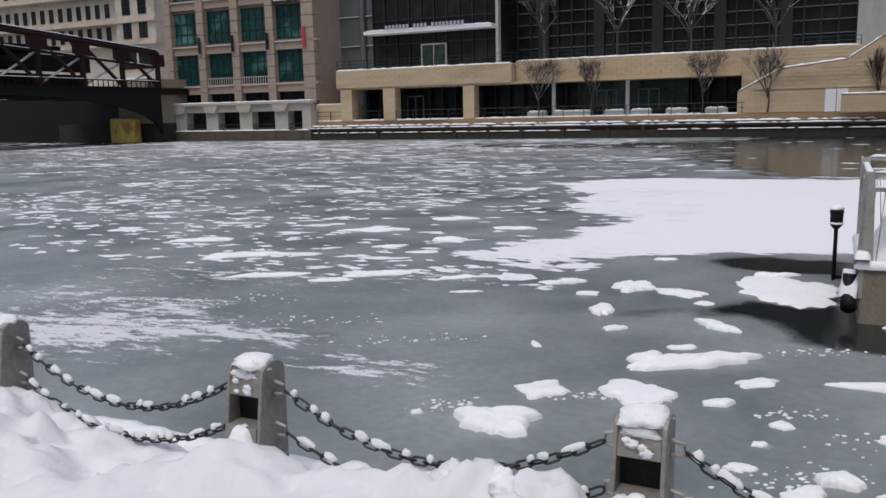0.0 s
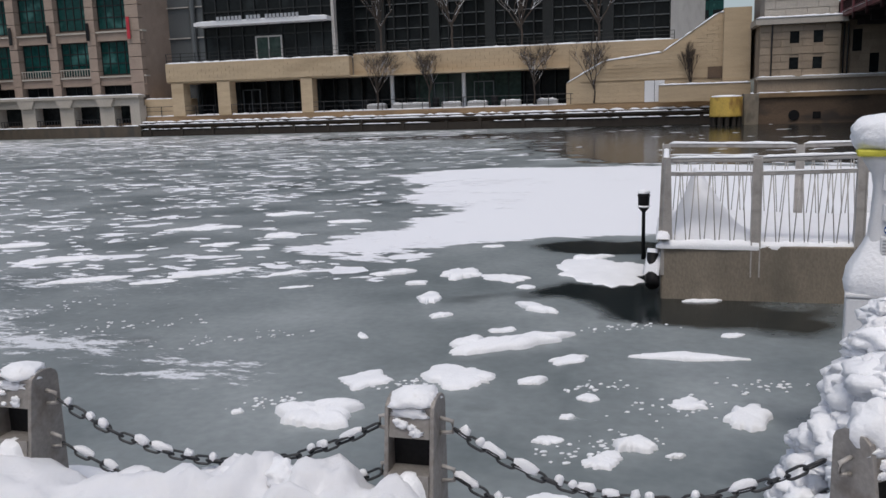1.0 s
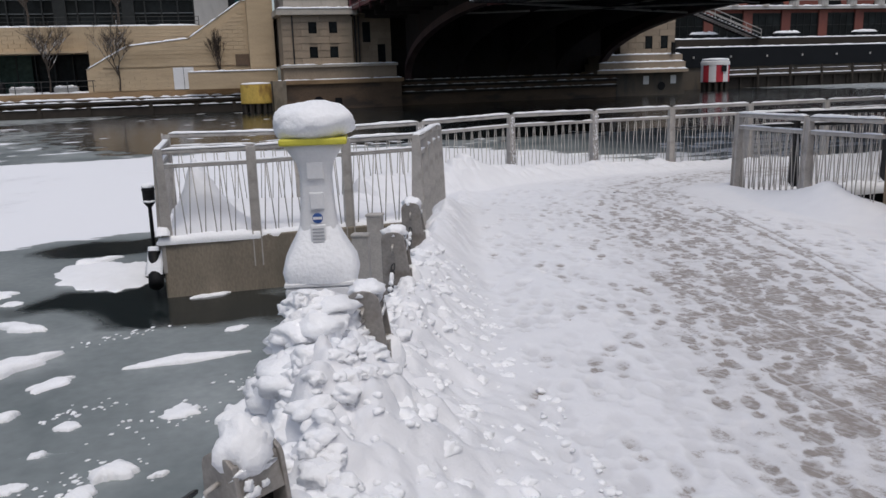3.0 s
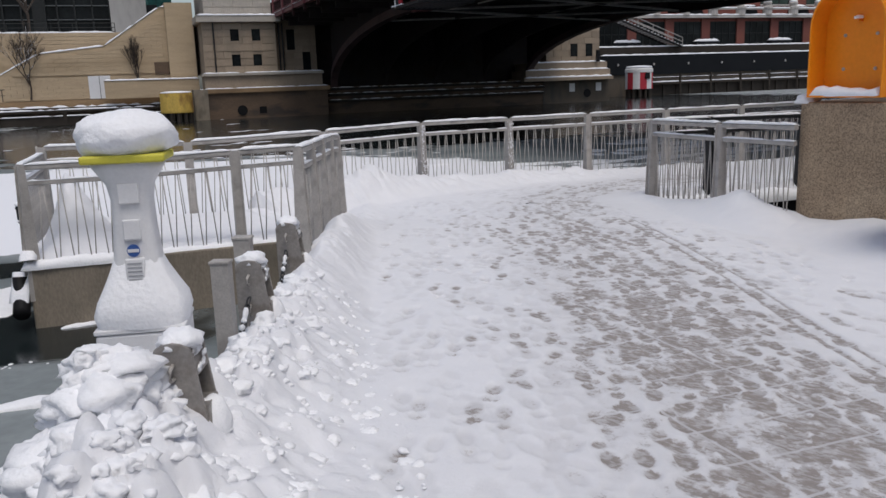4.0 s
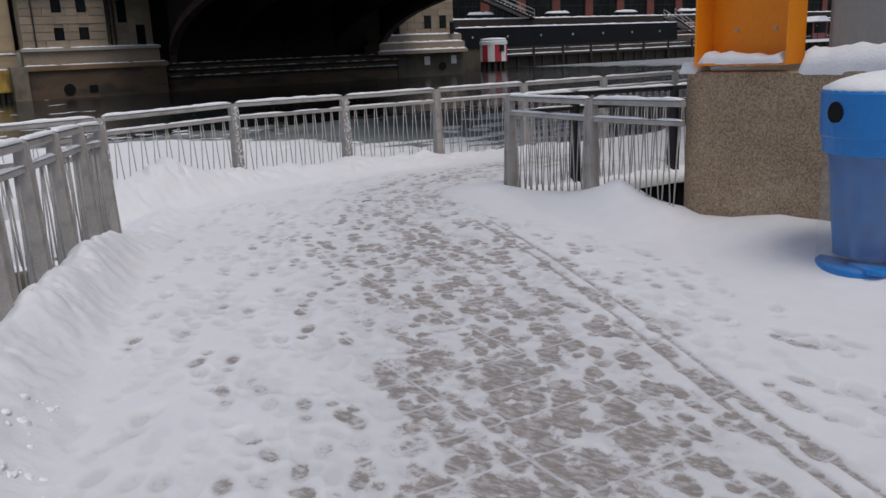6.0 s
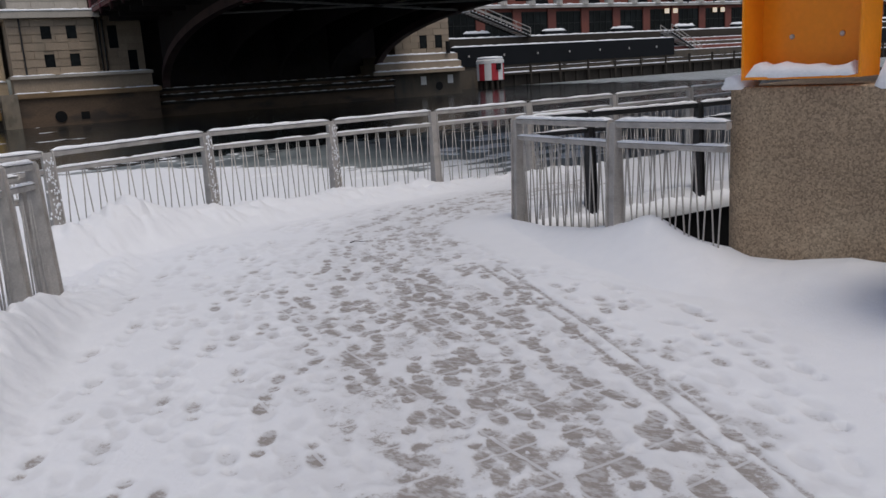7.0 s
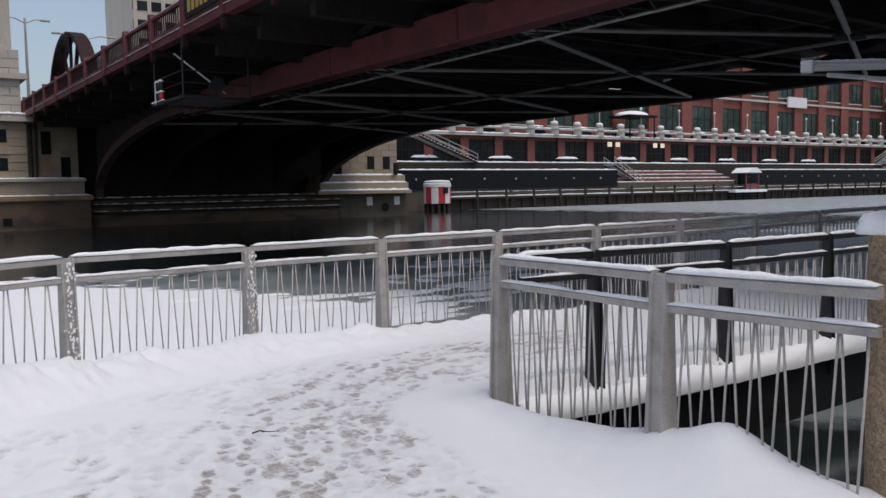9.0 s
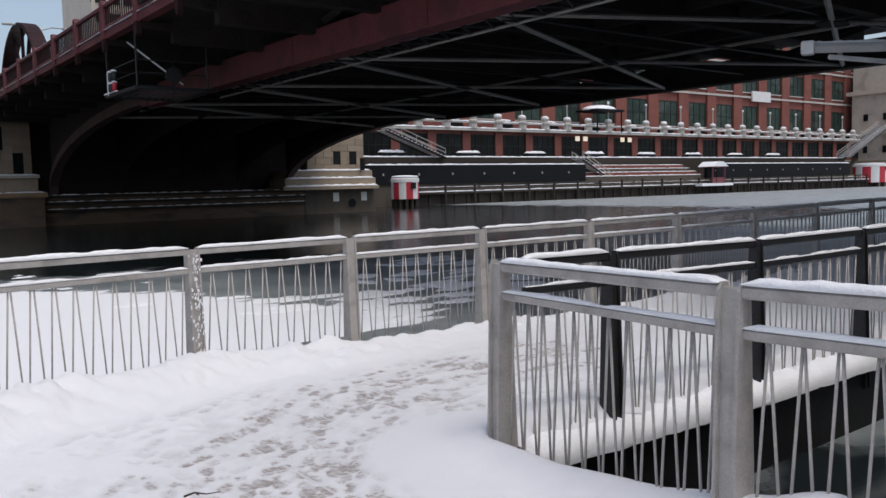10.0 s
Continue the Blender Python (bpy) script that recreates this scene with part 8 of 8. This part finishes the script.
def brick_building():
    t = thing("brick_warehouse", far(0, 96, 0), "red brick warehouse with tall dark windows and a white balustrade terrace", "building")
    part("lower_body", Geo().box(58, 200, 0.4, 6, 4.9, 8.9), REDBRICK, t)
    part("body", Geo().box(58, 200, 4.0, 40, 8.9, 34), REDBRICK, t)
    for i in range(23):
        x = 60 + i * 6.0
        part("pier", Geo().box(x - 0.7, x + 0.7, 0.1, 0.5, 4.9, 8.7), REDBRICK, t)
        window_in(t, x + 0.75, x + 5.25, 0.3, 5.2, 8.3, GLASS_DARK, 4, 2, 0.1)
    part("terrace_edge", Geo().box(57, 200, -0.6, 4, 8.8, 9.15), BALUSTER, t)
    part("edge_snow", Geo().snow_strip((57, -0.4, 9.15), (200, -0.4, 9.15), 0.5, 0.16, 0.5), SNOW_FAR, t, "snow", True)
    bl = part("balustrade", Geo().box(57, 200, -0.4, -0.15, 9.9, 10.1), BALUSTER, t, "pale stone balustrade")
    part("snow_cap", Geo().snow_strip((57, -0.28, 10.1), (200, -0.28, 10.1), 0.35, 0.14, 0.4), SNOW_FAR, bl, "snow", True)
    for i in range(29):
        x = 60 + i * 4.7
        if i % 2 == 0:
            part("lamp_pole", Geo().tube([(x, -0.28, 10.9), (x, -0.28, 13.6)], 0.09, 6), BALUSTER, bl)
            part("lamp_globe", Geo().blob((x, -0.28, 13.8), (0.22, 0.22, 0.25), 0.02, 1, -1, 2), WHITEPAINT, bl, "pale globe lamp", True)
        part("urn_post", Geo().lathe([(0.65, 9.15), (0.65, 9.9), (0.8, 10.0), (0.8, 10.25), (0.45, 10.4), (0.65, 10.8), (0.25, 11.15)], 10, Matrix.Translation((x, -0.28, 0))), BALUSTER, bl)
        part("urn_snow", Geo().blob((x, -0.28, 11.0), (0.65, 0.5, 0.3), 0.15, 1.5, -0.5, 2), SNOW_FAR, bl, "snow", True)
        if i % 2:
            part("awning", Geo().prism([(-1.3, 9.3), (1.3, 9.3), (0.9, 10.4), (-0.9, 10.4)], 0.3, 2.0, "y", Matrix.Translation((x + 2.3, 0, 0))), BLACKWALL, t, "dark folded umbrella group")
            part("awning_snow", Geo().blob((x + 2.3, 1.1, 10.4), (1.3, 0.9, 0.3), 0.15, 1.5, -0.4, 2), SNOW_FAR, t, "snow", True)
    for i in range(16):
        x = 63 + i * 8.6
        part("bay_pier", Geo().box(x - 1.2, x + 1.6, 3.6, 4.1, 9.0, 33), REDBRICK, t)
        for z0, z1 in ((11.0, 15.4), (18.2, 22.2), (24.6, 28.6)):
            window_in(t, x + 1.9, x + 7.2, 3.95, z0, z1, GLASS_GREEN, 3, 2, 0.16, None, 0.12, BALUSTER)
    for z in (17.0, 23.4, 29.8):
        part("string_course", Geo().box(58, 200, 3.5, 4.0, z, z + 0.35), BALUSTER, t)
    part("sign", Geo().box(153.5, 160, 3.2, 3.5, 16.4, 18.4), WHITESTRIPE, t, "pale signboard")
    part("canopy", Geo().box(103, 109.5, -1.5, 3, 12.4, 12.7), BLACKWALL, t)
    part("canopy_snow", Geo().blob((106.2, 0.8, 12.7), (3.4, 2.2, 0.8), 0.08, 1.2, -0.1), SNOW_FAR, t, "snow", True)
    for x in (103.4, 109.1):
        part("canopy_post", Geo().tube([(x, -1.2, 9.1), (x, -1.2, 12.4)], 0.12, 6), BLACKWALL, t)
    for x in (100.2, 102.0, 110.8, 112.6):
        part("lit_panel", Geo().box(x - 0.45, x + 0.45, 0.0, 0.1, 7.7, 8.4), WARM, t, "small glowing panel")


brick_building()


def far_pier():
    t = thing("bridge_house", far(196, 87, 0), "tall pale limestone bridge house beyond the dock", "bridge house")
    part("base", Geo().box(-6, 12, 0, 12, -2.5, 4.5), STONE, t)
    part("base_snow", Geo().snow_strip((-6, 0.3, 4.5), (12, 0.3, 4.5), 0.8, 0.3, 0.5), SNOW_FAR, t, "snow", True)
    masonry("shaft", t, -5.2, 11, 0.6, 11, 4.5, 10.2, 1.0, 3.0, BEIGE)
    part("ledge", Geo().box(-5.8, 12, 0.0, 12, 10.2, 10.9), BEIGE, t)
    part("ledge_snow", Geo().snow_strip((-5.8, 0.3, 10.9), (12, 0.3, 10.9), 0.8, 0.3, 0.5), SNOW_FAR, t, "snow", True)
    masonry("upper", t, -5.0, 11, 0.8, 11, 10.9, 19.0, 1.0, 3.0, BEIGE)
    part("cornice", Geo().box(-5.8, 12, 0.0, 12, 19.0, 19.8), BEIGE, t)
    part("attic", Geo().box(-4.6, 11, 1.0, 11, 19.8, 26), BEIGE, t)
    for x, z in ((-2.5, 6.0), (-2.5, 8.3), (-2.5, 13), (-2.5, 16.5), (2.5, 6.0), (2.5, 13)):
        part("window", Geo().box(x - 0.5, x + 0.5, 0.5, 0.55, z, z + 1.6), GLASS_DARK, t)
    for y in (3.2, 7.4):
        for z in (6.2, 13.2):
            part("window", Geo().box(-5.3, -5.0, y, y + 0.9, z, z + 1.5), GLASS_DARK, t)


far_pier()


def distant_tower(s, n, w, h, material, label):
    t = thing("tower", far(s, n, 0), label, "building")
    part("body", Geo().box(-w / 2, w / 2, 0, w, 0, h), material, t)
    for i in range(int(h / 4)):
        part("window_band", Geo().box(-w / 2 - 0.1, w / 2 + 0.1, -0.15, 0.0, i * 4 + 1.2, i * 4 + 3.2), GLASS_DARK, t)
    for i in range(int(w / 3)):
        part("pilaster", Geo().box(-w / 2 + i * 3, -w / 2 + i * 3 + 0.8, -0.3, 0, 0, h), material, t)


distant_tower(66, 190, 24, 70, STONE_PALE, "tall pale office tower with window bands")
distant_tower(10, 190, 9, 24.5, GLASS_TEAL, "distant blue glass building")
distant_tower(-16, 140, 26, 40, GREYPANEL, "distant grey office block")

# ---------------------------------------------------------------- near bank behind the walk
def closing_wall():
    # out of view behind the walk; added only for reflections
    t = thing("unseen_wall", far(0, -12, 0), "tall unseen limestone wall added to close the place behind the promenade", "wall", kind="structure")
    part("wall", Geo().box(-60, 60, -2, 0, -2, 8.5), STONE_PALE, t)
    part("coping", Geo().box(-60, 60, -2.2, 0.3, 8.5, 9.2), STONE_PALE, t)


closing_wall()
land = Geo().box(-1500, 1500, 84, 1800, -2.4, 0.95)
single("land", land, SNOW_FAR, "snow-covered city ground behind the far bank", "ground", far(0, 6, 0), kind="structure")
